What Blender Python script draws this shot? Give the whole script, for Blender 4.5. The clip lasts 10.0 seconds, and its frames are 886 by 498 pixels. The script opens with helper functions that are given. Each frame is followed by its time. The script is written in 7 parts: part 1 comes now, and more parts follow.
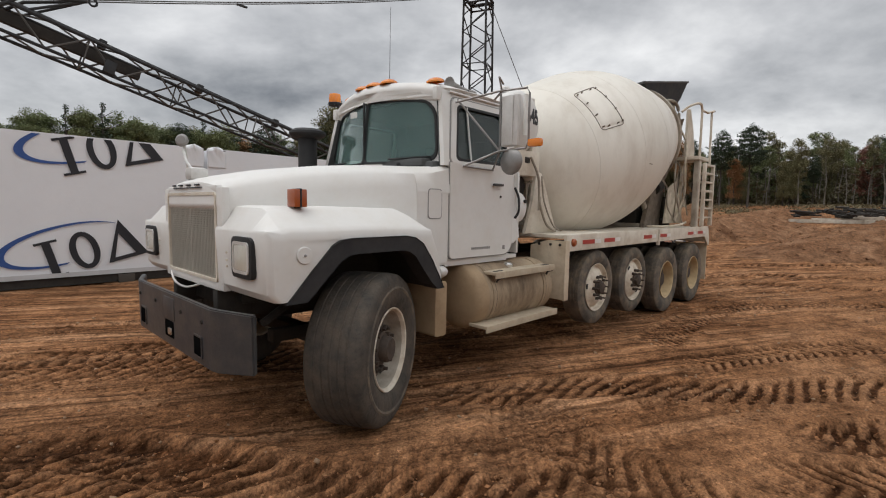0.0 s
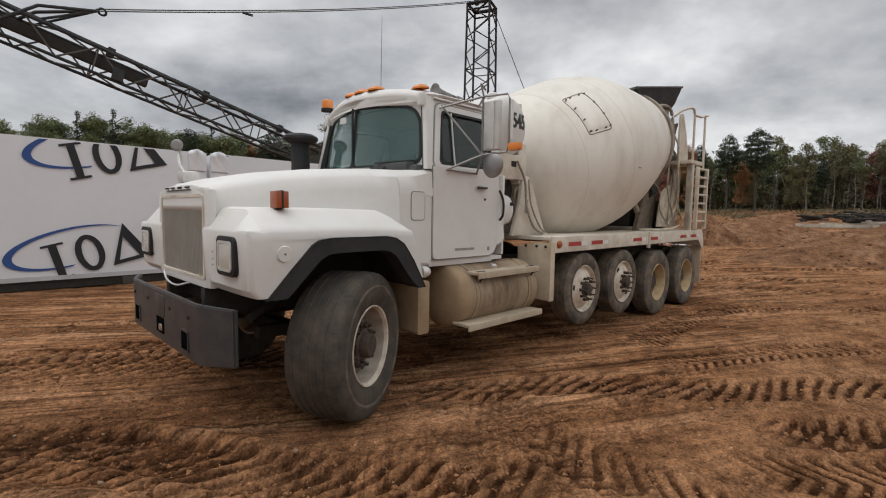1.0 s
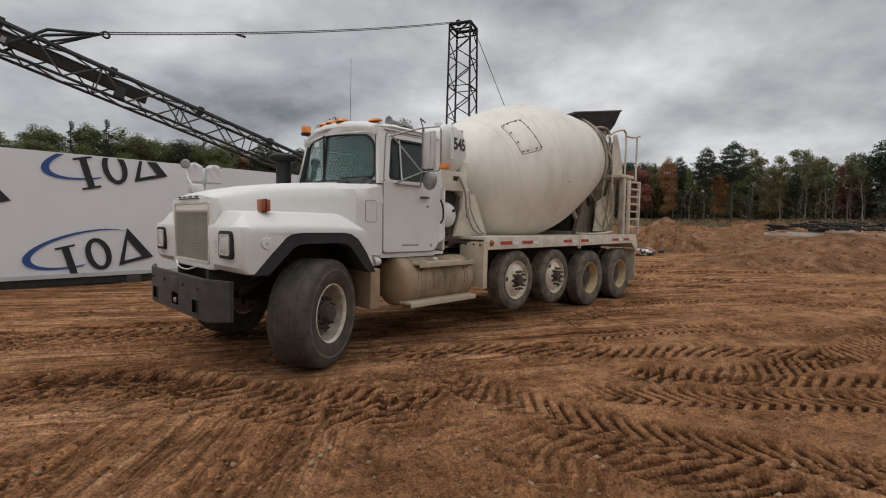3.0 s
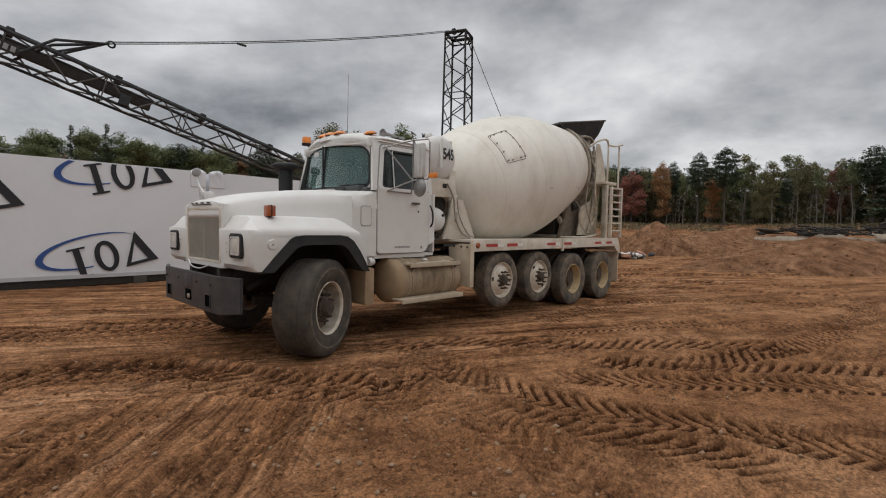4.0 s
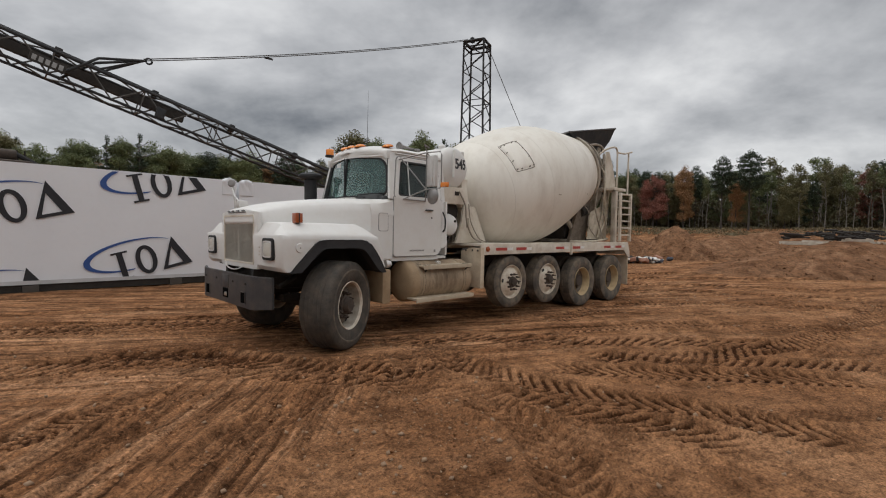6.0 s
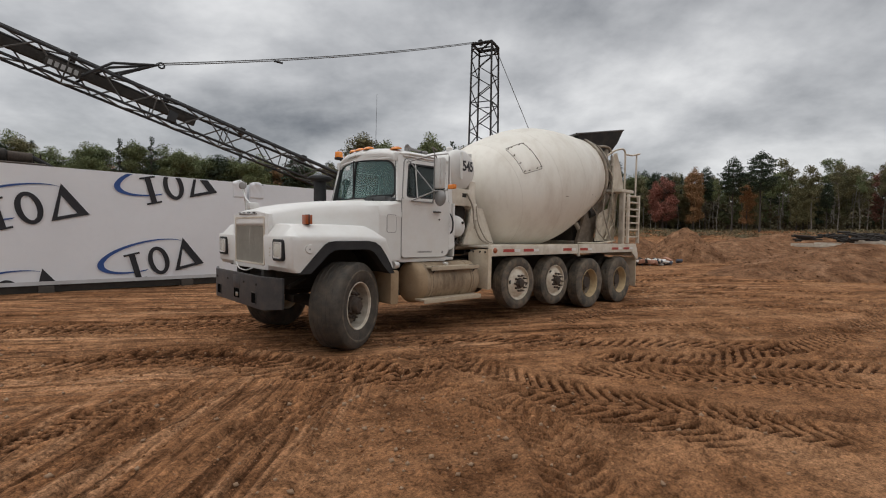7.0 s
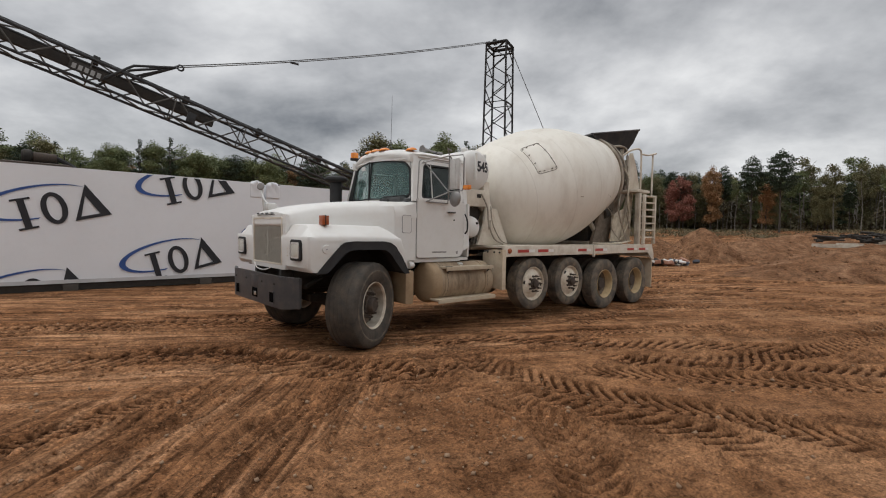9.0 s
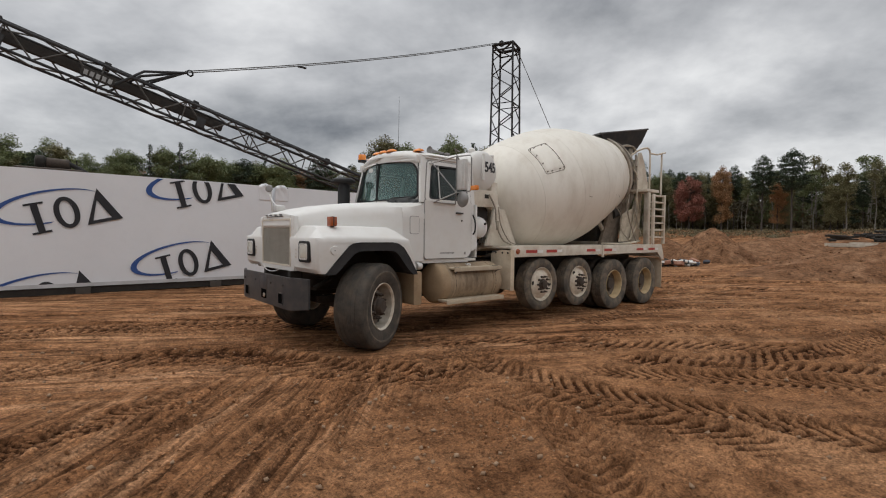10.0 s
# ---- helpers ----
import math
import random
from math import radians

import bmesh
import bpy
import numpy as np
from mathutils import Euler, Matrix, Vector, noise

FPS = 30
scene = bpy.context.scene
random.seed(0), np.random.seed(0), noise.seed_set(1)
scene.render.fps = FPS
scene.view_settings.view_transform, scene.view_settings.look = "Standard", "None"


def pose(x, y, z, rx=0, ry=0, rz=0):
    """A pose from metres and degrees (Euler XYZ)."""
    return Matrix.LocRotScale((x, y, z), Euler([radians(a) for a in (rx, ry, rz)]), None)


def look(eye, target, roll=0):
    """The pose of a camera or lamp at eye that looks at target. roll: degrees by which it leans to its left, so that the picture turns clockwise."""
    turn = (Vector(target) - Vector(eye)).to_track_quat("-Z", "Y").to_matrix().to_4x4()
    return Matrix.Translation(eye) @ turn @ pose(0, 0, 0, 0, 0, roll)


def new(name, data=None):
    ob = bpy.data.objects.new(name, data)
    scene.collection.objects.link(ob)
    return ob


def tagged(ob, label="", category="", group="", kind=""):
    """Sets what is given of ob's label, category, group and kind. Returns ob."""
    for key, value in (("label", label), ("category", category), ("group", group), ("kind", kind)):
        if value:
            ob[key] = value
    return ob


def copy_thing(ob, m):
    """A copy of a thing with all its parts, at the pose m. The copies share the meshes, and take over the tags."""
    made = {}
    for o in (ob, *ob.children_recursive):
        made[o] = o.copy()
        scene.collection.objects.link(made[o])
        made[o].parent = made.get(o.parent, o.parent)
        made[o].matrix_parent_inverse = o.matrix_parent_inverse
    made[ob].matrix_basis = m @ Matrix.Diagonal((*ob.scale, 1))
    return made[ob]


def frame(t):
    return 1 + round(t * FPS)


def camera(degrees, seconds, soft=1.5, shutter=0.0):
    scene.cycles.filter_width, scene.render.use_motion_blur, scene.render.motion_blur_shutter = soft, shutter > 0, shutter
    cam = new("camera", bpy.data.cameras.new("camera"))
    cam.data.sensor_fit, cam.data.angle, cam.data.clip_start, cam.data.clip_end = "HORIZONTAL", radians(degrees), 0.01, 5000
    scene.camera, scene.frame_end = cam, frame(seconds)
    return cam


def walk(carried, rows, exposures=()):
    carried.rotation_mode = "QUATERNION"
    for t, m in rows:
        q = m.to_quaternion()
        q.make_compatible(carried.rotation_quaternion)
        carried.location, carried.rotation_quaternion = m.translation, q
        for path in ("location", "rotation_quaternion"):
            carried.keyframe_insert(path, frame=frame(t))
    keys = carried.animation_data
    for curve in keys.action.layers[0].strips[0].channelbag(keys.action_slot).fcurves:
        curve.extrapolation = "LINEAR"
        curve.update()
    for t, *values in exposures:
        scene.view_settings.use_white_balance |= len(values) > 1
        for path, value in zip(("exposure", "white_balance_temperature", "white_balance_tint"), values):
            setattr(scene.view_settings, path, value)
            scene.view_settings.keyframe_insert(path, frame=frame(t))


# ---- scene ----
cam = camera(86.0, 10.0, soft=1.1)
PATH = [
    (0, (-2.218, -3.872, 1.611), (-0.783, -2.49, 1.439), 0.9),
    (0.5, (-2.132, -3.891, 1.586), (-0.711, -2.493, 1.429), 0.7),
    (1, (-2.164, -4.123, 1.588), (-0.749, -2.718, 1.436), 0.9),
    (1.5, (-2.374, -4.532, 1.584), (-0.964, -3.12, 1.446), 0.8),
    (2, (-2.431, -4.877, 1.54), (-1.01, -3.476, 1.409), 0.8),
    (2.5, (-2.547, -5.181, 1.526), (-1.115, -3.79, 1.404), 0.9),
    (4, (-3.063, -5.913, 1.526), (-1.615, -4.536, 1.432), 1.1),
    (4.5, (-3.098, -6.147, 1.522), (-1.664, -4.756, 1.43), 1.1),
    (5, (-3.209, -6.283, 1.532), (-1.789, -4.877, 1.445), 1.0),
    (5.5, (-3.305, -6.346, 1.536), (-1.903, -4.922, 1.454), 1.0),
    (7, (-3.39, -6.441, 1.526), (-2.029, -4.977, 1.458), 1.0),
    (7.5, (-3.413, -6.443, 1.527), (-2.063, -4.969, 1.457), 1.1),
    (8, (-3.424, -6.452, 1.522), (-2.085, -4.968, 1.454), 1.1),
    (8.5, (-3.426, -6.453, 1.524), (-2.094, -4.962, 1.455), 1.1),
    (9, (-3.429, -6.457, 1.54), (-2.11, -4.955, 1.469), 1.1),
    (9.5, (-3.424, -6.459, 1.529), (-2.123, -4.942, 1.462), 0.8),
    (10, (-3.424, -6.45, 1.517), (-2.13, -4.926, 1.455), 0.7),
]
walk(cam, [(t, look(eye, target, roll)) for t, eye, target, roll in PATH], [(0, 0.33), (1, 0.28), (2, 0.16), (4, 0.11), (5.5, 0.12), (7, 0.15), (10, 0.19)])

# ---- sky and sun: overcast ----
SUN_HEIGHT, SUN_TURN = 70.0, 322.0
world = bpy.data.worlds.new("overcast_sky")
scene.world = world
world.use_nodes = True
wn, wl = world.node_tree.nodes, world.node_tree.links
wn.clear()
w_out = wn.new("ShaderNodeOutputWorld")
w_bg = wn.new("ShaderNodeBackground")
w_sky = wn.new("ShaderNodeTexSky")
w_sky.sky_type = "NISHITA"
w_sky.sun_disc = False
w_sky.sun_elevation = radians(SUN_HEIGHT)
w_sky.sun_rotation = radians(SUN_TURN)
w_co = wn.new("ShaderNodeTexCoord")
w_xyz = wn.new("ShaderNodeSeparateXYZ")
wl.new(w_co.outputs["Generated"], w_xyz.inputs["Vector"])
w_lift = wn.new("ShaderNodeMath")
w_lift.operation = "ADD"
w_lift.inputs[1].default_value = 0.36
wl.new(w_xyz.outputs["Z"], w_lift.inputs[0])
w_max = wn.new("ShaderNodeMath")
w_max.operation = "MAXIMUM"
w_max.inputs[1].default_value = 0.05
wl.new(w_lift.outputs[0], w_max.inputs[0])
w_flat = wn.new("ShaderNodeCombineXYZ")
for key in ("X", "Y"):
    w_div = wn.new("ShaderNodeMath")
    w_div.operation = "DIVIDE"
    wl.new(w_xyz.outputs[key], w_div.inputs[0])
    wl.new(w_max.outputs[0], w_div.inputs[1])
    wl.new(w_div.outputs[0], w_flat.inputs[key])
w_map = wn.new("ShaderNodeMapping")
w_map.inputs["Location"].default_value = (3.1, 1.7, 0.0)
w_map.inputs["Scale"].default_value = (0.62, 0.62, 1.0)
w_map.inputs["Rotation"].default_value = (0, 0, radians(40))
wl.new(w_flat.outputs["Vector"], w_map.inputs["Vector"])
w_big = wn.new("ShaderNodeTexNoise")
w_big.inputs["Scale"].default_value = 1.7
w_big.inputs["Detail"].default_value = 7.0
w_big.inputs["Roughness"].default_value = 0.55
w_big.inputs["Distortion"].default_value = 0.15
wl.new(w_map.outputs["Vector"], w_big.inputs["Vector"])
w_ramp = wn.new("ShaderNodeValToRGB")
ce = w_ramp.color_ramp
ce.elements[0].position, ce.elements[0].color = 0.34, (0.155, 0.163, 0.175, 1)
ce.elements[1].position, ce.elements[1].color = 0.66, (0.86, 0.86, 0.855, 1)
e = ce.elements.new(0.5)
e.color = (0.475, 0.48, 0.49, 1)
wl.new(w_big.outputs["Fac"], w_ramp.inputs["Fac"])
# brighter towards the zenith, as under a thin overcast
w_sep = wn.new("ShaderNodeSeparateXYZ")
wl.new(w_co.outputs["Generated"], w_sep.inputs["Vector"])
w_rise = wn.new("ShaderNodeMapRange")
w_rise.inputs["From Min"].default_value = 0.40
w_rise.inputs["From Max"].default_value = 0.95
w_rise.inputs["To Min"].default_value = 1.0
w_rise.inputs["To Max"].default_value = 2.5
wl.new(w_sep.outputs["Z"], w_rise.inputs["Value"])
w_mul = wn.new("ShaderNodeMix")
w_mul.data_type, w_mul.blend_type = "RGBA", "MULTIPLY"
w_mul.inputs["Factor"].default_value = 1.0
wl.new(w_ramp.outputs["Color"], w_mul.inputs["A"])
w_low = wn.new("ShaderNodeMapRange")
w_low.inputs["From Min"].default_value = 0.0
w_low.inputs["From Max"].default_value = 0.30
w_low.inputs["To Min"].default_value = 1.0
w_low.inputs["To Max"].default_value = 1.06
wl.new(w_sep.outputs["Z"], w_low.inputs["Value"])
w_both = wn.new("ShaderNodeMath")
w_both.operation = "MULTIPLY"
wl.new(w_rise.outputs["Result"], w_both.inputs[0])
wl.new(w_low.outputs["Result"], w_both.inputs[1])
wl.new(w_both.outputs[0], w_mul.inputs["B"])
w_dim = wn.new("ShaderNodeMix")
w_dim.data_type, w_dim.blend_type = "RGBA", "MULTIPLY"
w_dim.inputs["Factor"].default_value = 1.0
w_dim.inputs["B"].default_value = (0.07, 0.07, 0.07, 1)
wl.new(w_sky.outputs["Color"], w_dim.inputs["A"])
w_mix = wn.new("ShaderNodeMix")
w_mix.data_type = "RGBA"
w_mix.inputs["Factor"].default_value = 0.9
wl.new(w_dim.outputs["Result"], w_mix.inputs["A"])
wl.new(w_mul.outputs["Result"], w_mix.inputs["B"])
wl.new(w_mix.outputs["Result"], w_bg.inputs["Color"])
w_bg.inputs["Strength"].default_value = 1.0
wl.new(w_bg.outputs["Background"], w_out.inputs["Surface"])

sun_data = bpy.data.lights.new("sun", "SUN")
sun_data.energy, sun_data.angle, sun_data.color = 0.65, radians(40), (1.0, 0.97, 0.93)
sun = new("sun", sun_data)
sun.matrix_world = look((-10.7, 13.7, 47.8), (0, 0, 0))
scene.view_settings.exposure = 0.0


# ---- materials ----
def mat(name, base, rough=0.6, metal=0.0, second=None, scale=3.0, amount=0.5, fine=40.0, fine_amount=0.12, bump=0.15, bump_scale=60.0,
        dirt=None, dirt_amount=0.0, dirt_scale=2.0, coat=0.0, stretch=(1, 1, 1), distance=0.01, per_object=0.0):
    """A surface with two scales of colour change, dirt patches and fine relief."""
    m = bpy.data.materials.new(name)
    m.use_nodes = True
    n, l = m.node_tree.nodes, m.node_tree.links
    b = n["Principled BSDF"]
    co, mp = n.new("ShaderNodeTexCoord"), n.new("ShaderNodeMapping")
    mp.inputs["Scale"].default_value = stretch
    l.new(co.outputs["Object"], mp.inputs["Vector"])

    def noise_tex(s, detail=5.0, r=0.55):
        t = n.new("ShaderNodeTexNoise")
        t.inputs["Scale"].default_value, t.inputs["Detail"].default_value, t.inputs["Roughness"].default_value = s, detail, r
        l.new(mp.outputs["Vector"], t.inputs["Vector"])
        return t.outputs["Fac"]

    def ramp(fac, lo, hi):
        r = n.new("ShaderNodeMapRange")
        r.inputs["From Min"].default_value, r.inputs["From Max"].default_value = lo, hi
        l.new(fac, r.inputs["Value"])
        return r.outputs["Result"]

    def mix(a, c, fac, scale_by=1.0, kind="MIX"):
        x = n.new("ShaderNodeMix")
        x.data_type, x.blend_type = "RGBA", kind
        if scale_by != 1.0:
            k = n.new("ShaderNodeMath")
            k.operation = "MULTIPLY"
            k.inputs[1].default_value = scale_by
            l.new(fac, k.inputs[0])
            fac = k.outputs[0]
        l.new(fac, x.inputs["Factor"])
        for key, v in (("A", a), ("B", c)):
            if isinstance(v, tuple):
                x.inputs[key].default_value = (*v, 1)
            else:
                l.new(v, x.inputs[key])
        return x.outputs["Result"]

    second = second or tuple(v * 0.8 for v in base)
    col = mix(base, second, ramp(noise_tex(scale), 0.35, 0.68), amount)
    col = mix(col, tuple(v * 0.45 for v in base), ramp(noise_tex(fine, 3.0), 0.5, 0.78), fine_amount)
    if dirt:
        col = mix(col, dirt, ramp(noise_tex(dirt_scale, 8.0, 0.65), 0.46, 0.72), dirt_amount)
    if per_object:
        oi = n.new("ShaderNodeObjectInfo")
        col = mix(col, second, oi.outputs["Random"], per_object)
    l.new(col, b.inputs["Base Color"])
    b.inputs["Metallic"].default_value = metal
    rr = n.new("ShaderNodeMapRange")
    rr.inputs["To Min"].default_value, rr.inputs["To Max"].default_value = rough * 0.8, min(1.0, rough * 1.2)
    l.new(noise_tex(scale * 3), rr.inputs["Value"])
    l.new(rr.outputs["Result"], b.inputs["Roughness"])
    if coat:
        b.inputs["Coat Weight"].default_value = coat
        b.inputs["Coat Roughness"].default_value = 0.15
    if bump:
        bp = n.new("ShaderNodeBump")
        bp.inputs["Strength"].default_value, bp.inputs["Distance"].default_value = bump, distance
        l.new(noise_tex(bump_scale, 4.0), bp.inputs["Height"])
        l.new(bp.outputs["Normal"], b.inputs["Normal"])
    return m


def glass(name, tint, rough=0.02, ior=1.13, film=0.0):
    m = bpy.data.materials.new(name)
    m.use_nodes = True
    b = m.node_tree.nodes["Principled BSDF"]
    b.inputs["Base Color"].default_value = (*tint, 1)
    # a dust film scatters part of the light; its paleness also imitates sky reflections
    b.inputs["Transmission Weight"].default_value = 1.0 - film
    b.inputs["Roughness"].default_value = rough
    b.inputs["IOR"].default_value = ior
    return m


WHITE = mat("white_truck_paint", (0.69, 0.68, 0.655), 0.5, second=(0.62, 0.605, 0.575), scale=1.3, amount=0.5, fine=22, fine_amount=0.05, bump=0.03, bump_scale=9, dirt=(0.50, 0.43, 0.34), dirt_amount=0.22, dirt_scale=3.5)
CREAM = mat("dusty_cream_drum_paint", (0.76, 0.725, 0.65), 0.45, second=(0.68, 0.64, 0.555), scale=0.9, amount=0.55, fine=14, fine_amount=0.05, bump=0.05, bump_scale=5, dirt=(0.42, 0.34, 0.25), dirt_amount=0.34, dirt_scale=3.0, stretch=(1, 1, 0.5))
DUSTY = mat("dusty_white_deck_paint", (0.68, 0.63, 0.54), 0.75, second=(0.48, 0.41, 0.32), scale=2.5, amount=0.7, fine=26, fine_amount=0.2, bump=0.2, dirt=(0.36, 0.26, 0.17), dirt_amount=0.5, dirt_scale=4)
TANWHITE = mat("mud_tanned_white_paint", (0.62, 0.53, 0.40), 0.75, second=(0.42, 0.31, 0.20), scale=2.2, amount=0.7, fine=28, fine_amount=0.2, bump=0.15, dirt=(0.33, 0.23, 0.14), dirt_amount=0.45, dirt_scale=4)
CEMENT = mat("cement_crusted_steel", (0.40, 0.355, 0.29), 0.9, second=(0.17, 0.135, 0.10), scale=4, amount=0.8, fine=30, fine_amount=0.3, bump=0.5, bump_scale=30, dirt=(0.2, 0.15, 0.11), dirt_amount=0.5)
CRUST = mat("pale_cement_crust", (0.66, 0.59, 0.47), 0.9, second=(0.40, 0.34, 0.26), scale=5, amount=0.8, fine=30, fine_amount=0.25, bump=0.6, bump_scale=26, dirt=(0.22, 0.17, 0.12), dirt_amount=0.4, dirt_scale=5)
TANK = mat("dusty_aluminium_tank", (0.39, 0.30, 0.20), 0.7, 0.05, second=(0.25, 0.175, 0.108), scale=2.6, amount=0.85, fine=24, fine_amount=0.45, bump=0.2, dirt=(0.10, 0.066, 0.038), dirt_amount=0.95, dirt_scale=3.4, stretch=(1.6, 1, 0.6))
TANKCAP = mat("tan_mud_film", (0.37, 0.265, 0.16), 0.8, second=(0.26, 0.175, 0.10), scale=4, amount=0.6, fine=40, fine_amount=0.15, bump=0.12, dirt=(0.20, 0.13, 0.075), dirt_amount=0.45, dirt_scale=5)
STEPPLATE = mat("worn_dusty_step_plate", (0.50, 0.42, 0.31), 0.7, second=(0.38, 0.30, 0.21), scale=4, amount=0.6, fine=35, fine_amount=0.2, bump=0.15, dirt=(0.22, 0.15, 0.09), dirt_amount=0.4, dirt_scale=6)
RUBBER = mat("worn_tyre_rubber", (0.040, 0.036, 0.031), 0.85, second=(0.085, 0.068, 0.052), scale=9, amount=0.9, fine=60, fine_amount=0.5, bump=0.5, bump_scale=38, dirt=(0.17, 0.13, 0.09), dirt_amount=0.34, dirt_scale=5)
SIDEWALL = mat("dusty_tyre_sidewall", (0.060, 0.054, 0.046), 0.85, second=(0.16, 0.13, 0.098), scale=5, amount=0.8, fine=50, fine_amount=0.35, bump=0.3, dirt=(0.30, 0.225, 0.15), dirt_amount=0.7, dirt_scale=6)
FLARE = mat("black_rubber_flare", (0.014, 0.014, 0.016), 0.75, second=(0.045, 0.042, 0.04), scale=4, bump=0.1)
PLASTIC = mat("black_plastic", (0.011, 0.011, 0.012), 0.7, second=(0.02, 0.019, 0.018), scale=5, bump=0.1)
# paints the darkness inside the bumper slots onto solid blocks
SLOTSHADE = mat("black_slot_shade", (0.006, 0.006, 0.006), 1.0, bump=0.05)
SLOTSHADE.node_tree.nodes["Principled BSDF"].inputs["Specular IOR Level"].default_value = 0.0
STEEL = mat("dark_scuffed_steel", (0.044, 0.045, 0.049), 0.45, 0.2, second=(0.085, 0.08, 0.077), scale=5, amount=0.7, fine=45, fine_amount=0.3, bump=0.15, dirt=(0.13, 0.10, 0.07), dirt_amount=0.3, dirt_scale=5)
CHASSIS = mat("oily_dark_chassis", (0.022, 0.019, 0.016), 0.85, second=(0.045, 0.035, 0.026), scale=6, bump=0.3)
BRACKET = mat("dull_mirror_bracket", (0.30, 0.29, 0.28), 0.4, 0.6, second=(0.16, 0.15, 0.14), scale=8, bump=0.05)
CHROME = mat("dull_chrome", (0.62, 0.61, 0.59), 0.28, 0.9, second=(0.45, 0.42, 0.38), scale=8, bump=0.03)
GREYMETAL = mat("grey_mirror_housing", (0.66, 0.645, 0.62), 0.4, 0.3, second=(0.40, 0.38, 0.35), scale=5, bump=0.05)
GRILLE = mat("grille_mesh_metal", (0.44, 0.42, 0.37), 0.6, 0.1, second=(0.33, 0.30, 0.25), scale=6, bump=0.1)
GRILLEBACK = mat("dark_radiator", (0.035, 0.031, 0.026), 0.8, second=(0.06, 0.05, 0.04), scale=8)
RIMWHITE = mat("white_steel_wheel", (0.66, 0.60, 0.50), 0.6, second=(0.50, 0.41, 0.30), scale=7, amount=0.75, fine=40, fine_amount=0.2, bump=0.1, dirt=(0.24, 0.16, 0.10), dirt_amount=0.5, dirt_scale=7)
DISC = mat("dirty_wheel_disc", (0.16, 0.13, 0.10), 0.8, second=(0.09, 0.065, 0.045), scale=10, amount=0.8, fine=50, fine_amount=0.3, bump=0.3, dirt=(0.28, 0.23, 0.17), dirt_amount=0.4, dirt_scale=9)
RIMGREY = mat("grimy_rim_barrel", (0.40, 0.36, 0.30), 0.7, second=(0.24, 0.20, 0.155), scale=8, amount=0.8, fine=45, fine_amount=0.25, bump=0.15, dirt=(0.15, 0.11, 0.075), dirt_amount=0.5, dirt_scale=7)
RIMTAN = mat("mud_tinted_steel_wheel", (0.58, 0.44, 0.25), 0.7, second=(0.44, 0.31, 0.165), scale=6, amount=0.7, fine=40, fine_amount=0.2, bump=0.15, dirt=(0.18, 0.11, 0.06), dirt_amount=0.4, dirt_scale=8)
HUBRUST = mat("rusty_hub_steel", (0.055, 0.043, 0.036), 0.8, 0.2, second=(0.10, 0.072, 0.052), scale=14, amount=0.8, bump=0.3)
AMBER = mat("amber_lens", (0.72, 0.22, 0.015), 0.25, second=(0.7, 0.18, 0.015), scale=10, bump=0.05, coat=0.4)
AMBERDARK = mat("amber_turn_lens", (0.34, 0.075, 0.015), 0.3, second=(0.24, 0.05, 0.012), scale=10, bump=0.1, bump_scale=90, coat=0.3)
REDTAPE = mat("red_reflective_tape", (0.42, 0.04, 0.03), 0.4, second=(0.30, 0.05, 0.04), scale=9)
WHITETAPE = mat("white_reflective_tape", (0.75, 0.74, 0.70), 0.4, scale=9)
LENS = mat("headlight_lens", (0.62, 0.61, 0.54), 0.12, 0.1, second=(0.50, 0.47, 0.38), scale=9, bump=0.4, bump_scale=70, coat=0.6)
PRINT = mat("black_lettering_paint", (0.02, 0.02, 0.022), 0.6, second=(0.04, 0.04, 0.042), scale=8)
GREYPRINT = mat("grey_worn_lettering", (0.25, 0.24, 0.23), 0.6, scale=8)
SEAT = mat("grey_seat_vinyl", (0.09, 0.09, 0.095), 0.7, second=(0.06, 0.06, 0.06), scale=6, bump=0.1)
CABIN = mat("dark_cab_lining", (0.075, 0.08, 0.08), 0.8, second=(0.04, 0.04, 0.04), scale=6)
SIDEGLASS = glass("dark_door_glass", (0.24, 0.30, 0.29), 0.02, 1.3, 0.06)
GLASS = glass("tinted_windscreen_glass", (0.36, 0.52, 0.49), 0.02, 1.45, 0.13)
FABRIC = mat("white_banner_fabric", (0.75, 0.755, 0.775), 0.85, second=(0.68, 0.685, 0.705), scale=0.7, amount=0.6, fine=9, fine_amount=0.04, bump=0.12, bump_scale=2.2, distance=0.05)
HEM = mat("grey_banner_hem", (0.56, 0.56, 0.57), 0.85, second=(0.33, 0.32, 0.31), scale=1.5, bump=0.15, bump_scale=6, distance=0.02)
BLUE = mat("blue_banner_print", (0.035, 0.085, 0.27), 0.8, second=(0.03, 0.07, 0.22), scale=1.0, bump=0.05)
BLACKPRINT = mat("black_banner_print", (0.022, 0.022, 0.026), 0.85, second=(0.032, 0.032, 0.036), scale=1.0, bump=0.05)
LATTICE = mat("weathered_black_steel", (0.020, 0.021, 0.023), 0.7, 0.2, second=(0.05, 0.045, 0.04), scale=3, bump=0.1)
GALV = mat("weathered_lattice_steel", (0.085, 0.08, 0.074), 0.7, 0.3, second=(0.10, 0.085, 0.07), scale=3, bump=0.1)
CABLE = mat("steel_cable", (0.12, 0.12, 0.12), 0.6, 0.5, scale=8)
BARK = mat("tree_bark", (0.085, 0.072, 0.060), 0.95, second=(0.045, 0.038, 0.032), scale=3, bump=0.3, bump_scale=12, per_object=0.4)
PALEBARK = mat("pale_aspen_bark", (0.26, 0.235, 0.20), 0.9, second=(0.14, 0.125, 0.11), scale=4, bump=0.2, bump_scale=12, per_object=0.4)


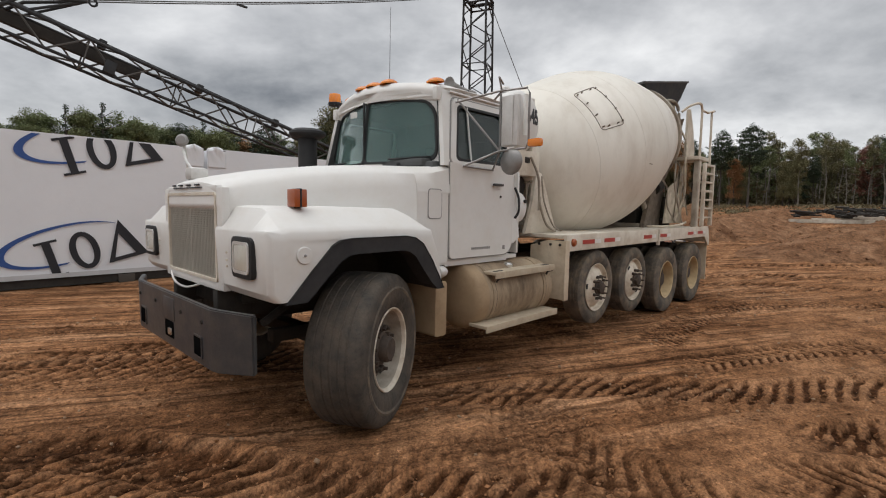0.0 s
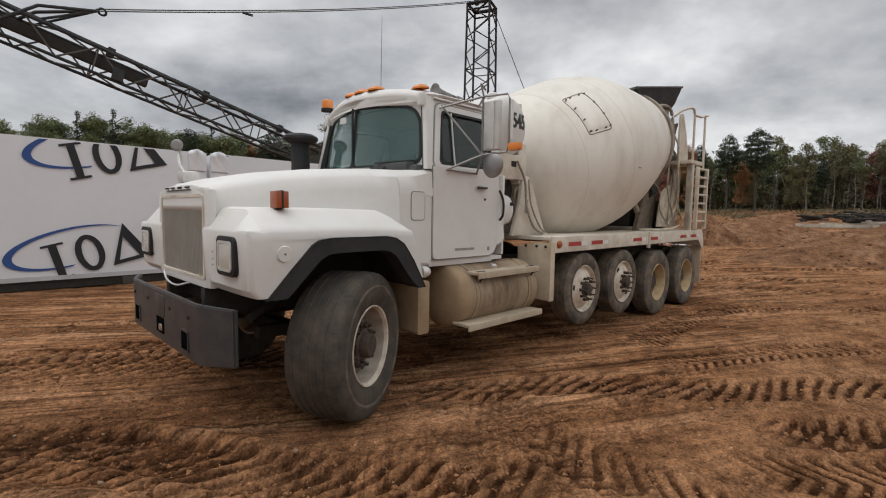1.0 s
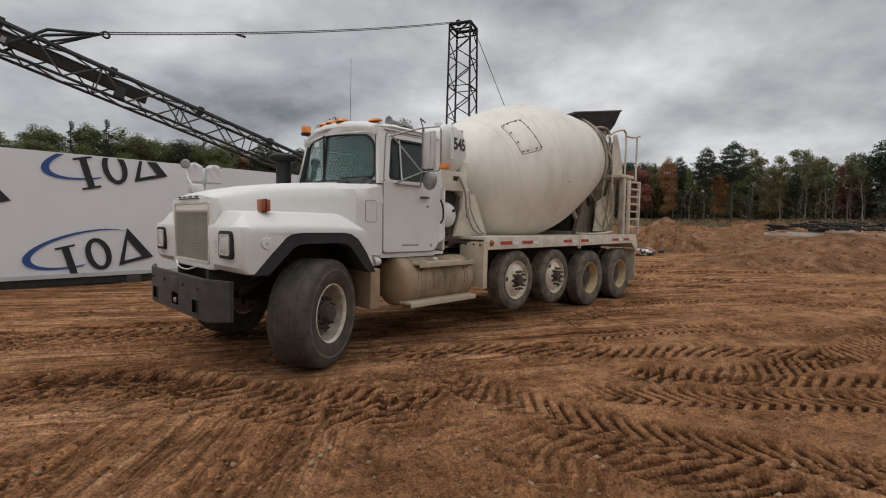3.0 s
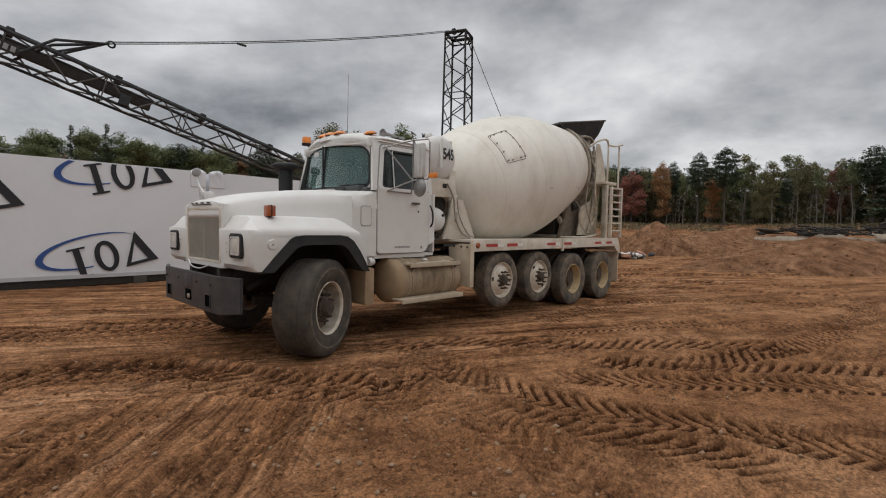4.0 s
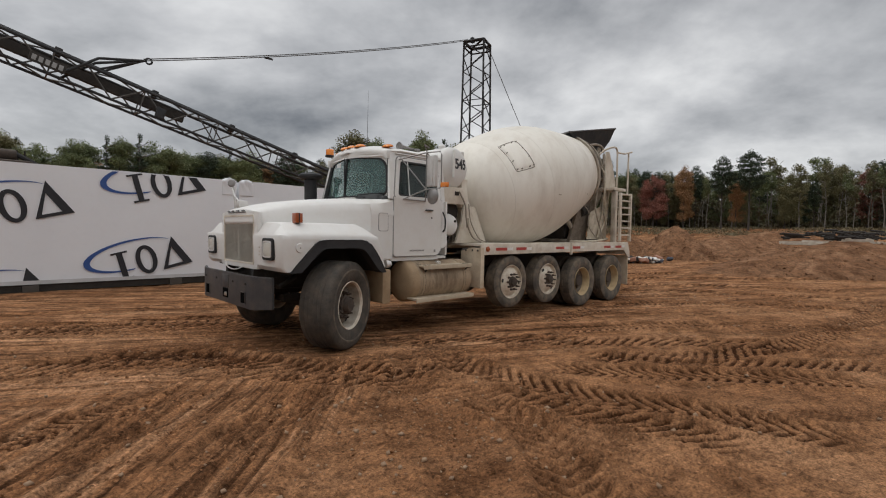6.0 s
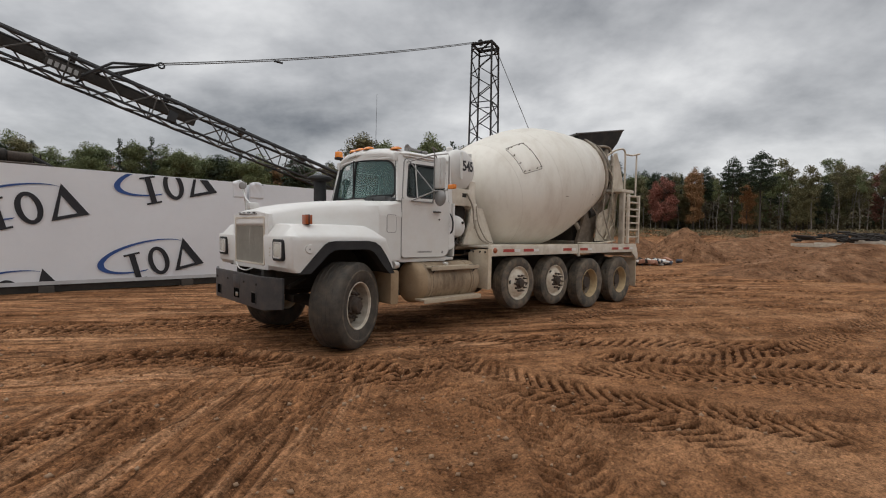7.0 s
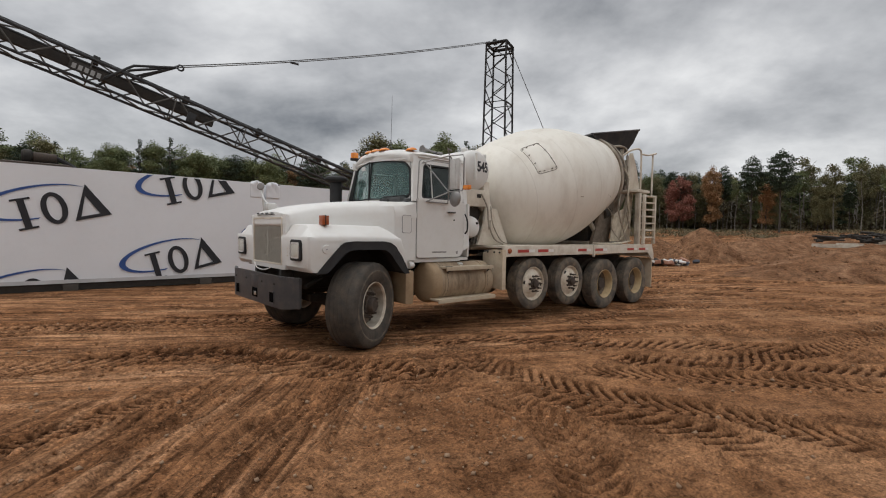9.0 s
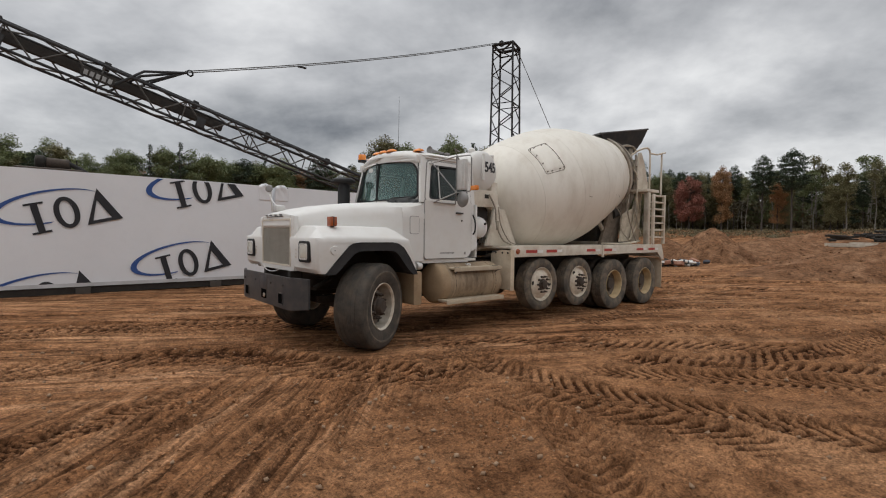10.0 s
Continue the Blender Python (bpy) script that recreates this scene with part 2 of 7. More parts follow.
def leaf(name, a, b):
    m = mat(name, a, 0.75, second=b, scale=0.6, amount=0.8, fine=6, fine_amount=0.35, bump=0.0, per_object=0.6)
    n, l = m.node_tree.nodes, m.node_tree.links
    g = n.new("ShaderNodeNewGeometry")
    bs = n["Principled BSDF"]
    src = bs.inputs["Base Color"].links[0].from_socket
    hs = n.new("ShaderNodeHueSaturation")
    mr = n.new("ShaderNodeMapRange")
    mr.inputs["To Min"].default_value, mr.inputs["To Max"].default_value = 0.68, 1.32
    l.new(g.outputs["Random Per Island"], mr.inputs["Value"])
    l.new(mr.outputs["Result"], hs.inputs["Value"])
    l.new(src, hs.inputs["Color"])
    l.new(hs.outputs["Color"], bs.inputs["Base Color"])
    return m


LEAF = leaf("green_leaves", (0.175, 0.198, 0.078), (0.118, 0.143, 0.060))
PINE = leaf("dark_pine_needles", (0.048, 0.070, 0.036), (0.032, 0.050, 0.026))
RUST = leaf("rust_red_leaves", (0.34, 0.125, 0.09), (0.22, 0.095, 0.065))
ORANGE = leaf("orange_leaves", (0.40, 0.20, 0.085), (0.24, 0.14, 0.06))
OLIVE = leaf("olive_fading_leaves", (0.20, 0.175, 0.078), (0.125, 0.122, 0.055))
BRUSH = leaf("dark_underbrush", (0.066, 0.066, 0.034), (0.090, 0.070, 0.038))
GRASS = leaf("rough_olive_grass", (0.13, 0.115, 0.055), (0.16, 0.12, 0.065))


def dirt_material(name, wet=1.0, streaked=True):
    m = bpy.data.materials.new(name)
    m.use_nodes = True
    n, l = m.node_tree.nodes, m.node_tree.links
    b = n["Principled BSDF"]
    co = n.new("ShaderNodeTexCoord")

    def tex(s, detail, r=0.6, stretch=None, dist=0.0, way=27.0):
        t = n.new("ShaderNodeTexNoise")
        t.inputs["Scale"].default_value, t.inputs["Detail"].default_value, t.inputs["Roughness"].default_value = s, detail, r
        t.inputs["Distortion"].default_value = dist
        src = co.outputs["Object"]
        if stretch:
            turn = n.new("ShaderNodeMapping")
            turn.inputs["Rotation"].default_value = (0, 0, radians(way))
            l.new(src, turn.inputs["Vector"])
            mp = n.new("ShaderNodeMapping")
            mp.inputs["Scale"].default_value = stretch
            l.new(turn.outputs["Vector"], mp.inputs["Vector"])
            src = mp.outputs["Vector"]
        l.new(src, t.inputs["Vector"])
        return t.outputs["Fac"]

    def ramp(fac, stops):
        r = n.new("ShaderNodeValToRGB")
        el = r.color_ramp.elements
        while len(el) < len(stops):
            el.new(0.5)
        for k, (p, c) in zip(el, stops):
            k.position, k.color = p, (*c, 1)
        l.new(fac, r.inputs["Fac"])
        return r.outputs["Color"]

    def mix(a, c, fac, kind="MIX"):
        x = n.new("ShaderNodeMix")
        x.data_type, x.blend_type = "RGBA", kind
        if isinstance(fac, float):
            x.inputs["Factor"].default_value = fac
        else:
            l.new(fac, x.inputs["Factor"])
        l.new(a, x.inputs["A"])
        l.new(c, x.inputs["B"])
        return x.outputs["Result"]

    big = ramp(tex(0.33, 6, 0.6), [(0.30, (0.175, 0.083, 0.039)), (0.5, (0.275, 0.139, 0.069)), (0.70, (0.38, 0.21, 0.114))])
    coarse = [(0.38, (0.115, 0.050, 0.022)), (0.5, (0.275, 0.136, 0.067)), (0.62, (0.48, 0.277, 0.160))]
    # the dark stop also paints crevice shade into the fine lines
    thin = [(0.38, (0.28, 0.25, 0.225)), (0.49, (1.0, 1.0, 1.0)), (0.64, (1.5, 1.47, 1.43))]
    if streaked:
        # scraped lines: along the yard, but towards the front wheels where the vehicles turned in
        turned = n.new("ShaderNodeAttribute")
        turned.attribute_name = "turned"
        streak = mix(ramp(tex(1.0, 7, 0.6, (0.22, 3.2, 1.0), 0.2), coarse), ramp(tex(1.0, 7, 0.6, (0.25, 3.6, 1.0), 0.2, -46.0), coarse), turned.outputs["Fac"])
        fine_streak = mix(ramp(tex(1.0, 6, 0.62, (0.75, 15.0, 1.0), 0.35), thin), ramp(tex(1.0, 6, 0.62, (0.6, 15.0, 1.0), 0.25, -46.0), thin), turned.outputs["Fac"])
        # scraped lines are trodden out on the near side
        lines = n.new("ShaderNodeAttribute")
        lines.attribute_name = "lined"

        def share(most):
            k = n.new("ShaderNodeMath")
            k.operation = "MULTIPLY"
            k.inputs[1].default_value = most
            l.new(lines.outputs["Fac"], k.inputs[0])
            return k.outputs[0]

        col = mix(mix(big, streak, share(0.5)), fine_streak, share(0.8), "MULTIPLY")
    else:
        col = mix(big, ramp(tex(1.4, 7, 0.66), coarse), 0.4)
    patch = ramp(tex(2.6, 8, 0.72), [(0.36, (0.36, 0.33, 0.30)), (0.52, (1.0, 1.0, 1.0)), (0.72, (1.32, 1.28, 1.22))])
    col = mix(col, patch, 0.7, "MULTIPLY")
    clods = ramp(tex(11, 6, 0.72), [(0.36, (0.42, 0.39, 0.37)), (0.47, (1.0, 1.0, 1.0)), (0.66, (1.35, 1.31, 1.25))])
    col = mix(col, clods, 0.75, "MULTIPLY")
    grain = ramp(tex(48, 6, 0.78), [(0.34, (0.34, 0.34, 0.34)), (0.5, (0.95, 0.95, 0.95)), (0.70, (1.75, 1.7, 1.63))])
    col = mix(col, grain, 0.95, "MULTIPLY")
    # gritty flecks of pale stone and dark crumbs
    grit = n.new("ShaderNodeTexVoronoi")
    grit.inputs["Scale"].default_value = 55.0
    l.new(co.outputs["Object"], grit.inputs["Vector"])
    fleck = ramp(grit.outputs["Color"], [(0.10, (0.45, 0.43, 0.41)), (0.22, (1.0, 1.0, 1.0)), (0.86, (1.0, 1.0, 1.0)), (0.95, (1.9, 1.95, 2.0))])
    col = mix(col, fleck, 0.6, "MULTIPLY")
    # damp churned soil and painted groove shade: a mask of tracks with ragged edges
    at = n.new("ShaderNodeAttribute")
    at.attribute_name = "damp_shade"
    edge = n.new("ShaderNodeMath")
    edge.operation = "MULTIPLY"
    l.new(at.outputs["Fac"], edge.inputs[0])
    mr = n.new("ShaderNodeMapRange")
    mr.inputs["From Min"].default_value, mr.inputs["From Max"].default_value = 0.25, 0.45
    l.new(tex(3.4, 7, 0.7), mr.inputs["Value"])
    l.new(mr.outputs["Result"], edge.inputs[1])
    damp_shade_col = mix(col, ramp(tex(6, 5), [(0.4, (0.13, 0.105, 0.09)), (0.6, (0.25, 0.21, 0.18))]), 1.0, "MULTIPLY")
    col = mix(col, damp_shade_col, edge.outputs[0])
    if wet < 1.0:
        hs = n.new("ShaderNodeHueSaturation")
        hs.inputs["Value"].default_value = wet
        hs.inputs["Saturation"].default_value = 0.95
        l.new(col, hs.inputs["Color"])
        col = hs.outputs["Color"]
    l.new(col, b.inputs["Base Color"])
    b.inputs["Roughness"].default_value = 0.95
    b.inputs["Specular IOR Level"].default_value = 0.05
    bp = n.new("ShaderNodeBump")
    bp.inputs["Strength"].default_value, bp.inputs["Distance"].default_value = 1.0, 0.016
    l.new(tex(24, 8, 0.66), bp.inputs["Height"])
    bp2 = n.new("ShaderNodeBump")
    bp2.inputs["Strength"].default_value, bp2.inputs["Distance"].default_value = 1.0, 0.010
    l.new(tex(70, 5, 0.65), bp2.inputs["Height"])
    l.new(bp.outputs["Normal"], bp2.inputs["Normal"])
    l.new(bp2.outputs["Normal"], b.inputs["Normal"])
    return m


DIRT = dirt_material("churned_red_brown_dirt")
SPOIL = dirt_material("damp_spoil_earth", 0.70, False)
STONE = mat("small_field_stones", (0.35, 0.235, 0.145), 0.9, second=(0.18, 0.105, 0.06), scale=9, amount=0.8, bump=0.4, per_object=0.5)


# ---- mesh helpers ----
def part(name, bm, material, parent, label="", smooth=True, sharp=35.0):
    """Links a bmesh as one mesh object under a thing or a part."""
    bmesh.ops.recalc_face_normals(bm, faces=bm.faces)
    me = bpy.data.meshes.new(name)
    bm.to_mesh(me)
    bm.free()
    me.materials.append(material)
    if smooth:
        me.shade_smooth()
        me.set_sharp_from_angle(angle=radians(sharp))
    ob = new(name, me)
    if parent is not None:
        ob.parent = parent
    if label:
        tagged(ob, label=label)
    return ob


def soften(bm, angle=20.0, offset=0.012):
    """Rounds the creases of a shell."""
    bmesh.ops.recalc_face_normals(bm, faces=bm.faces)
    sharp_edges = [e for e in bm.edges if len(e.link_faces) == 2 and e.calc_face_angle() > radians(angle)]
    bmesh.ops.bevel(bm, geom=sharp_edges, offset=offset, segments=2, affect="EDGES", clamp_overlap=True)
    return bm


def thing(name, label, category, group="", m=None):
    ob = new(name)
    ob.empty_display_size = 0.2
    if m is not None:
        ob.matrix_world = m
    return tagged(ob, label=label, category=category, group=group)


def box(x0, x1, y0, y1, z0, z1, bevel=0.0, bm=None, m=None):
    own = bmesh.new()
    bmesh.ops.create_cube(own, size=1.0)
    for v in own.verts:
        v.co = Vector(((x0 + x1) / 2 + v.co.x * (x1 - x0), (y0 + y1) / 2 + v.co.y * (y1 - y0), (z0 + z1) / 2 + v.co.z * (z1 - z0)))
    if bevel:
        bmesh.ops.bevel(own, geom=list(own.edges), offset=bevel, segments=2, affect="EDGES", profile=0.6)
    return joined(own, bm, m)


def joined(own, bm, m=None):
    if m is not None:
        bmesh.ops.transform(own, matrix=m, verts=own.verts)
    if bm is None:
        return own
    me = bpy.data.meshes.new("tmp")
    own.to_mesh(me)
    own.free()
    bm.from_mesh(me)
    bpy.data.meshes.remove(me)
    return bm


def frame_at(p, axis):
    """A turn that lays local z along the axis, at p."""
    return Matrix.Translation(p) @ Vector(axis).to_track_quat("Z", "Y").to_matrix().to_4x4()


def lathe(profile, axis_p, axis, segs=48, bm=None, closed=False):
    """Turns (radius, along) points about an axis."""
    own = bmesh.new()
    m = frame_at(axis_p, axis)
    rings = []
    for r, s in profile:
        if r < 1e-5:
            rings.append([own.verts.new(m @ Vector((0, 0, s)))])
        else:
            rings.append([own.verts.new(m @ Vector((r * math.cos(2 * math.pi * k / segs), r * math.sin(2 * math.pi * k / segs), s))) for k in range(segs)])
    pairs = list(zip(rings, rings[1:])) + ([(rings[-1], rings[0])] if closed else [])
    for a, b in pairs:
        for k in range(segs):
            j = (k + 1) % segs
            if len(a) == 1 and len(b) == 1:
                continue
            if len(a) == 1:
                own.faces.new((a[0], b[j], b[k]))
            elif len(b) == 1:
                own.faces.new((a[k], a[j], b[0]))
            else:
                own.faces.new((a[k], a[j], b[j], b[k]))
    return joined(own, bm)


def rod(a, b, r, segs=8, bm=None, r2=None):
    a, b = Vector(a), Vector(b)
    d = (b - a).length
    return lathe([(0, 0), (r, 0), (r if r2 is None else r2, d), (0, d)], a, b - a, segs, bm)


def pipe(points, r, segs=8, bm=None):
    """A bent tube through the points."""
    own = bmesh.new()
    pts = [Vector(p) for p in points]
    up = Vector((0.13, 0.21, 0.97))
    prev = None
    for k, p in enumerate(pts):
        d = (pts[min(k + 1, len(pts) - 1)] - pts[max(k - 1, 0)]).normalized()
        u = d.cross(up).normalized()
        v = d.cross(u)
        ring = [own.verts.new(p + r * (u * math.cos(2 * math.pi * i / segs) + v * math.sin(2 * math.pi * i / segs))) for i in range(segs)]
        if prev:
            for i in range(segs):
                own.faces.new((prev[i], prev[(i + 1) % segs], ring[(i + 1) % segs], ring[i]))
        else:
            own.faces.new(ring)
        prev = ring
    own.faces.new(prev[::-1])
    return joined(own, bm)


def curve_points(points, steps=6):
    """A Catmull-Rom line through the points."""
    p = [Vector(points[0])] + [Vector(q) for q in points] + [Vector(points[-1])]
    out = []
    for i in range(1, len(p) - 2):
        for k in range(steps):
            t = k / steps
            a, b, c, d = p[i - 1 : i + 3]
            out.append(0.5 * (2 * b + (c - a) * t + (2 * a - 5 * b + 4 * c - d) * t * t + (3 * b - a - 3 * c + d) * t**3))
    out.append(p[-2])
    return out


def prism(poly, axis, lo, hi, bevel=0.0, bm=None, m=None):
    """A polygon of two coordinates, swept along the axis (x, y or z) from lo to hi."""
    own = bmesh.new()

    def at(p, s):
        return Vector({"x": (s, p[0], p[1]), "y": (p[0], s, p[1]), "z": (p[0], p[1], s)}[axis])

    a = [own.verts.new(at(p, lo)) for p in poly]
    b = [own.verts.new(at(p, hi)) for p in poly]
    own.faces.new(a)
    own.faces.new(b[::-1])
    for k in range(len(poly)):
        j = (k + 1) % len(poly)
        own.faces.new((a[k], a[j], b[j], b[k]))
    if bevel:
        bmesh.ops.bevel(own, geom=list(own.edges), offset=bevel, segments=2, affect="EDGES", profile=0.6)
    return joined(own, bm, m)


def loft(sections, bm=None, closed_ring=True, caps=True):
    """Skins equal-length lists of points."""
    own = bmesh.new()
    rows = [[own.verts.new(Vector(p)) for p in s] for s in sections]
    n = len(rows[0])
    for a, b in zip(rows, rows[1:]):
        for k in range(n if closed_ring else n - 1):
            j = (k + 1) % n
            own.faces.new((a[k], a[j], b[j], b[k]))
    if caps and closed_ring:
        own.faces.new(rows[0])
        own.faces.new(rows[-1][::-1])
    return joined(own, bm)


def rounded(u0, u1, v0, v1, r, n=5):
    """A rounded rectangle; r is one radius or four (u0v0, u1v0, u1v1, u0v1)."""
    r = r if isinstance(r, tuple) else (r,) * 4
    out = []
    for (cu, cv, rr, a0) in ((u0 + r[0], v0 + r[0], r[0], 180), (u1 - r[1], v0 + r[1], r[1], 270), (u1 - r[2], v1 - r[2], r[2], 0), (u0 + r[3], v1 - r[3], r[3], 90)):
        for k in range(n):
            a = radians(a0 + 90 * k / (n - 1))
            out.append((cu + rr * math.cos(a), cv + rr * math.sin(a)))
    return out


def panel_ring(outer, inner, place, thick, bm=None):
    """A panel with a hole: two loops of equal length, laid out by place(u, v, depth)."""
    own = bmesh.new()
    rows = [[own.verts.new(place(u, v, d)) for u, v in loop] for loop, d in ((outer, 0), (inner, 0), (inner, thick), (outer, thick))]
    n = len(outer)
    for a, b in zip(rows, rows[1:] + rows[:1]):
        for k in range(n):
            own.faces.new((a[k], a[(k + 1) % n], b[(k + 1) % n], b[k]))
    return joined(own, bm)


def panel(loop, place, thick, bm=None):
    own = bmesh.new()
    a = [own.verts.new(place(u, v, 0)) for u, v in loop]
    b = [own.verts.new(place(u, v, thick)) for u, v in loop]
    own.faces.new(a)
    own.faces.new(b[::-1])
    for k in range(len(loop)):
        j = (k + 1) % len(loop)
        own.faces.new((a[k], a[j], b[j], b[k]))
    return joined(own, bm)

# ---- the cement mixer truck: front at -x, its driver's side at -y ----
truck = thing("cement_mixer_truck", "white concrete mixer truck with cream drum, front wheels steered, on dirt", "truck")
LEFT_TURN = 28.0


# bumper: a flat steel channel with swept-back ends
def bumper():
    pts = [(-1.02, -1.185), (-1.115, -0.89), (-1.13, -0.81), (-1.13, 0.74), (-1.115, 0.82), (-1.02, 1.11)]
    own = bmesh.new()
    front, back = [], []
    for (x, y) in pts:
        lo = 0.565 if abs(y) < 1.0 else 0.60
        front.append((own.verts.new((x, y, lo)), own.verts.new((x - 0.004, y, 0.965))))
        back.append((own.verts.new((x + 0.035, y * 0.985, lo)), own.verts.new((x + 0.035, y * 0.985, 0.965))))
    for a, b, c, d in zip(front, front[1:], back, back[1:]):
        own.faces.new((a[0], b[0], b[1], a[1]))
        own.faces.new((c[0], c[1], d[1], d[0]))
        own.faces.new((a[1], b[1], d[1], c[1]))
        own.faces.new((a[0], c[0], d[0], b[0]))
    for a, b in ((front[0], back[0]), (front[-1], back[-1])):
        own.faces.new((a[0], a[1], b[1], b[0]))
    bmesh.ops.bevel(own, geom=list(own.edges), offset=0.008, segments=2, affect="EDGES")
    b = part("bumper", own, STEEL, truck, "dark scuffed steel bumper with swept ends")
    for y in (-0.62, 0.62):
        part("tow_slot", box(-1.1375, -1.12, y - 0.065, y + 0.065, 0.625, 0.750, 0.002), SLOTSHADE, b)
        part("slot_edge", panel_ring(rounded(y - 0.076, y + 0.076, 0.614, 0.761, 0.01), rounded(y - 0.065, y + 0.065, 0.625, 0.750, 0.006), lambda u, v, d: Vector((-1.140 + d, u, v)), 0.02), STEEL, b)
    part("centre_slot", box(-1.1375, -1.12, -0.13, 0.05, 0.635, 0.755, 0.002), SLOTSHADE, b)
    part("tow_pin", box(-1.146, -1.12, -0.10, -0.03, 0.655, 0.705, 0.008), CHROME, b)
    part("plate_bracket", box(-1.138, -1.125, -0.16, 0.08, 0.765, 0.93, 0.006), STEEL, b, "worn empty plate bracket")
    for y in (-0.3, 0.28, -0.7, 0.7):
        part("bolt", rod((-1.142, y, 0.86), (-1.12, y, 0.86), 0.014, 8), CHASSIS, b)


bumper()

# hood
hood_rows = []
for x, top, w, low in ((-0.957, 1.74, 0.52, 1.60), (-0.947, 1.772, 0.545, 1.58), (-0.90, 1.797, 0.57, 1.55), (-0.86, 1.812, 0.58, 1.48), (-0.72, 1.845, 0.615, 1.45), (-0.45, 1.90, 0.69, 1.42), (-0.1, 1.945, 0.79, 1.40), (0.25, 1.975, 0.895, 1.40), (0.42, 1.985, 0.945, 1.30), (0.478, 1.987, 0.958, 1.20)):
    half = [(0.0, top), (0.45 * w, top - 0.004), (0.75 * w, top - 0.022), (0.9 * w, top - 0.048), (0.97 * w, top - 0.095), (w + 0.004, max(top - 0.2, low + 0.02)), (w + 0.02, low)]
    hood_rows.append([(x, y, z) for y, z in half[::-1]] + [(x, -y, z) for y, z in half[1:]])
hood = part("hood", loft(hood_rows), WHITE, truck, "white fibreglass hood")
cowl_rows = []
for x, k in ((0.482, 1.0), (0.58, 0.9), (0.70, 0.65), (0.80, 0.4), (0.868, 0.25)):
    w, top, low = 0.958 + 0.012 * (1 - k), 1.987, 1.74
    half = [(0.0, top), (0.45 * w, top - 0.004 * k), (w - 0.24 * k, top - 0.022 * k), (w - 0.095 * k - 0.004, top - 0.048 * k), (w - 0.028 * k, top - 0.095 * k - 0.01), (w + 0.003, top - 0.2), (w + 0.006, low)]
    cowl_rows.append([(x, y, z) for y, z in half[::-1]] + [(x, -y, z) for y, z in half[1:]])
part("cowl", loft(cowl_rows), WHITE, truck, "white cowl behind the hood")
# brand strip over the grille as plain bars
for y0, y1, z0, z1 in ((0.36, 0.30, 1.746, 1.758), (0.22, 0.15, 1.746, 1.758), (0.05, -0.03, 1.746, 1.758), (-0.13, -0.21, 1.746, 1.758), (0.34, -0.26, 1.728, 1.736)):
    part("brand_bar", box(-0.967, -0.953, y1, y0, z0, z1, 0.002), PRINT, hood)

# nose shell round the grille
nose = bmesh.new()
for s in (-1, 1):
    box(-0.955, -0.90, min(s * 0.505, s * 0.60), max(s * 0.505, s * 0.60), 1.02, 1.73, 0.012, nose)
box(-0.955, -0.90, -0.51, 0.51, 1.015, 1.075, 0.012, nose)
box(-0.955, -0.90, -0.51, 0.51, 1.695, 1.745, 0.01, nose)
part("nose_frame", nose, WHITE, truck)
grille = part("grille", box(-0.915, -0.88, -0.505, 0.505, 1.07, 1.70), GRILLEBACK, truck, "dusty metal mesh grille")
part("grille_surround", panel_ring(rounded(-0.507, 0.507, 1.073, 1.697, 0.03), rounded(-0.485, 0.485, 1.095, 1.675, 0.02), lambda u, v, d: Vector((-0.962 + d, u, v)), 0.03), DUSTY, grille)
for k in range(36):
    z = 1.10 + k * 0.0162
    part("grille_slat", box(-0.945, -0.928, -0.488, 0.488, z, z + 0.0075), GRILLE, grille)
for k in range(33):
    y = -0.465 + k * 0.02906
    part("grille_upright", box(-0.950, -0.932, y, y + (0.012 if k == 16 else 0.0035), 1.095, 1.675), GRILLE, grille)
part("pull_cable", pipe(curve_points([(-0.98, 0.40, 1.06), (-1.0, 0.25, 1.0), (-1.0, 0.0, 0.985), (-0.98, -0.22, 1.03)]), 0.008), GREYMETAL, truck)


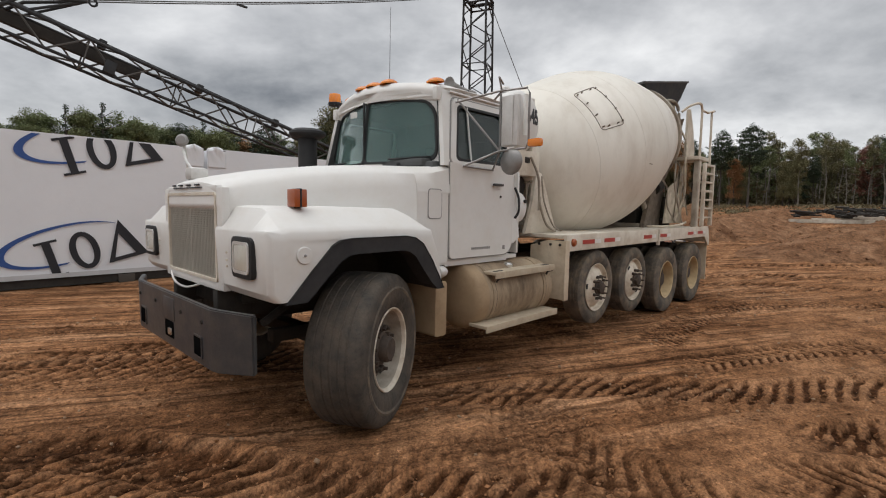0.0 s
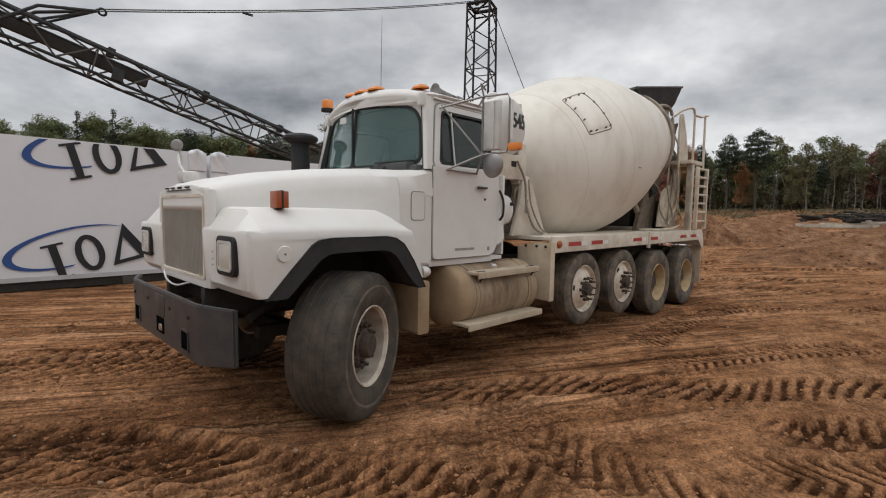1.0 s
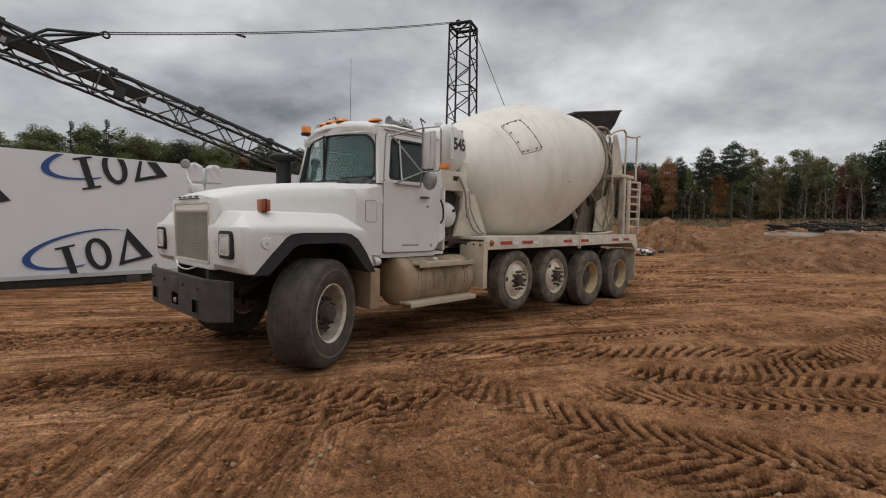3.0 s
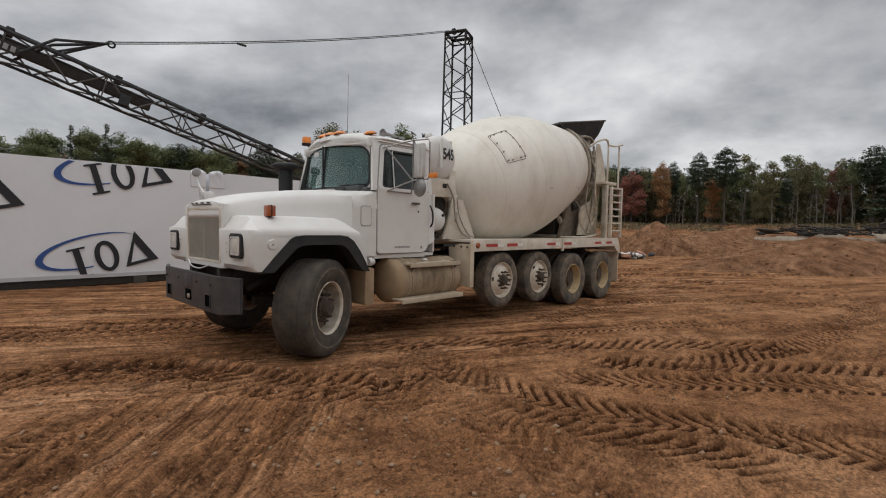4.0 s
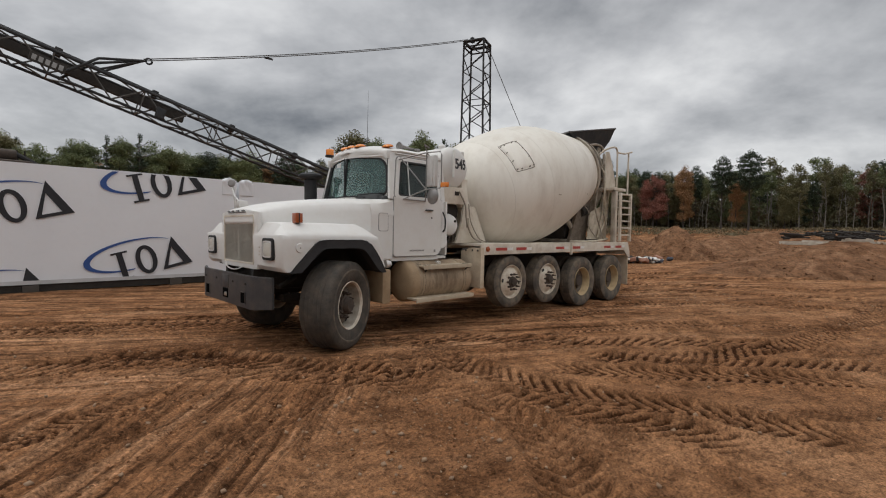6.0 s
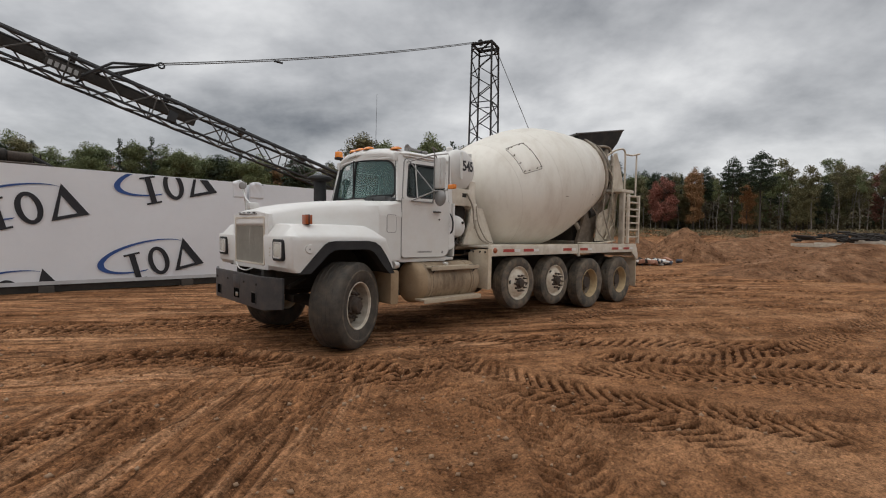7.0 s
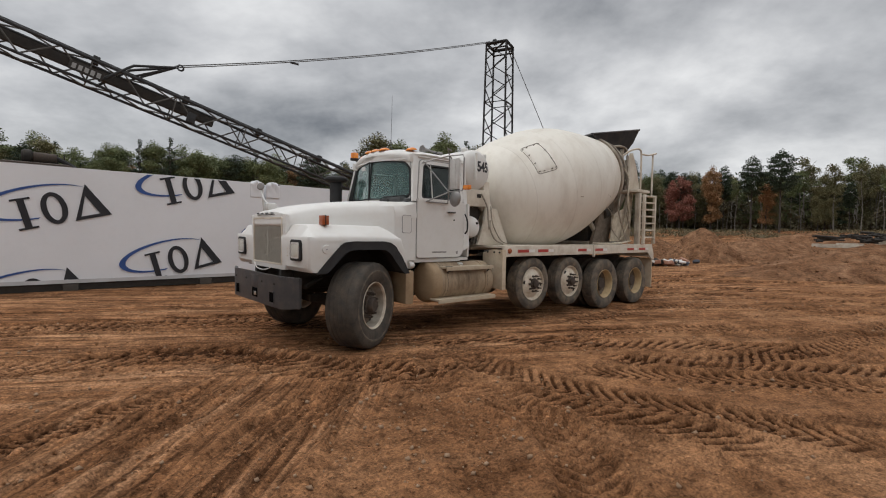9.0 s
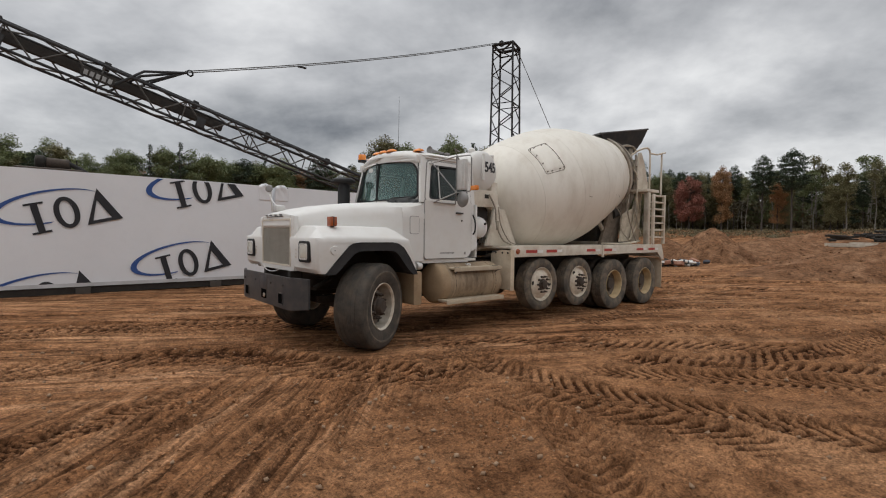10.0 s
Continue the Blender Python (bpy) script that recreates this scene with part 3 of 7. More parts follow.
# fenders, each with its arch, flare and lamp
def fender(s):
    tops = ((0.50, 1.610, 0.0), (0.98, 1.605, 0.0), (1.02, 1.597, 0.0), (1.05, 1.580, 0.002), (1.20, 1.482, 0.008), (1.222, 1.462, 0.020), (1.234, 1.440, 0.036), (1.238, 1.40, 0.05))
    rows = []
    for y, top, b in tops:
        sec = [(-0.905 + b, 1.025), (-0.950 + b, 1.08), (-0.960 + b, 1.30), (-0.968 + b, min(1.435, top - 0.02)), (-0.958 + b, min(1.458, top - 0.006)), (-0.86 + 0.4 * b, top - 0.012), (-0.80, top), (-0.3, top + 0.004), (0.20, top - 0.004), (0.31, min(1.545, top - 0.012)),
               (0.44, min(1.44, top - 0.02)), (0.53, 1.22), (0.575, 0.985), (0.49, 0.985), (0.40, 1.18), (0.24, 1.325), (-0.40, 1.325), (-0.50, 1.27), (-0.775, 1.025)]
        lean = lambda x: y - (0.06 * max(0.0, (x + 0.2) / 0.75) if y > 1.1 else 0.0)
        rows.append([(x, s * lean(x), z) for x, z in sec])
    f = part("fender", soften(loft(rows), 16.0, 0.007), WHITE, truck, "white front fender with creased top", True, 30.0)
    arch = [(-0.842, 1.012), (-0.66, 1.21), (-0.52, 1.355), (-0.45, 1.39), (-0.35, 1.402), (0.14, 1.402), (0.24, 1.385), (0.33, 1.335), (0.44, 1.20), (0.53, 1.06), (0.592, 0.955)]
    inner = [(-0.70, 1.012), (-0.56, 1.15), (-0.45, 1.255), (-0.39, 1.285), (-0.33, 1.293), (0.10, 1.293), (0.17, 1.28), (0.24, 1.24), (0.34, 1.12), (0.43, 1.02), (0.51, 0.955)]
    rows = []
    for y in (1.10, 1.24, 1.262, 1.255):
        lean = lambda x: y - 0.07 * max(0.0, (x + 0.2) / 0.75)
        rows.append([(x, s * lean(x), z) for x, z in arch] + [(x, s * lean(x), z) for x, z in inner[::-1]])
    part("wheel_arch_flare", loft(rows), FLARE, f, "black rubber wheel arch flare")
    h = part("headlight", prism([(s * u, v) for u, v in rounded(0.805, 1.098, 1.155, 1.415, 0.045)], "x", -0.984, -0.93, 0.006), PLASTIC, f, "square headlight in a dark grey bezel")
    part("bezel", panel_ring(rounded(0.838, 1.067, 1.186, 1.384, 0.03), rounded(0.857, 1.048, 1.204, 1.366, 0.02), lambda u, v, d: Vector((-0.991 + d, s * u, v)), 0.025), GREYMETAL, h)
    part("lens", box(-0.989, -0.965, min(s * 0.858, s * 1.047), max(s * 0.858, s * 1.047), 1.205, 1.365, 0.004), LENS, h, "yellowed square lens")
    t = part("turn_signal", box(-0.69, -0.60, min(s * 0.985, s * 1.085), max(s * 0.985, s * 1.085), 1.603, 1.718, 0.008), AMBERDARK, f, "amber fender turn signal")
    part("signal_rib", box(-0.652, -0.640, min(s * 0.98, s * 1.09), max(s * 0.98, s * 1.09), 1.60, 1.722, 0.003), PLASTIC, t)
    part("signal_base", box(-0.66, -0.62, min(s * 0.97, s * 1.03), max(s * 0.97, s * 1.03), 1.56, 1.612, 0.004), PLASTIC, t)
    cap = part("round_cover", lathe([(0, 0.012), (0.05, 0.012), (0.055, 0.0), (0.055, -0.02), (0, -0.02)], (-0.715, s * 1.240, 1.305), (0, s, 0), 24), WHITE, f)
    part("cover_screw", rod((-0.715, s * 1.247, 1.305), (-0.715, s * 1.259, 1.305), 0.008, 8), GREYPRINT, cap)
    for z in (1.21, 1.25, 1.30):
        part("screw", rod((-0.972, s * 0.715, z), (-0.980, s * 0.715, z), 0.008, 8), DUSTY, f)
    under = [(-0.80, 1.00), (-0.775, 1.018), (-0.50, 1.263), (-0.40, 1.318), (0.24, 1.318), (0.395, 1.172), (0.482, 0.98)]
    part("wheel_house", loft([[(x, s * y, z) for x, z in under] + [(x * 0.99, s * y, z - 0.012) for x, z in under[::-1]] for y in (0.53, 0.8, 1.08, 1.16)]), CHASSIS, f, "black wheel house")
    part("inner_liner", box(-0.80, 0.50, min(s * 0.44, s * 0.52), max(s * 0.44, s * 0.52), 0.9, 1.5, 0.02), CHASSIS, f)


fender(-1)
fender(1)

# cab
HALF, BELT, SILL = 0.965, 1.985, 1.12


def side_y(z):
    """Half width of the cab at a height: upright below the belt, leaning in above it."""
    return HALF if z <= BELT else HALF - (z - BELT) * 0.20


def on_side(s):
    return lambda u, v, d: Vector((u, s * (side_y(v) - d), v))


def cab():
    body = bmesh.new()
    for s in (-1, 1):
        # cowl side with a rounded foot
        cowl = [(0.475, SILL + 0.12), (0.56, SILL + 0.02), (0.86, SILL), (0.86, 1.745), (0.475, 1.745)]
        panel(cowl, on_side(s), 0.035, body)
        # front pillar above the cowl
        panel([(0.80, BELT), (0.912, BELT), (1.02, 2.57), (1.02, 2.70), (0.885, 2.70), (0.885, 2.60)], on_side(s), 0.05, body)
        # rear quarter
        panel([(1.815, SILL + 0.14), (1.86, SILL + 0.14), (1.955, 1.32), (1.955, 2.66), (1.70, 2.66), (1.70, 2.60), (1.80, 2.54), (1.815, 1.98)], on_side(s), 0.035, body)
        panel([(1.01, 2.605), (1.70, 2.605), (1.70, 2.69), (1.01, 2.69)], on_side(s), 0.04, body)
        panel([(0.86, SILL - 0.035), (1.78, SILL - 0.035), (1.815, SILL + 0.03), (0.86, SILL + 0.03)], lambda u, v, d: Vector((u, s * (HALF - 0.03 - d), v)), 0.03, body)
    box(1.93, 1.965, -0.95, 0.95, 1.15, 2.0, 0.01, body)
    box(1.93, 1.965, -0.84, 0.84, 2.0, 2.68, 0.01, body)
    box(0.46, 1.95, -0.94, 0.94, SILL - 0.02, SILL + 0.02, 0.005, body)
    cab_body = part("cab_body", body, WHITE, truck, "white day cab with rounded corners")

    # roof: a crowned cap with a visor lip
    rows = []
    for x, half, z, crown in ((0.70, 0.80, 2.655, 0.05), (0.705, 0.81, 2.675, 0.06), (0.76, 0.835, 2.70, 0.09), (0.95, 0.85, 2.715, 0.115), (1.4, 0.85, 2.715, 0.115), (1.8, 0.84, 2.71, 0.11), (1.95, 0.82, 2.69, 0.09), (1.98, 0.80, 2.66, 0.06)):
        up = []
        for k in range(29):
            u = -1 + 2 * k / 28
            front = 0.672 + 0.20 * (0.35 * abs(u) + 0.65 * u * u)
            up.append((front + (x - 0.70) * (1.98 - front) / 1.28, u * half, z + crown * (1 - abs(u) ** 2.6) - 0.012 * abs(u) ** 8))
        down = [(p[0] + 0.012, p[1] * 0.985, z - 0.035) for p in up[::-1]]
        rows.append(up + down)
    roof = part("roof", loft(rows), WHITE, cab_body, "", True, 62.0)

    # windscreen in two panes with a centre bar
    def ws(s):
        def place(u, v, d):
            t = (v - 2.03) / 0.58
            x = (0.655 + 0.03 * t) + 0.20 * (0.35 * u + 0.65 * u * u) + 0.02 * t
            y = (0.855 - 0.085 * t) * u
            return Vector((x + d, s * y, v - 0.05 * u * u * t * 1.0))
        return place
    for s in (-1, 1):
        place = ws(s)
        outer = rounded(0.0, 1.01, 1.985, 2.705, 0.05, 6)
        inner = rounded(0.016, 0.965, 2.045, 2.615, (0.05, 0.12, 0.17, 0.05), 6)
        part("screen_frame", panel_ring(outer, rounded(0.003, 0.985, 2.03, 2.63, (0.05, 0.12, 0.17, 0.05), 6), place, 0.03), WHITE, cab_body)
        part("screen_seal", panel_ring(rounded(0.002, 0.99, 2.026, 2.634, (0.05, 0.12, 0.17, 0.05), 6), inner, lambda u, v, d: place(u, v, d - 0.012), 0.028), PLASTIC, cab_body)
        rows = []
        for i in range(10):
            v = 2.04 + 0.57 * i / 9
            us = [0.01 + 0.965 * j / 12 for j in range(13)]
            rows.append([place(u, v, 0.004) for u in us] + [place(u, v, 0.009) for u in us[::-1]])
        own = loft(rows)
        bmesh.ops.recalc_face_normals(own, faces=own.faces)
        pane = part("windscreen", own, GLASS, cab_body, "tinted windscreen pane")
        pane.visible_shadow = False
        wip = bmesh.new()
        a, b, c = place(0.55, 2.0, -0.03), place(0.40, 2.06, -0.025), place(0.92, 2.075, -0.02)
        rod(a, place(0.62, 2.07, -0.03), 0.008, 6, wip)
        rod(b, c, 0.010, 6, wip)
        rod(place(0.56, 1.995, -0.01), place(0.54, 2.01, -0.045), 0.02, 8, wip)
        part("wiper", wip, PLASTIC, cab_body)
    # header that closes the screen to the roof
    header = bmesh.new()
    for s in (-1, 1):
        place = ws(s)
        rows = []
        for k in range(11):
            u = k / 10
            low = place(u * 1.0, 2.632, -0.006)
            edge = Vector((0.680 + 0.20 * (0.35 * u + 0.65 * u * u), s * u * 0.808, 2.664))
            rows.append([low, edge, edge + Vector((0.03, 0, -0.004)), low + Vector((0.03, 0, 0.004))])
        loft(rows, header)
    for s in (-1, 1):
        box(0.835, 0.945, min(s * 0.765, s * 0.829), max(s * 0.765, s * 0.829), 2.575, 2.695, 0.024, header)
    part("screen_header", header, WHITE, cab_body)
    part("screen_divider", box(0.648, 0.668, -0.008, 0.008, 2.0, 2.625, 0.004), PLASTIC, cab_body)
    part("toll_sticker", box(0.672, 0.675, 0.14, 0.25, 2.50, 2.56), GREYMETAL, cab_body)

    # doors
    for s in (-1, 1):
        d = part("door", panel(rounded(0.872, 1.812, SILL + 0.035, BELT + 0.03, (0.05, 0.14, 0.01, 0.01), 6), lambda u, v, dd: Vector((u, s * (HALF + 0.012 - dd), v)), 0.04), WHITE, truck, "closed white cab door")
        part("window_frame", panel_ring([(p[0] + 0.14 * max(0, (p[1] - BELT) / 0.65) * (1 - (p[0] - 0.88) / 0.93), p[1]) for p in rounded(0.875, 1.805, BELT + 0.02, 2.615, 0.06, 6)],
                                         [(p[0] + 0.15 * max(0, (p[1] - BELT) / 0.65) * (1 - (p[0] - 0.88) / 0.93), p[1]) for p in rounded(0.945, 1.74, BELT + 0.055, 2.555, 0.05, 6)], lambda u, v, dd: Vector((u, s * (side_y(v) + 0.012 - dd), v)), 0.05), WHITE, d)
        part("window_seal", panel_ring([(p[0] + 0.15 * max(0, (p[1] - BELT) / 0.65) * (1 - (p[0] - 0.88) / 0.93), p[1]) for p in rounded(0.94, 1.745, BELT + 0.05, 2.56, 0.05, 6)],
                                        [(p[0] + 0.15 * max(0, (p[1] - BELT) / 0.65) * (1 - (p[0] - 0.88) / 0.93), p[1]) for p in rounded(0.965, 1.72, BELT + 0.075, 2.535, 0.045, 6)], lambda u, v, dd: Vector((u, s * (side_y(v) + 0.014 - dd), v)), 0.03), PLASTIC, d)
        g = part("window", panel([(p[0] + 0.15 * max(0, (p[1] - BELT) / 0.65) * (1 - (p[0] - 0.88) / 0.93), p[1]) for p in rounded(0.95, 1.735, BELT + 0.06, 2.55, 0.05, 6)], lambda u, v, dd: Vector((u, s * (side_y(v) - 0.008 - dd), v)), 0.005), SIDEGLASS, d)
        g.visible_shadow = False
        part("vent_bar", rod((1.165, s * (side_y(BELT + 0.06) + 0.008), BELT + 0.06), (1.20, s * (side_y(2.55) + 0.008), 2.55), 0.010, 6), GREYMETAL, d)
        part("handle", box(1.46, 1.60, min(s * 0.985, s * 1.02), max(s * 0.985, s * 1.02), 1.832, 1.856, 0.008), STEEL, d, "small dark door handle")
        part("lock", rod((1.60, s * 0.975, 1.73), (1.60, s * 0.984, 1.73), 0.013, 10), CHASSIS, d)
        # worn small lettering near the sill, as bars
        for k in range(11):
            x = 1.17 + k * 0.026
            part("worn_lettering_bar", box(x, x + 0.019, min(s * 0.976, s * 0.9795), max(s * 0.976, s * 0.9795), 1.222, 1.246), GREYPRINT, d)
        part("service_decal", box(1.655, 1.69, min(s * 0.976, s * 0.9795), max(s * 0.976, s * 0.9795), 1.205, 1.245), GREYPRINT, d)
        part("window_decal", box(1.655, 1.72, min(s * (side_y(2.11) + 0.0), s * (side_y(2.11) + 0.004)), max(s * (side_y(2.11) + 0.0), s * (side_y(2.11) + 0.004)), 2.07, 2.14), WHITETAPE, d)
        part("cowl_vent", panel_ring(rounded(0.605, 0.775, 1.515, 1.775, 0.035, 5), rounded(0.612, 0.768, 1.522, 1.768, 0.03, 5), lambda u, v, dd: Vector((u, s * (HALF + 0.004 - dd), v)), 0.008), GREYPRINT, cab_body)
        part("cowl_cover", panel(rounded(0.613, 0.767, 1.523, 1.767, 0.03, 5), lambda u, v, dd: Vector((u, s * (HALF + 0.006 - dd), v)), 0.012), WHITE, cab_body)
        part("door_gasket", panel_ring(rounded(0.862, 1.822, SILL + 0.025, BELT + 0.035, (0.05, 0.14, 0.01, 0.01), 6), rounded(0.87, 1.814, SILL + 0.033, BELT + 0.03, (0.05, 0.14, 0.01, 0.01), 6), lambda u, v, dd: Vector((u, s * (HALF + 0.003 - dd), v)), 0.01), GREYPRINT, cab_body)
        part("window_gap", panel_ring([(p[0] + 0.13 * max(0, (p[1] - BELT) / 0.65) * (1 - (p[0] - 0.88) / 0.93), p[1]) for p in rounded(0.862, 1.818, BELT + 0.01, 2.628, 0.07, 6)], [(p[0] + 0.135 * max(0, (p[1] - BELT) / 0.65) * (1 - (p[0] - 0.88) / 0.93), p[1]) for p in rounded(0.876, 1.804, BELT + 0.022, 2.613, 0.06, 6)], lambda u, v, dd: Vector((u, s * (side_y(v) + 0.004 - dd), v)), 0.01), GREYPRINT, cab_body)
        part("drip_rail", rod((0.98, s * 0.845, 2.66), (1.93, s * 0.84, 2.66), 0.012, 6), WHITE, cab_body)
        part("grab_strap", pipe(curve_points([(1.83, s * 0.985, 1.83), (1.84, s * 1.03, 1.72), (1.84, s * 1.03, 1.58), (1.84, s * 0.985, 1.52)]), 0.013, 6), PLASTIC, cab_body)

    # interior
    ins = bmesh.new()
    box(0.74, 0.98, -0.88, 0.88, 1.72, 2.03, 0.05, ins)
    box(0.70, 1.0, -0.78, 0.1, 1.98, 2.055, 0.03, ins)
    part("dashboard", ins, CABIN, cab_body)
    lining = bmesh.new()
    box(1.90, 1.928, -0.80, 0.80, 1.2, 2.66, 0.0, lining)
    box(0.93, 1.9, -0.80, 0.80, 2.63, 2.645, 0.0, lining)
    for side in (-1, 1):
        inward = lambda u, v, d: Vector((u, side * (side_y(v) - 0.056 - d), v))
        panel([(0.80, BELT), (0.93, BELT), (1.04, 2.57), (1.04, 2.66), (0.885, 2.66), (0.885, 2.60)], inward, 0.012, lining)
        panel([(1.78, SILL + 0.14), (1.92, SILL + 0.14), (1.92, 2.62), (1.68, 2.62), (1.68, 2.57), (1.76, 2.52)], inward, 0.012, lining)
        panel([(0.90, 2.56), (1.80, 2.56), (1.80, 2.65), (0.90, 2.65)], inward, 0.012, lining)
        panel([(0.90, SILL + 0.06), (1.80, SILL + 0.06), (1.80, BELT + 0.05), (0.90, BELT + 0.05)], inward, 0.012, lining)
    part("lining", lining, CABIN, cab_body)
    for y in (-0.42, 0.45):
        st = bmesh.new()
        box(1.30, 1.78, y - 0.25, y + 0.25, 1.5, 1.68, 0.05, st)
        box(1.70, 1.86, y - 0.25, y + 0.25, 1.62, 2.32, 0.06, st, None)
        part("seat", st, SEAT, cab_body)
    sw = bmesh.new()
    ring = [Vector((1.12, -0.42, 2.0)) + 0.23 * (math.cos(a) * Vector((0, 1, 0)) + math.sin(a) * Vector((0.72, 0, 0.69))) for a in np.linspace(0, 2 * math.pi, 29)]
    pipe(ring, 0.013, 6, sw)
    rod((1.12, -0.42, 2.0), (0.9, -0.42, 1.8), 0.025, 8, sw)
    part("steering_wheel", sw, PLASTIC, cab_body)
    part("dash_clutter", box(0.78, 0.90, 0.2, 0.5, 2.03, 2.09, 0.01), GREYMETAL, cab_body)

    # roof lamps, horn, beacon, aerial
    for y, x in ((-0.66, 0.98), (-0.20, 0.80), (0.0, 0.785), (0.20, 0.80), (0.62, 0.96)):
        z = 2.755 + 0.06 * (1 - abs(y / 0.85) ** 3)
        part("roof_marker_lamp", lathe([(0.088, 0), (0.084, 0.016), (0.06, 0.034), (0.03, 0.042), (0, 0.044)], (x, y, z - 0.016), (-0.15, 0, 1), 16), AMBER, roof, "amber roof marker lamp")
    bc = part("beacon", lathe([(0, 0), (0.075, 0), (0.078, 0.03), (0.07, 0.035), (0, 0.035)], (1.0, 1.03, 2.79), (0, 0, 1), 20), PLASTIC, roof)
    part("beacon_lens", lathe([(0.07, 0.0), (0.068, 0.085), (0.06, 0.098), (0, 0.10)], (1.0, 1.03, 2.825), (0, 0, 1), 20), AMBER, bc, "orange beacon lens")
    part("beacon_arm", rod((1.0, 1.03, 2.80), (1.05, 0.80, 2.70), 0.016, 6), STEEL, bc)
    horn = part("air_horn", lathe([(0.0, 0.03), (0.045, 0.02), (0.062, 0.0), (0.050, 0.02), (0.028, 0.08), (0.018, 0.2), (0.015, 0.38), (0.026, 0.39), (0.026, 0.46), (0, 0.46)], (1.27, -0.56, 2.84), (1.0, 0.12, -0.03), 18), GREYPRINT, roof, "dull metal roof air horn")
    part("horn_foot", box(1.56, 1.60, -0.54, -0.48, 2.77, 2.835, 0.006), STEEL, horn)
    part("aerial", rod((1.55, 0.70, 2.75), (1.58, 0.72, 4.0), 0.005, 5, None, 0.002), STEEL, roof)


cab()

# air cleaner intake beside the cowl
intake = part("air_intake", lathe([(0, 0), (0.105, 0), (0.105, 0.66), (0.10, 0.67), (0, 0.67)], (0.66, 1.07, 1.75), (0, 0, 1), 28), PLASTIC, truck, "black mushroom air intake")
part("intake_cap", lathe([(0.10, -0.03), (0.13, -0.03), (0.19, 0.0), (0.205, 0.02), (0.20, 0.045), (0.15, 0.075), (0.05, 0.088), (0, 0.09)], (0.66, 1.07, 2.40), (0, 0, 1), 28), PLASTIC, intake)

# hood mirror on the far corner
hm = part("hood_mirror", lathe([(0, 0), (0.055, 0.004), (0.06, 0.02), (0.04, 0.04), (0, 0.045)], (-0.69, 0.95, 2.19), (-0.5, -0.5, 0.1), 20), GREYPRINT, truck, "round hood mirror on a bent arm")
part("mirror_arm", pipe([(-0.69, 0.95, 2.21), (-0.66, 0.96, 2.05), (-0.62, 0.96, 1.58)], 0.014, 8), GREYMETAL, hm)
part("mirror_stay", pipe([(-0.69, 0.95, 2.12), (-0.78, 0.6, 1.98), (-0.84, 0.25, 1.87)], 0.012, 6), GREYMETAL, hm)
part("mirror_bracket", box(-0.90, -0.76, 0.14, 0.28, 1.80, 1.90, 0.03), GREYMETAL, hm)


# west-coast mirrors
def side_mirror(s):
    frame_bm = bmesh.new()
    mx = 1.31
    pipe([(1.0, s * 0.90, 2.56), (1.27, s * 1.18, 2.665), (1.31, s * 1.46, 2.66), (1.31, s * 1.485, 2.61), (1.31, s * 1.485, 2.20), (1.31, s * 1.46, 2.145), (1.29, s * 1.19, 2.135), (1.02, s * 0.995, 1.99)], 0.010, 8, frame_bm)
    rod((1.29, s * 1.19, 2.135), (1.06, s * 0.87, 2.60), 0.010, 6, frame_bm)
    rod((1.29, s * 1.19, 2.135), (1.29, s * 1.19, 2.665), 0.011, 6, frame_bm)
    rod((1.29, s * 1.20, 2.665), (1.66, s * 0.83, 2.71), 0.011, 6, frame_bm)
    rod((1.29, s * 1.20, 2.665), (1.22, s * 1.22, 2.77), 0.009, 6, frame_bm)
    rod((1.22, s * 1.22, 2.77), (1.36, s * 1.16, 2.75), 0.010, 6, frame_bm)
    rod((1.02, s * 0.995, 1.99), (1.45, s * 0.995, 1.98), 0.010, 6, frame_bm)
    rod((1.29, s * 1.19, 2.135), (1.45, s * 0.99, 1.98), 0.009, 6, frame_bm)
    mm = part("side_mirror", box(mx - 0.03, mx + 0.03, min(s * 1.205, s * 1.385), max(s * 1.205, s * 1.385), 2.17, 2.62, 0.018), GREYMETAL, truck, "tall dusty mirror housing on tube brackets")
    part("mirror_bracket", frame_bm, BRACKET, mm)
    part("housing_rib", box(mx - 0.04, mx - 0.028, min(s * 1.25, s * 1.34), max(s * 1.25, s * 1.34), 2.18, 2.61, 0.005), GREYMETAL, mm)
    part("mirror_glass", box(mx + 0.03, mx + 0.035, min(s * 1.22, s * 1.37), max(s * 1.22, s * 1.37), 2.19, 2.60), CHROME, mm)
    part("convex_mirror", lathe([(0, 0), (0.115, 0.012), (0.12, 0.025), (0.09, 0.05), (0, 0.06)], (mx + 0.02, s * 1.31, 2.035), (-1, 0, 0), 22), BRACKET, mm)
    part("mirror_lamp", box(mx - 0.03, mx + 0.03, min(s * 1.49, s * 1.62), max(s * 1.49, s * 1.62), 2.15, 2.22, 0.02), AMBER, mm, "orange marker flag")


side_mirror(-1)
side_mirror(1)

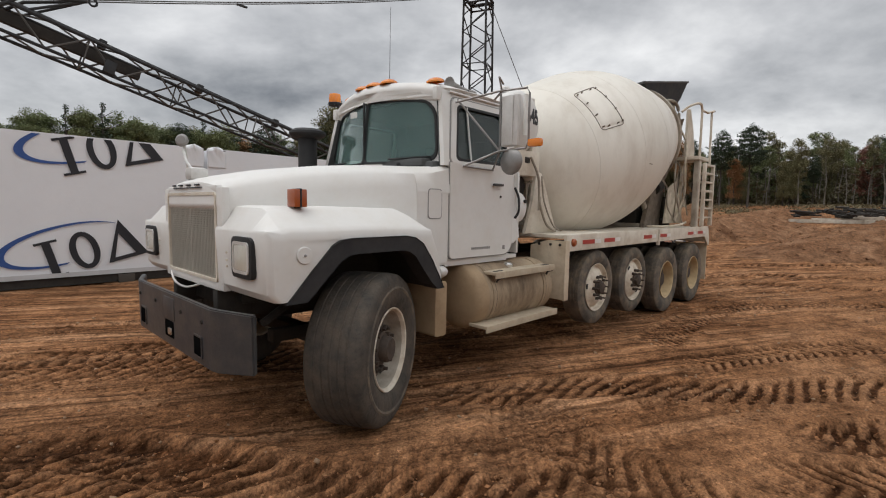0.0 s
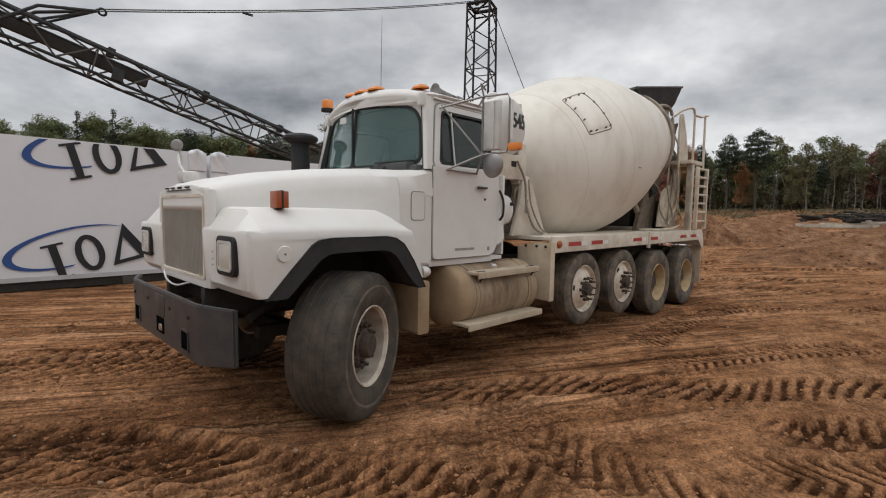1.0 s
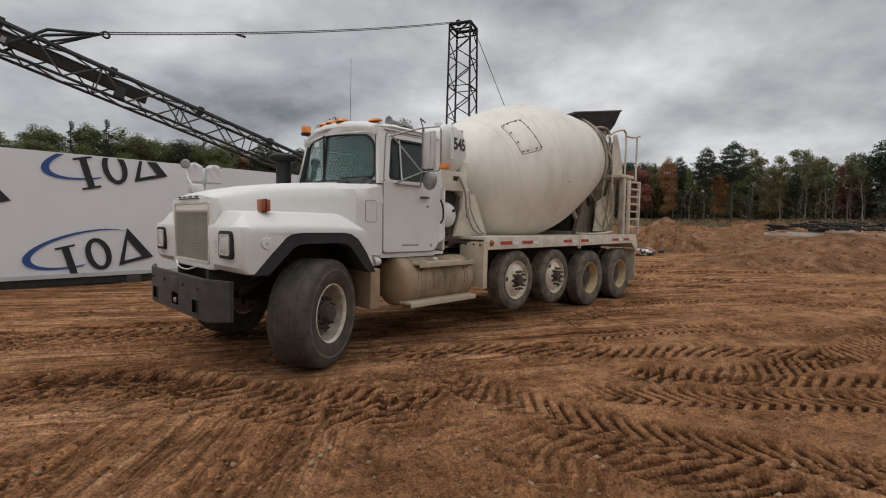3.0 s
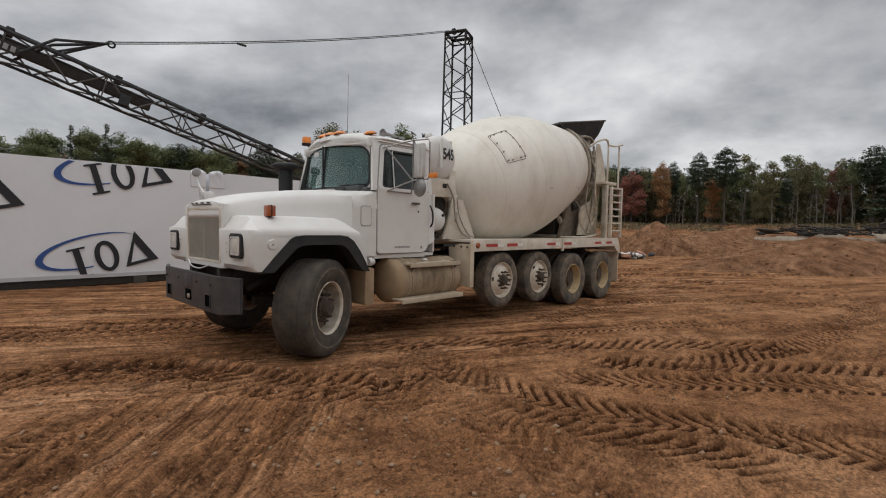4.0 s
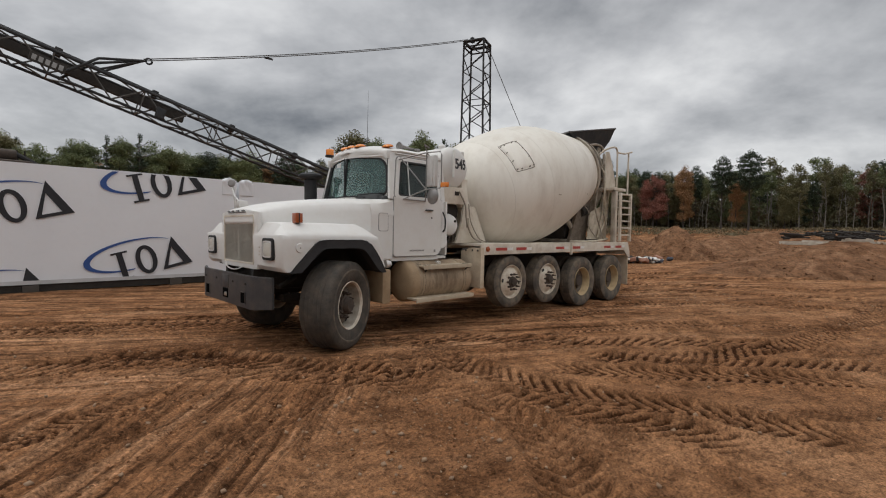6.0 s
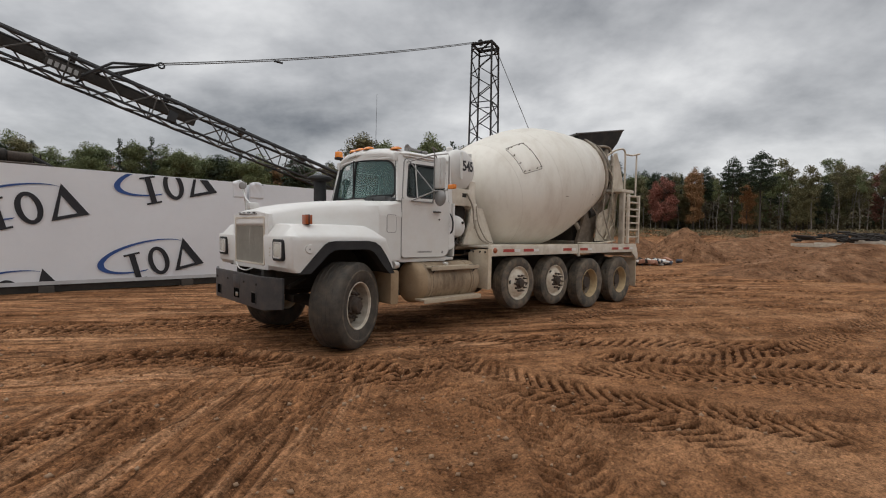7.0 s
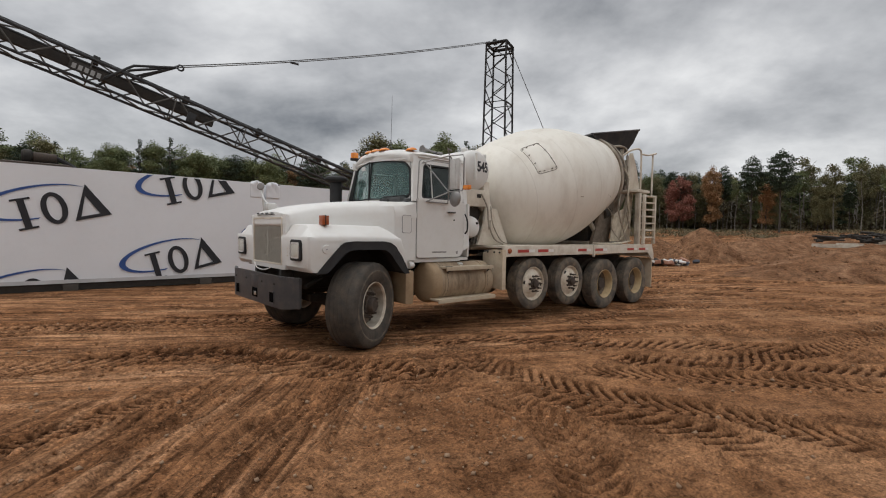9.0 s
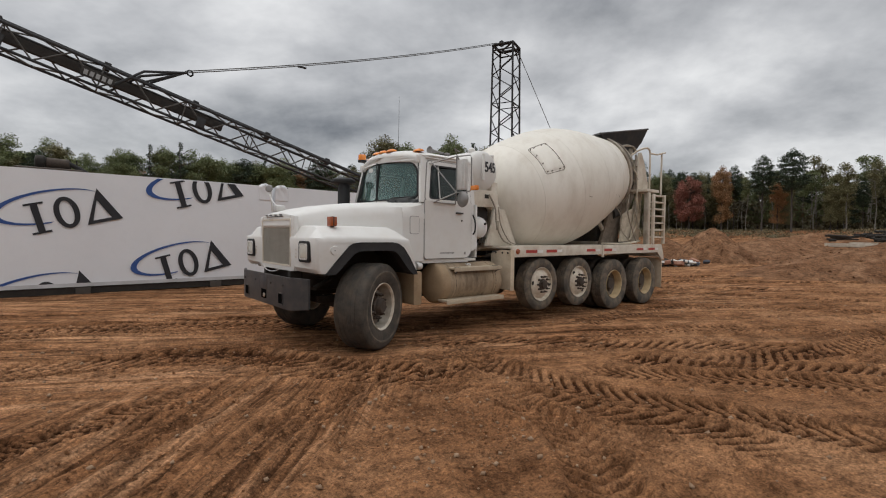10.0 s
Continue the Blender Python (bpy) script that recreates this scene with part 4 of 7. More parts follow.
# frame rails, axles and undercarriage
rails = bmesh.new()
for s in (-1, 1):
    box(-0.95, 7.7, s * 0.43 - 0.04, s * 0.43 + 0.04, 0.80, 1.07, 0.01, rails)
for x in (-0.8, 0.6, 1.9, 2.7, 3.9, 5.1, 6.3, 7.6):
    box(x, x + 0.08, -0.43, 0.43, 0.84, 1.02, 0.0, rails)
box(-0.6, 0.9, -0.36, 0.36, 0.72, 1.5, 0.06, rails)
part("chassis_frame", rails, CHASSIS, truck, "dark oily chassis rails")
ax = bmesh.new()
box(-0.07, 0.07, -0.85, 0.85, 0.40, 0.52, 0.02, ax)
for s in (-1, 1):
    box(-0.55, 0.6, s * 0.43 - 0.05, s * 0.43 + 0.05, 0.56, 0.66, 0.01, ax)
    rod((-0.45, s * 0.6, 0.9), (-0.75, s * 0.75, 0.8), 0.03, 8, ax)
part("front_axle", ax, CHASSIS, truck)
for x, z in ((3.36, 0.66), (4.50, 0.64)):
    a = bmesh.new()
    rod((x, -1.0, z), (x, 1.0, z), 0.07, 12, a)
    box(x - 0.2, x + 0.2, -0.5, 0.5, z + 0.06, z + 0.2, 0.02, a)
    part("lift_axle", a, CHASSIS, truck)
for x in (5.745, 7.065):
    a = bmesh.new()
    rod((x, -1.0, 0.52), (x, 1.0, 0.52), 0.10, 14, a)
    lathe([(0, -0.25), (0.2, -0.18), (0.26, 0), (0.2, 0.18), (0, 0.25)], (x, 0, 0.52), (1, 0, 0), 18, a)
    part("drive_axle", a, CHASSIS, truck)
part("drive_shaft", rod((1.2, 0, 0.85), (5.6, 0, 0.62), 0.06, 10), CHASSIS, truck)
# unseen boxes added to keep light from under the truck
belly = bmesh.new()
box(1.25, 2.35, -0.40, 0.40, 0.50, 1.05, 0.05, belly)
box(2.55, 2.6, 0.4, 1.2, 0.55, 1.25, 0.0, belly)
part("transmission", belly, CHASSIS, truck)
for s in (-1, 1):
    part("mud_flap", prism(rounded(0.62, 0.76, 0.50, 0.98, 0.03), "y", min(s * 0.55, s * 1.06), max(s * 0.55, s * 1.06), 0.008), TANKCAP, truck, "dusty rubber mud flap")
    part("rear_mud_flap", box(7.86, 7.885, min(s * 0.62, s * 1.2), max(s * 0.62, s * 1.2), 0.32, 1.02, 0.004), TANWHITE, truck, "muddy rear flap")


# wheels: outer face towards -y
def ring_of(n, r, f, start=0.0):
    for k in range(n):
        a = start + 2 * math.pi * k / n
        f(r * math.cos(a), r * math.sin(a))


def tyre_mesh(radius, width, rim, grooves, seg=72):
    w = width / 2
    prof = [(rim - 0.005, -w * 0.80), (rim + 0.02, -w * 0.90), (rim + (radius - rim) * 0.35, -w * 1.0), (rim + (radius - rim) * 0.62, -w * 1.0), (radius - 0.055, -w * 0.96), (radius - 0.022, -w * 0.90), (radius - 0.006, -w * 0.80)]
    tread = []
    n = grooves
    for k in range(n):
        c = -w * 0.80 + (k + 1) * 1.6 * w / (n + 1)
        tread += [(radius, c - 0.010), (radius - 0.006, c - 0.005), (radius - 0.006, c + 0.005), (radius, c + 0.010)]
    back = [(r, -s) for r, s in prof[::-1]]
    return lathe(prof + tread + back, (0, 0, 0), (0, 1, 0), seg)


def wheel(name, kind, m, label):
    wh = new(name)
    wh.parent = truck
    wh.matrix_local = m
    tagged(wh, label=label)
    if kind == "steer":
        R, W, rim = 0.567, 0.445, 0.305
        ty = part("tyre", tyre_mesh(R, W, rim, 5), RUBBER, wh, "worn wide steer tyre")
        part("sidewall_rib", lathe([(0.44, -W / 2 - 0.002), (0.455, -W / 2 - 0.007), (0.47, -W / 2 - 0.002)], (0, 0, 0), (0, 1, 0), 60), SIDEWALL, ty)
        rm = lathe([(0.312, -0.195), (0.308, -0.203), (0.297, -0.199), (0.285, -0.172)], (0, 0, 0), (0, 1, 0), 60)
        lathe([(0.0, 0.02), (0.27, 0.02), (0.285, 0.19), (0.305, 0.185), (0.305, 0.1)], (0, 0, 0), (0, 1, 0), 40, rm)
        r_ = part("rim", rm, RIMWHITE, wh, "dusty white steel rim")
        part("rim_barrel", lathe([(0.285, -0.172), (0.280, -0.16), (0.276, -0.02), (0.262, 0.0)], (0, 0, 0), (0, 1, 0), 60), RIMGREY, wh)
        part("wheel_disc", lathe([(0.272, -0.03), (0.255, -0.05), (0.20, -0.085), (0.13, -0.10), (0.0, -0.10)], (0, 0, 0), (0, 1, 0), 48), DISC, wh, "dirt-caked wheel disc")
        ring_of(5, 0.222, lambda x, z: part("hand_hole", lathe([(0.0, 0), (0.026, 0.0), (0.026, -0.004), (0, -0.004)], (x, -0.073, z), (0, 1, 0), 12), CHASSIS, r_), 0.3)
        hb = lathe([(0.128, -0.09), (0.122, -0.125), (0.098, -0.135), (0.092, -0.185), (0.08, -0.20), (0, -0.203)], (0, 0, 0), (0, 1, 0), 30)
        h_ = part("hub", hb, HUBRUST, wh, "rusty oil-stained hub")
        def nut(x, z):
            b_ = lathe([(0, -0.085), (0.025, -0.085), (0.025, -0.13), (0.014, -0.135), (0.014, -0.16), (0, -0.16)], (x, 0, z), (0, 1, 0), 6)
            part("wheel_nut", b_, HUBRUST, h_)
        ring_of(10, 0.158, nut)
    elif kind == "lift":
        R, W, rim = 0.465, 0.26, 0.298
        ty = part("tyre", tyre_mesh(R, W, rim, 4, 60), SIDEWALL, wh, "lifted pusher axle tyre")
        rm = lathe([(0.300, -0.118), (0.296, -0.126), (0.285, -0.12), (0.275, -0.085), (0.255, -0.075), (0.20, -0.115), (0.165, -0.135), (0.10, -0.138), (0, -0.138)], (0, 0, 0), (0, 1, 0), 60)
        lathe([(0.0, 0.02), (0.27, 0.02), (0.285, 0.12), (0.295, 0.11)], (0, 0, 0), (0, 1, 0), 36, rm)
        r_ = part("rim", rm, RIMWHITE, wh, "white disc wheel")
        ring_of(2, 0.222, lambda x, z: part("hand_hole", lathe([(0.0, 0), (0.034, 0.0), (0.034, -0.006), (0, -0.006)], (x, -0.1015, z), (0, 1, 0), 14), CHASSIS, r_), math.pi * 0.96)
        hb = lathe([(0.10, -0.13), (0.095, -0.155), (0.075, -0.16), (0.072, -0.195), (0.05, -0.205), (0, -0.206)], (0, 0, 0), (0, 1, 0), 26)
        h_ = part("hub", hb, HUBRUST, wh, "dark hub with long studs")
        def stud(x, z):
            b_ = lathe([(0, -0.13), (0.02, -0.13), (0.02, -0.165), (0.011, -0.17), (0.011, -0.215), (0, -0.215)], (x, 0, z), (0, 1, 0), 6)
            part("wheel_stud", b_, HUBRUST, h_)
        ring_of(10, 0.138, stud)
    else:
        R, W, rim = 0.522, 0.27, 0.298
        part("outer_tyre", tyre_mesh(R, W, rim, 4, 64), SIDEWALL, wh, "muddy outer drive tyre")
        inner = tyre_mesh(R, W, rim, 4, 48)
        bmesh.ops.translate(inner, verts=inner.verts, vec=(0, 0.335, 0))
        part("inner_tyre", inner, RUBBER, wh)
        rm = lathe([(0.300, -0.120), (0.296, -0.128), (0.285, -0.122), (0.274, -0.09), (0.262, 0.05), (0.240, 0.10)], (0, 0, 0), (0, 1, 0), 60)
        lathe([(0.0, 0.14), (0.26, 0.14), (0.285, 0.46), (0.295, 0.45)], (0, 0, 0), (0, 1, 0), 36, rm)
        r_ = part("rim", rm, RIMTAN, wh, "mud-stained deep dish rim")
        part("wheel_disc", lathe([(0.262, 0.02), (0.235, 0.045), (0.20, 0.05), (0.0, 0.05)], (0, 0, 0), (0, 1, 0), 48), DISC, wh, "dirt-caked wheel disc")
        hb = lathe([(0.12, 0.05), (0.115, -0.04), (0.10, -0.055), (0.0, -0.058)], (0, 0, 0), (0, 1, 0), 26)
        h_ = part("hub", hb, HUBRUST, wh)
        def nut(x, z):
            b_ = lathe([(0, 0.05), (0.02, 0.05), (0.02, 0.01), (0, 0.01)], (x, 0, z), (0, 1, 0), 6)
            part("wheel_nut", b_, HUBRUST, h_)
        ring_of(10, 0.155, nut)
    return wh


def wheel_pair(name, kind, x, y, z, label, turn=0.0, twist=0.0):
    w = wheel(name, kind, pose(x, -y, z, 0, 0, turn) @ Matrix.Rotation(twist, 4, "Y"), label)
    c = copy_thing(w, pose(x, y, z, 0, 0, 180 + turn))
    c.parent = truck


wheel_pair("front_wheel", "steer", -0.085, 1.035, 0.560, "front wheel steered to full lock", LEFT_TURN, 0.2)
wheel_pair("pusher_wheel", "lift", 3.36, 1.06, 0.655, "raised pusher wheel", 0.0, 0.0)
wheel_pair("pusher_wheel", "lift", 4.50, 1.06, 0.640, "raised pusher wheel", 0.0, 0.75)
wheel_pair("drive_wheel", "drive", 5.745, 1.085, 0.520, "dual drive wheel standing on the dirt")
wheel_pair("drive_wheel", "drive", 7.065, 1.085, 0.520, "dual drive wheel standing on the dirt")

# fuel tank with its steps
tank = part("fuel_tank", lathe([(0, 0.03), (0.20, 0.03), (0.298, 0.05), (0.303, 0.06), (0.303, 1.24), (0.285, 1.27), (0.2, 1.29), (0, 1.29)], (1.07, -0.87, 0.775), (1, 0, 0), 48), TANK, truck, "dusty round fuel tank with muddy stains")
part("end_cap", lathe([(0, -0.012), (0.12, -0.008), (0.22, 0.002), (0.275, 0.016), (0.298, 0.036), (0.307, 0.06), (0.307, 0.15), (0.3035, 0.154), (0.29, 0.154)], (1.07, -0.87, 0.775), (1, 0, 0), 48), TANKCAP, tank, "tan mud-filmed end cap")
part("upper_step", box(1.26, 2.28, -1.20, -0.90, 0.992, 1.022, 0.006), STEPPLATE, tank, "dusty step plate on the tank")
part("step_lip", box(1.26, 2.28, -1.212, -1.199, 0.962, 1.024, 0.004), STEPPLATE, tank)
for x in (1.30, 2.12):
    part("step_slot", box(x, x + 0.13, -1.165, -1.135, 1.0215, 1.0265, 0.002), CHASSIS, tank)
part("lower_step", box(1.08, 2.28, -1.25, -1.04, 0.522, 0.552, 0.006), STEPPLATE, tank, "worn pale step board")
part("step_edge", box(1.075, 2.285, -1.262, -1.249, 0.492, 0.554, 0.004), STEPPLATE, tank)
for x in (1.30, 2.16):
    part("tank_strap", lathe([(0.304, -0.022), (0.311, -0.022), (0.311, 0.022), (0.304, 0.022)], (x, -0.87, 0.775), (1, 0, 0), 48, None, True), TANK, tank)
    part("strap_gap", lathe([(0.3035, 0.023), (0.3075, 0.023), (0.3075, 0.031), (0.3035, 0.031)], (x, -0.87, 0.775), (1, 0, 0), 48, None, True), CHASSIS, tank)
    part("strap_hook", pipe(curve_points([(x + 0.10, -1.20, 0.965), (x + 0.02, -1.195, 0.955), (x, -1.185, 0.925)]), 0.010), CHASSIS, tank)
    part("step_bracket", rod((x, -1.1, 0.53), (x, -0.75, 0.62), 0.02, 6), CHASSIS, tank)
# unseen far tank, added to darken the ground below the chassis
part("far_side_tank", lathe([(0, 0.0), (0.20, 0.0), (0.285, 0.02), (0.305, 0.05), (0.305, 1.24), (0.285, 1.27), (0, 1.29)], (1.07, 0.87, 0.775), (1, 0, 0), 32), TANK, truck, "dusty round fuel tank shape added on the far side to block light")
part("filler_cap", lathe([(0, 0), (0.05, 0), (0.05, 0.03), (0.035, 0.045), (0, 0.045)], (1.72, -1.0, 1.022), (0, -0.1, 1), 16), CHROME, tank)
part("air_valve", lathe([(0, 0), (0.05, 0), (0.055, 0.05), (0.04, 0.09), (0, 0.09)], (0.72, -0.98, 1.05), (1, 0, 0), 14), GREYMETAL, truck)

# front guard of the rear deck, facing forwards
guard = part("deck_guard", prism([(-1.22, 1.265), (-0.98, 1.265), (-0.76, 1.20), (-0.76, 0.62), (-1.22, 0.60)], "x", 2.49, 2.52, 0.004), TANWHITE, truck, "dusty steel mud guard plate")
part("guard_far_plate", prism([(1.22, 1.265), (0.80, 1.265), (0.76, 1.20), (0.76, 0.62), (1.22, 0.60)], "x", 2.49, 2.52, 0.004), TANWHITE, guard)
for y in (-1.15, -1.03, -0.88):
    part("guard_bolt", rod((2.478, y, 1.22), (2.495, y, 1.22), 0.016, 8), CHASSIS, guard)
part("guard_edge", box(2.47, 2.56, -1.232, -1.212, 0.60, 1.27, 0.004), TANWHITE, guard)

# deck with side rails and reflector tape
deck_bm = bmesh.new()
for s in (-1, 1):
    box(2.5, 7.72, min(s * 0.42, s * 1.2), max(s * 0.42, s * 1.2), 1.29, 1.33, 0.004, deck_bm)
box(2.5, 3.2, -0.45, 0.45, 1.25, 1.33, 0.004, deck_bm)
box(6.2, 7.72, -0.45, 0.45, 1.25, 1.33, 0.004, deck_bm)
deck = part("rear_deck", deck_bm, DUSTY, truck, "dusty white mixer deck")
for s in (-1, 1):
    part("deck_rail", prism([(2.50, 1.145), (7.60, 1.165), (7.82, 0.985), (7.92, 0.985), (7.90, 1.12), (7.80, 1.345), (2.50, 1.335)], "y", min(s * 1.19, s * 1.225), max(s * 1.19, s * 1.225), 0.006), DUSTY, deck, "white deck side rail")
    for k, x in enumerate((2.86, 3.42, 4.68, 5.30, 6.62, 7.16)):
        c = min(s * 1.226, s * 1.2285), max(s * 1.226, s * 1.2285)
        part("red_reflector", box(x, x + 0.30, *c, 1.215, 1.265), REDTAPE, deck)
        part("white_reflector", box(x + 0.302, x + 0.46, *c, 1.215, 1.265), WHITETAPE, deck)
    part("side_marker", lathe([(0.045, 0), (0.045, 0.015), (0.03, 0.03), (0, 0.032)], (2.645, s * 1.225, 1.245), (0, s, 0), 16), AMBERDARK, deck, "round amber side marker")
    part("rail_bracket", box(5.22, 5.27, min(s * 1.20, s * 1.245), max(s * 1.20, s * 1.245), 1.10, 1.34, 0.004), DUSTY, deck)
part("tail_beam", box(7.70, 7.86, -1.19, 1.19, 1.05, 1.33, 0.01), DUSTY, deck)

# drum
TILT = radians(12.93)
AX = Vector((math.cos(TILT), 0, math.sin(TILT)))
DRUM_AT = Vector((2.98, 0, 2.079))
DRUM_PROFILE = [(0.0, 0.0), (0.36, 0.0), (0.46, 0.02), (0.62, 0.10), (0.80, 0.235), (0.95, 0.41), (1.05, 0.60), (1.12, 0.85), (1.165, 1.1), (1.215, 1.4), (1.25, 1.7), (1.262, 2.0), (1.25, 2.3), (1.21, 2.6), (1.155, 2.9), (1.022, 3.5), (0.873, 4.1), (0.80, 4.3), (0.74, 4.42), (0.66, 4.45), (0.62, 4.3)]


def drum_r(s):
    p = DRUM_PROFILE[1:-2]
    return float(np.interp(s, [q[1] for q in p], [q[0] for q in p]))


def on_drum(s, a, lift=0.0):
    """A place on the drum: along its axis, round it (0 is straight up, towards -y)."""
    r = drum_r(s) + lift
    up = Vector((-AX.z, 0, AX.x))
    return DRUM_AT + AX * s + r * (up * math.cos(a) + Vector((0, -1, 0)) * math.sin(a))


def smooth_profile():
    pts = curve_points([(r, s, 0) for r, s in DRUM_PROFILE[1:-2]], 4)
    return [(0.0, 0.0)] + [(p.x, p.y) for p in pts] + DRUM_PROFILE[-2:]


drum = part("drum", lathe(smooth_profile(), DRUM_AT, AX, 96), CREAM, truck, "dusty cream rotating mixer drum")
for s in (0.62, 1.62, 2.55, 3.45):
    part("weld_seam", lathe([(drum_r(s) - 0.004, s - 0.012), (drum_r(s) + 0.004, s - 0.006), (drum_r(s + 0.006) + 0.004, s + 0.006), (drum_r(s) - 0.004, s + 0.012)], DRUM_AT, AX, 96), CREAM, drum)
HS, HA = 1.0, radians(53)
hatch_rows = []
for i in range(11):
    u = -1 + 2 * i / 10
    row = []
    for j in range(11):
        v = -1 + 2 * j / 10
        edge = max(abs(u), abs(v))
        uu, vv = min(1, max(-1, u / 0.9)) * 0.225, min(1, max(-1, v / 0.9)) * 0.31
        row.append(on_drum(HS + uu, HA + vv / 1.14, 0.012 if edge < 0.95 else -0.006))
    hatch_rows.append(row)
hm_bm = loft(hatch_rows, None, False, False)
hatch = part("drum_hatch", hm_bm, CREAM, drum, "bolted cream inspection hatch")
rim_pts = []
for u, v in rounded(-0.237, 0.237, -0.325, 0.325, 0.05, 5):
    rim_pts.append((u, v))
dense = []
for k, (u, v) in enumerate(rim_pts):
    u2, v2 = rim_pts[(k + 1) % len(rim_pts)]
    for t in np.linspace(0, 1, 8, endpoint=False):
        dense.append(on_drum(HS + u + (u2 - u) * t, HA + (v + (v2 - v) * t) / 1.14, 0.004))
part("hatch_gasket", pipe(dense + [dense[0]], 0.0055, 6), DISC, hatch)
for u, v in [(a, b) for a in (-0.205, 0.205) for b in (-0.28, -0.1, 0.1, 0.28)] + [(a, b) for a in (-0.1, 0.1) for b in (-0.29, 0.29)]:
    p, q = on_drum(HS + u, HA + v / 1.14, 0.0), on_drum(HS + u, HA + v / 1.14, 0.035)
    part("hatch_bolt", rod(p, q, 0.010, 6), DISC, hatch)
part("track_ring", lathe([(0.90, 3.90), (0.965, 3.90), (0.955, 4.00), (0.88, 4.00)], DRUM_AT, AX, 96, None, True), CEMENT, drum, "worn steel roller track")
part("drum_mouth_ring", lathe([(0.78, 4.27), (0.86, 4.27), (0.84, 4.36), (0.76, 4.36)], DRUM_AT, AX, 72, None, True), CEMENT, drum)

# front pedestal behind the cab
ped = bmesh.new()
for s in (-1, 1):
    prism([(2.62, 1.33), (3.35, 1.33), (3.02, 1.98), (2.80, 1.98)], "y", min(s * 0.52, s * 0.58), max(s * 0.52, s * 0.58), 0.008, ped)
box(2.70, 2.98, -0.56, 0.56, 1.33, 1.62, 0.01, ped)
box(2.72, 2.9, -0.52, 0.52, 1.62, 2.25, 0.02, ped)
pedestal = part("front_pedestal", ped, DUSTY, truck, "dusty white drum pedestal")
part("gearbox", lathe([(0, 0), (0.26, 0), (0.30, 0.06), (0.30, 0.22), (0.36, 0.28), (0, 0.28)], DRUM_AT - AX * 0.28, AX, 30), CEMENT, pedestal)
for side in (-1, 1):
    part("pedestal_leg", prism([(2.34, 1.332), (3.03, 1.332), (2.73, 1.86), (2.66, 2.04), (2.54, 2.04), (2.50, 1.70)], "y", min(side * 0.73, side * 0.77), max(side * 0.73, side * 0.77), 0.008), DUSTY, pedestal, "pale steel leg plate")
part("leg_slot", box(2.60, 2.66, -0.776, -0.768, 1.60, 1.76, 0.002), CEMENT, pedestal)
part("hose", pipe(curve_points([(2.38, -0.80, 2.20), (2.50, -0.83, 1.98), (2.55, -0.83, 1.69), (2.70, -0.83, 1.44), (2.93, -0.82, 1.35)]), 0.014, 8), CEMENT, pedestal)
part("hose", pipe(curve_points([(2.62, -0.80, 2.0), (2.66, -0.82, 1.7), (2.86, -0.83, 1.42), (3.1, -0.8, 1.35)]), 0.010, 8), CEMENT, pedestal)
part("bracket", box(2.60, 2.76, -0.66, -0.5, 1.93, 2.10, 0.01), DUSTY, pedestal)
part("hydraulic_block", box(2.40, 2.62, -0.62, -0.42, 1.33, 1.50, 0.02), CHROME, pedestal)
part("muffler", lathe([(0, 0), (0.12, 0.01), (0.16, 0.04), (0.165, 0.08), (0.165, 1.2), (0, 1.22)], (2.38, -0.66, 1.875), (0, 1, 0), 24), CHASSIS, pedestal, "dark sooty cross-mounted cylinder")

# air receiver
air = part("air_tank", lathe([(0, 0), (0.10, 0.02), (0.165, 0.06), (0.19, 0.13), (0.19, 0.9), (0.165, 0.97), (0, 1.03)], (2.245, -0.80, 1.635), (0, 1, 0), 32), WHITE, truck, "white round air receiver")
part("air_fitting", rod((2.30, -0.81, 1.70), (2.30, -0.75, 1.70), 0.02, 8), CHASSIS, air)
part("air_line", pipe(curve_points([(2.36, -0.6, 1.47), (2.3, -0.55, 1.3), (2.35, -0.5, 1.15)]), 0.02, 8), PLASTIC, air)

# water tank across the back of the cab, with its fleet number
water = part("water_tank", lathe([(0, 0.0), (0.08, 0.003), (0.15, 0.010), (0.22, 0.024), (0.28, 0.044), (0.315, 0.066), (0.338, 0.10), (0.345, 0.14), (0.345, 1.50), (0.32, 1.55), (0.2, 1.58), (0, 1.59)], (2.315, -0.79, 2.60), (0, 1, 0), 56), WHITE, truck, "white cross-mounted water tank with black number")
txt = bpy.data.curves.new("fleet_number", "FONT")
txt.body = "545"
txt.size, txt.extrude, txt.align_x, txt.align_y = 0.235, 0.004, "CENTER", "CENTER"
txt.offset = 0.006
t_ob = new("tmp_text", txt)
dg = bpy.context.evaluated_depsgraph_get()
me = bpy.data.meshes.new_from_object(t_ob.evaluated_get(dg))
bpy.data.objects.remove(t_ob)
num = new("fleet_number", me)
me.materials.append(PRINT)
num.parent = water
dome_r, dome_y = (0, 0.08, 0.15, 0.22, 0.28, 0.315, 0.338, 0.345), (0, 0.003, 0.010, 0.024, 0.044, 0.066, 0.10, 0.14)
for v in me.vertices:
    px, pz, proud = 2.42 + v.co.x * 0.80, 2.65 + v.co.y, v.co.z
    r_ = math.hypot(px - 2.315, pz - 2.60)
    v.co = Vector((px, -0.79 + float(np.interp(r_, dome_r, dome_y)) - 0.004 - proud, pz))
tb = bmesh.new()
box(2.0, 2.60, -0.775, 0.70, 1.99, 2.27, 0.01, tb)
box(2.50, 2.64, -0.74, -0.62, 1.95, 2.42, 0.01, tb)
part("tank_cradle", tb, DUSTY, water)
part("sight_tube", rod((2.21, -0.83, 2.42), (2.21, -0.83, 2.86), 0.024, 10), WHITETAPE, water)
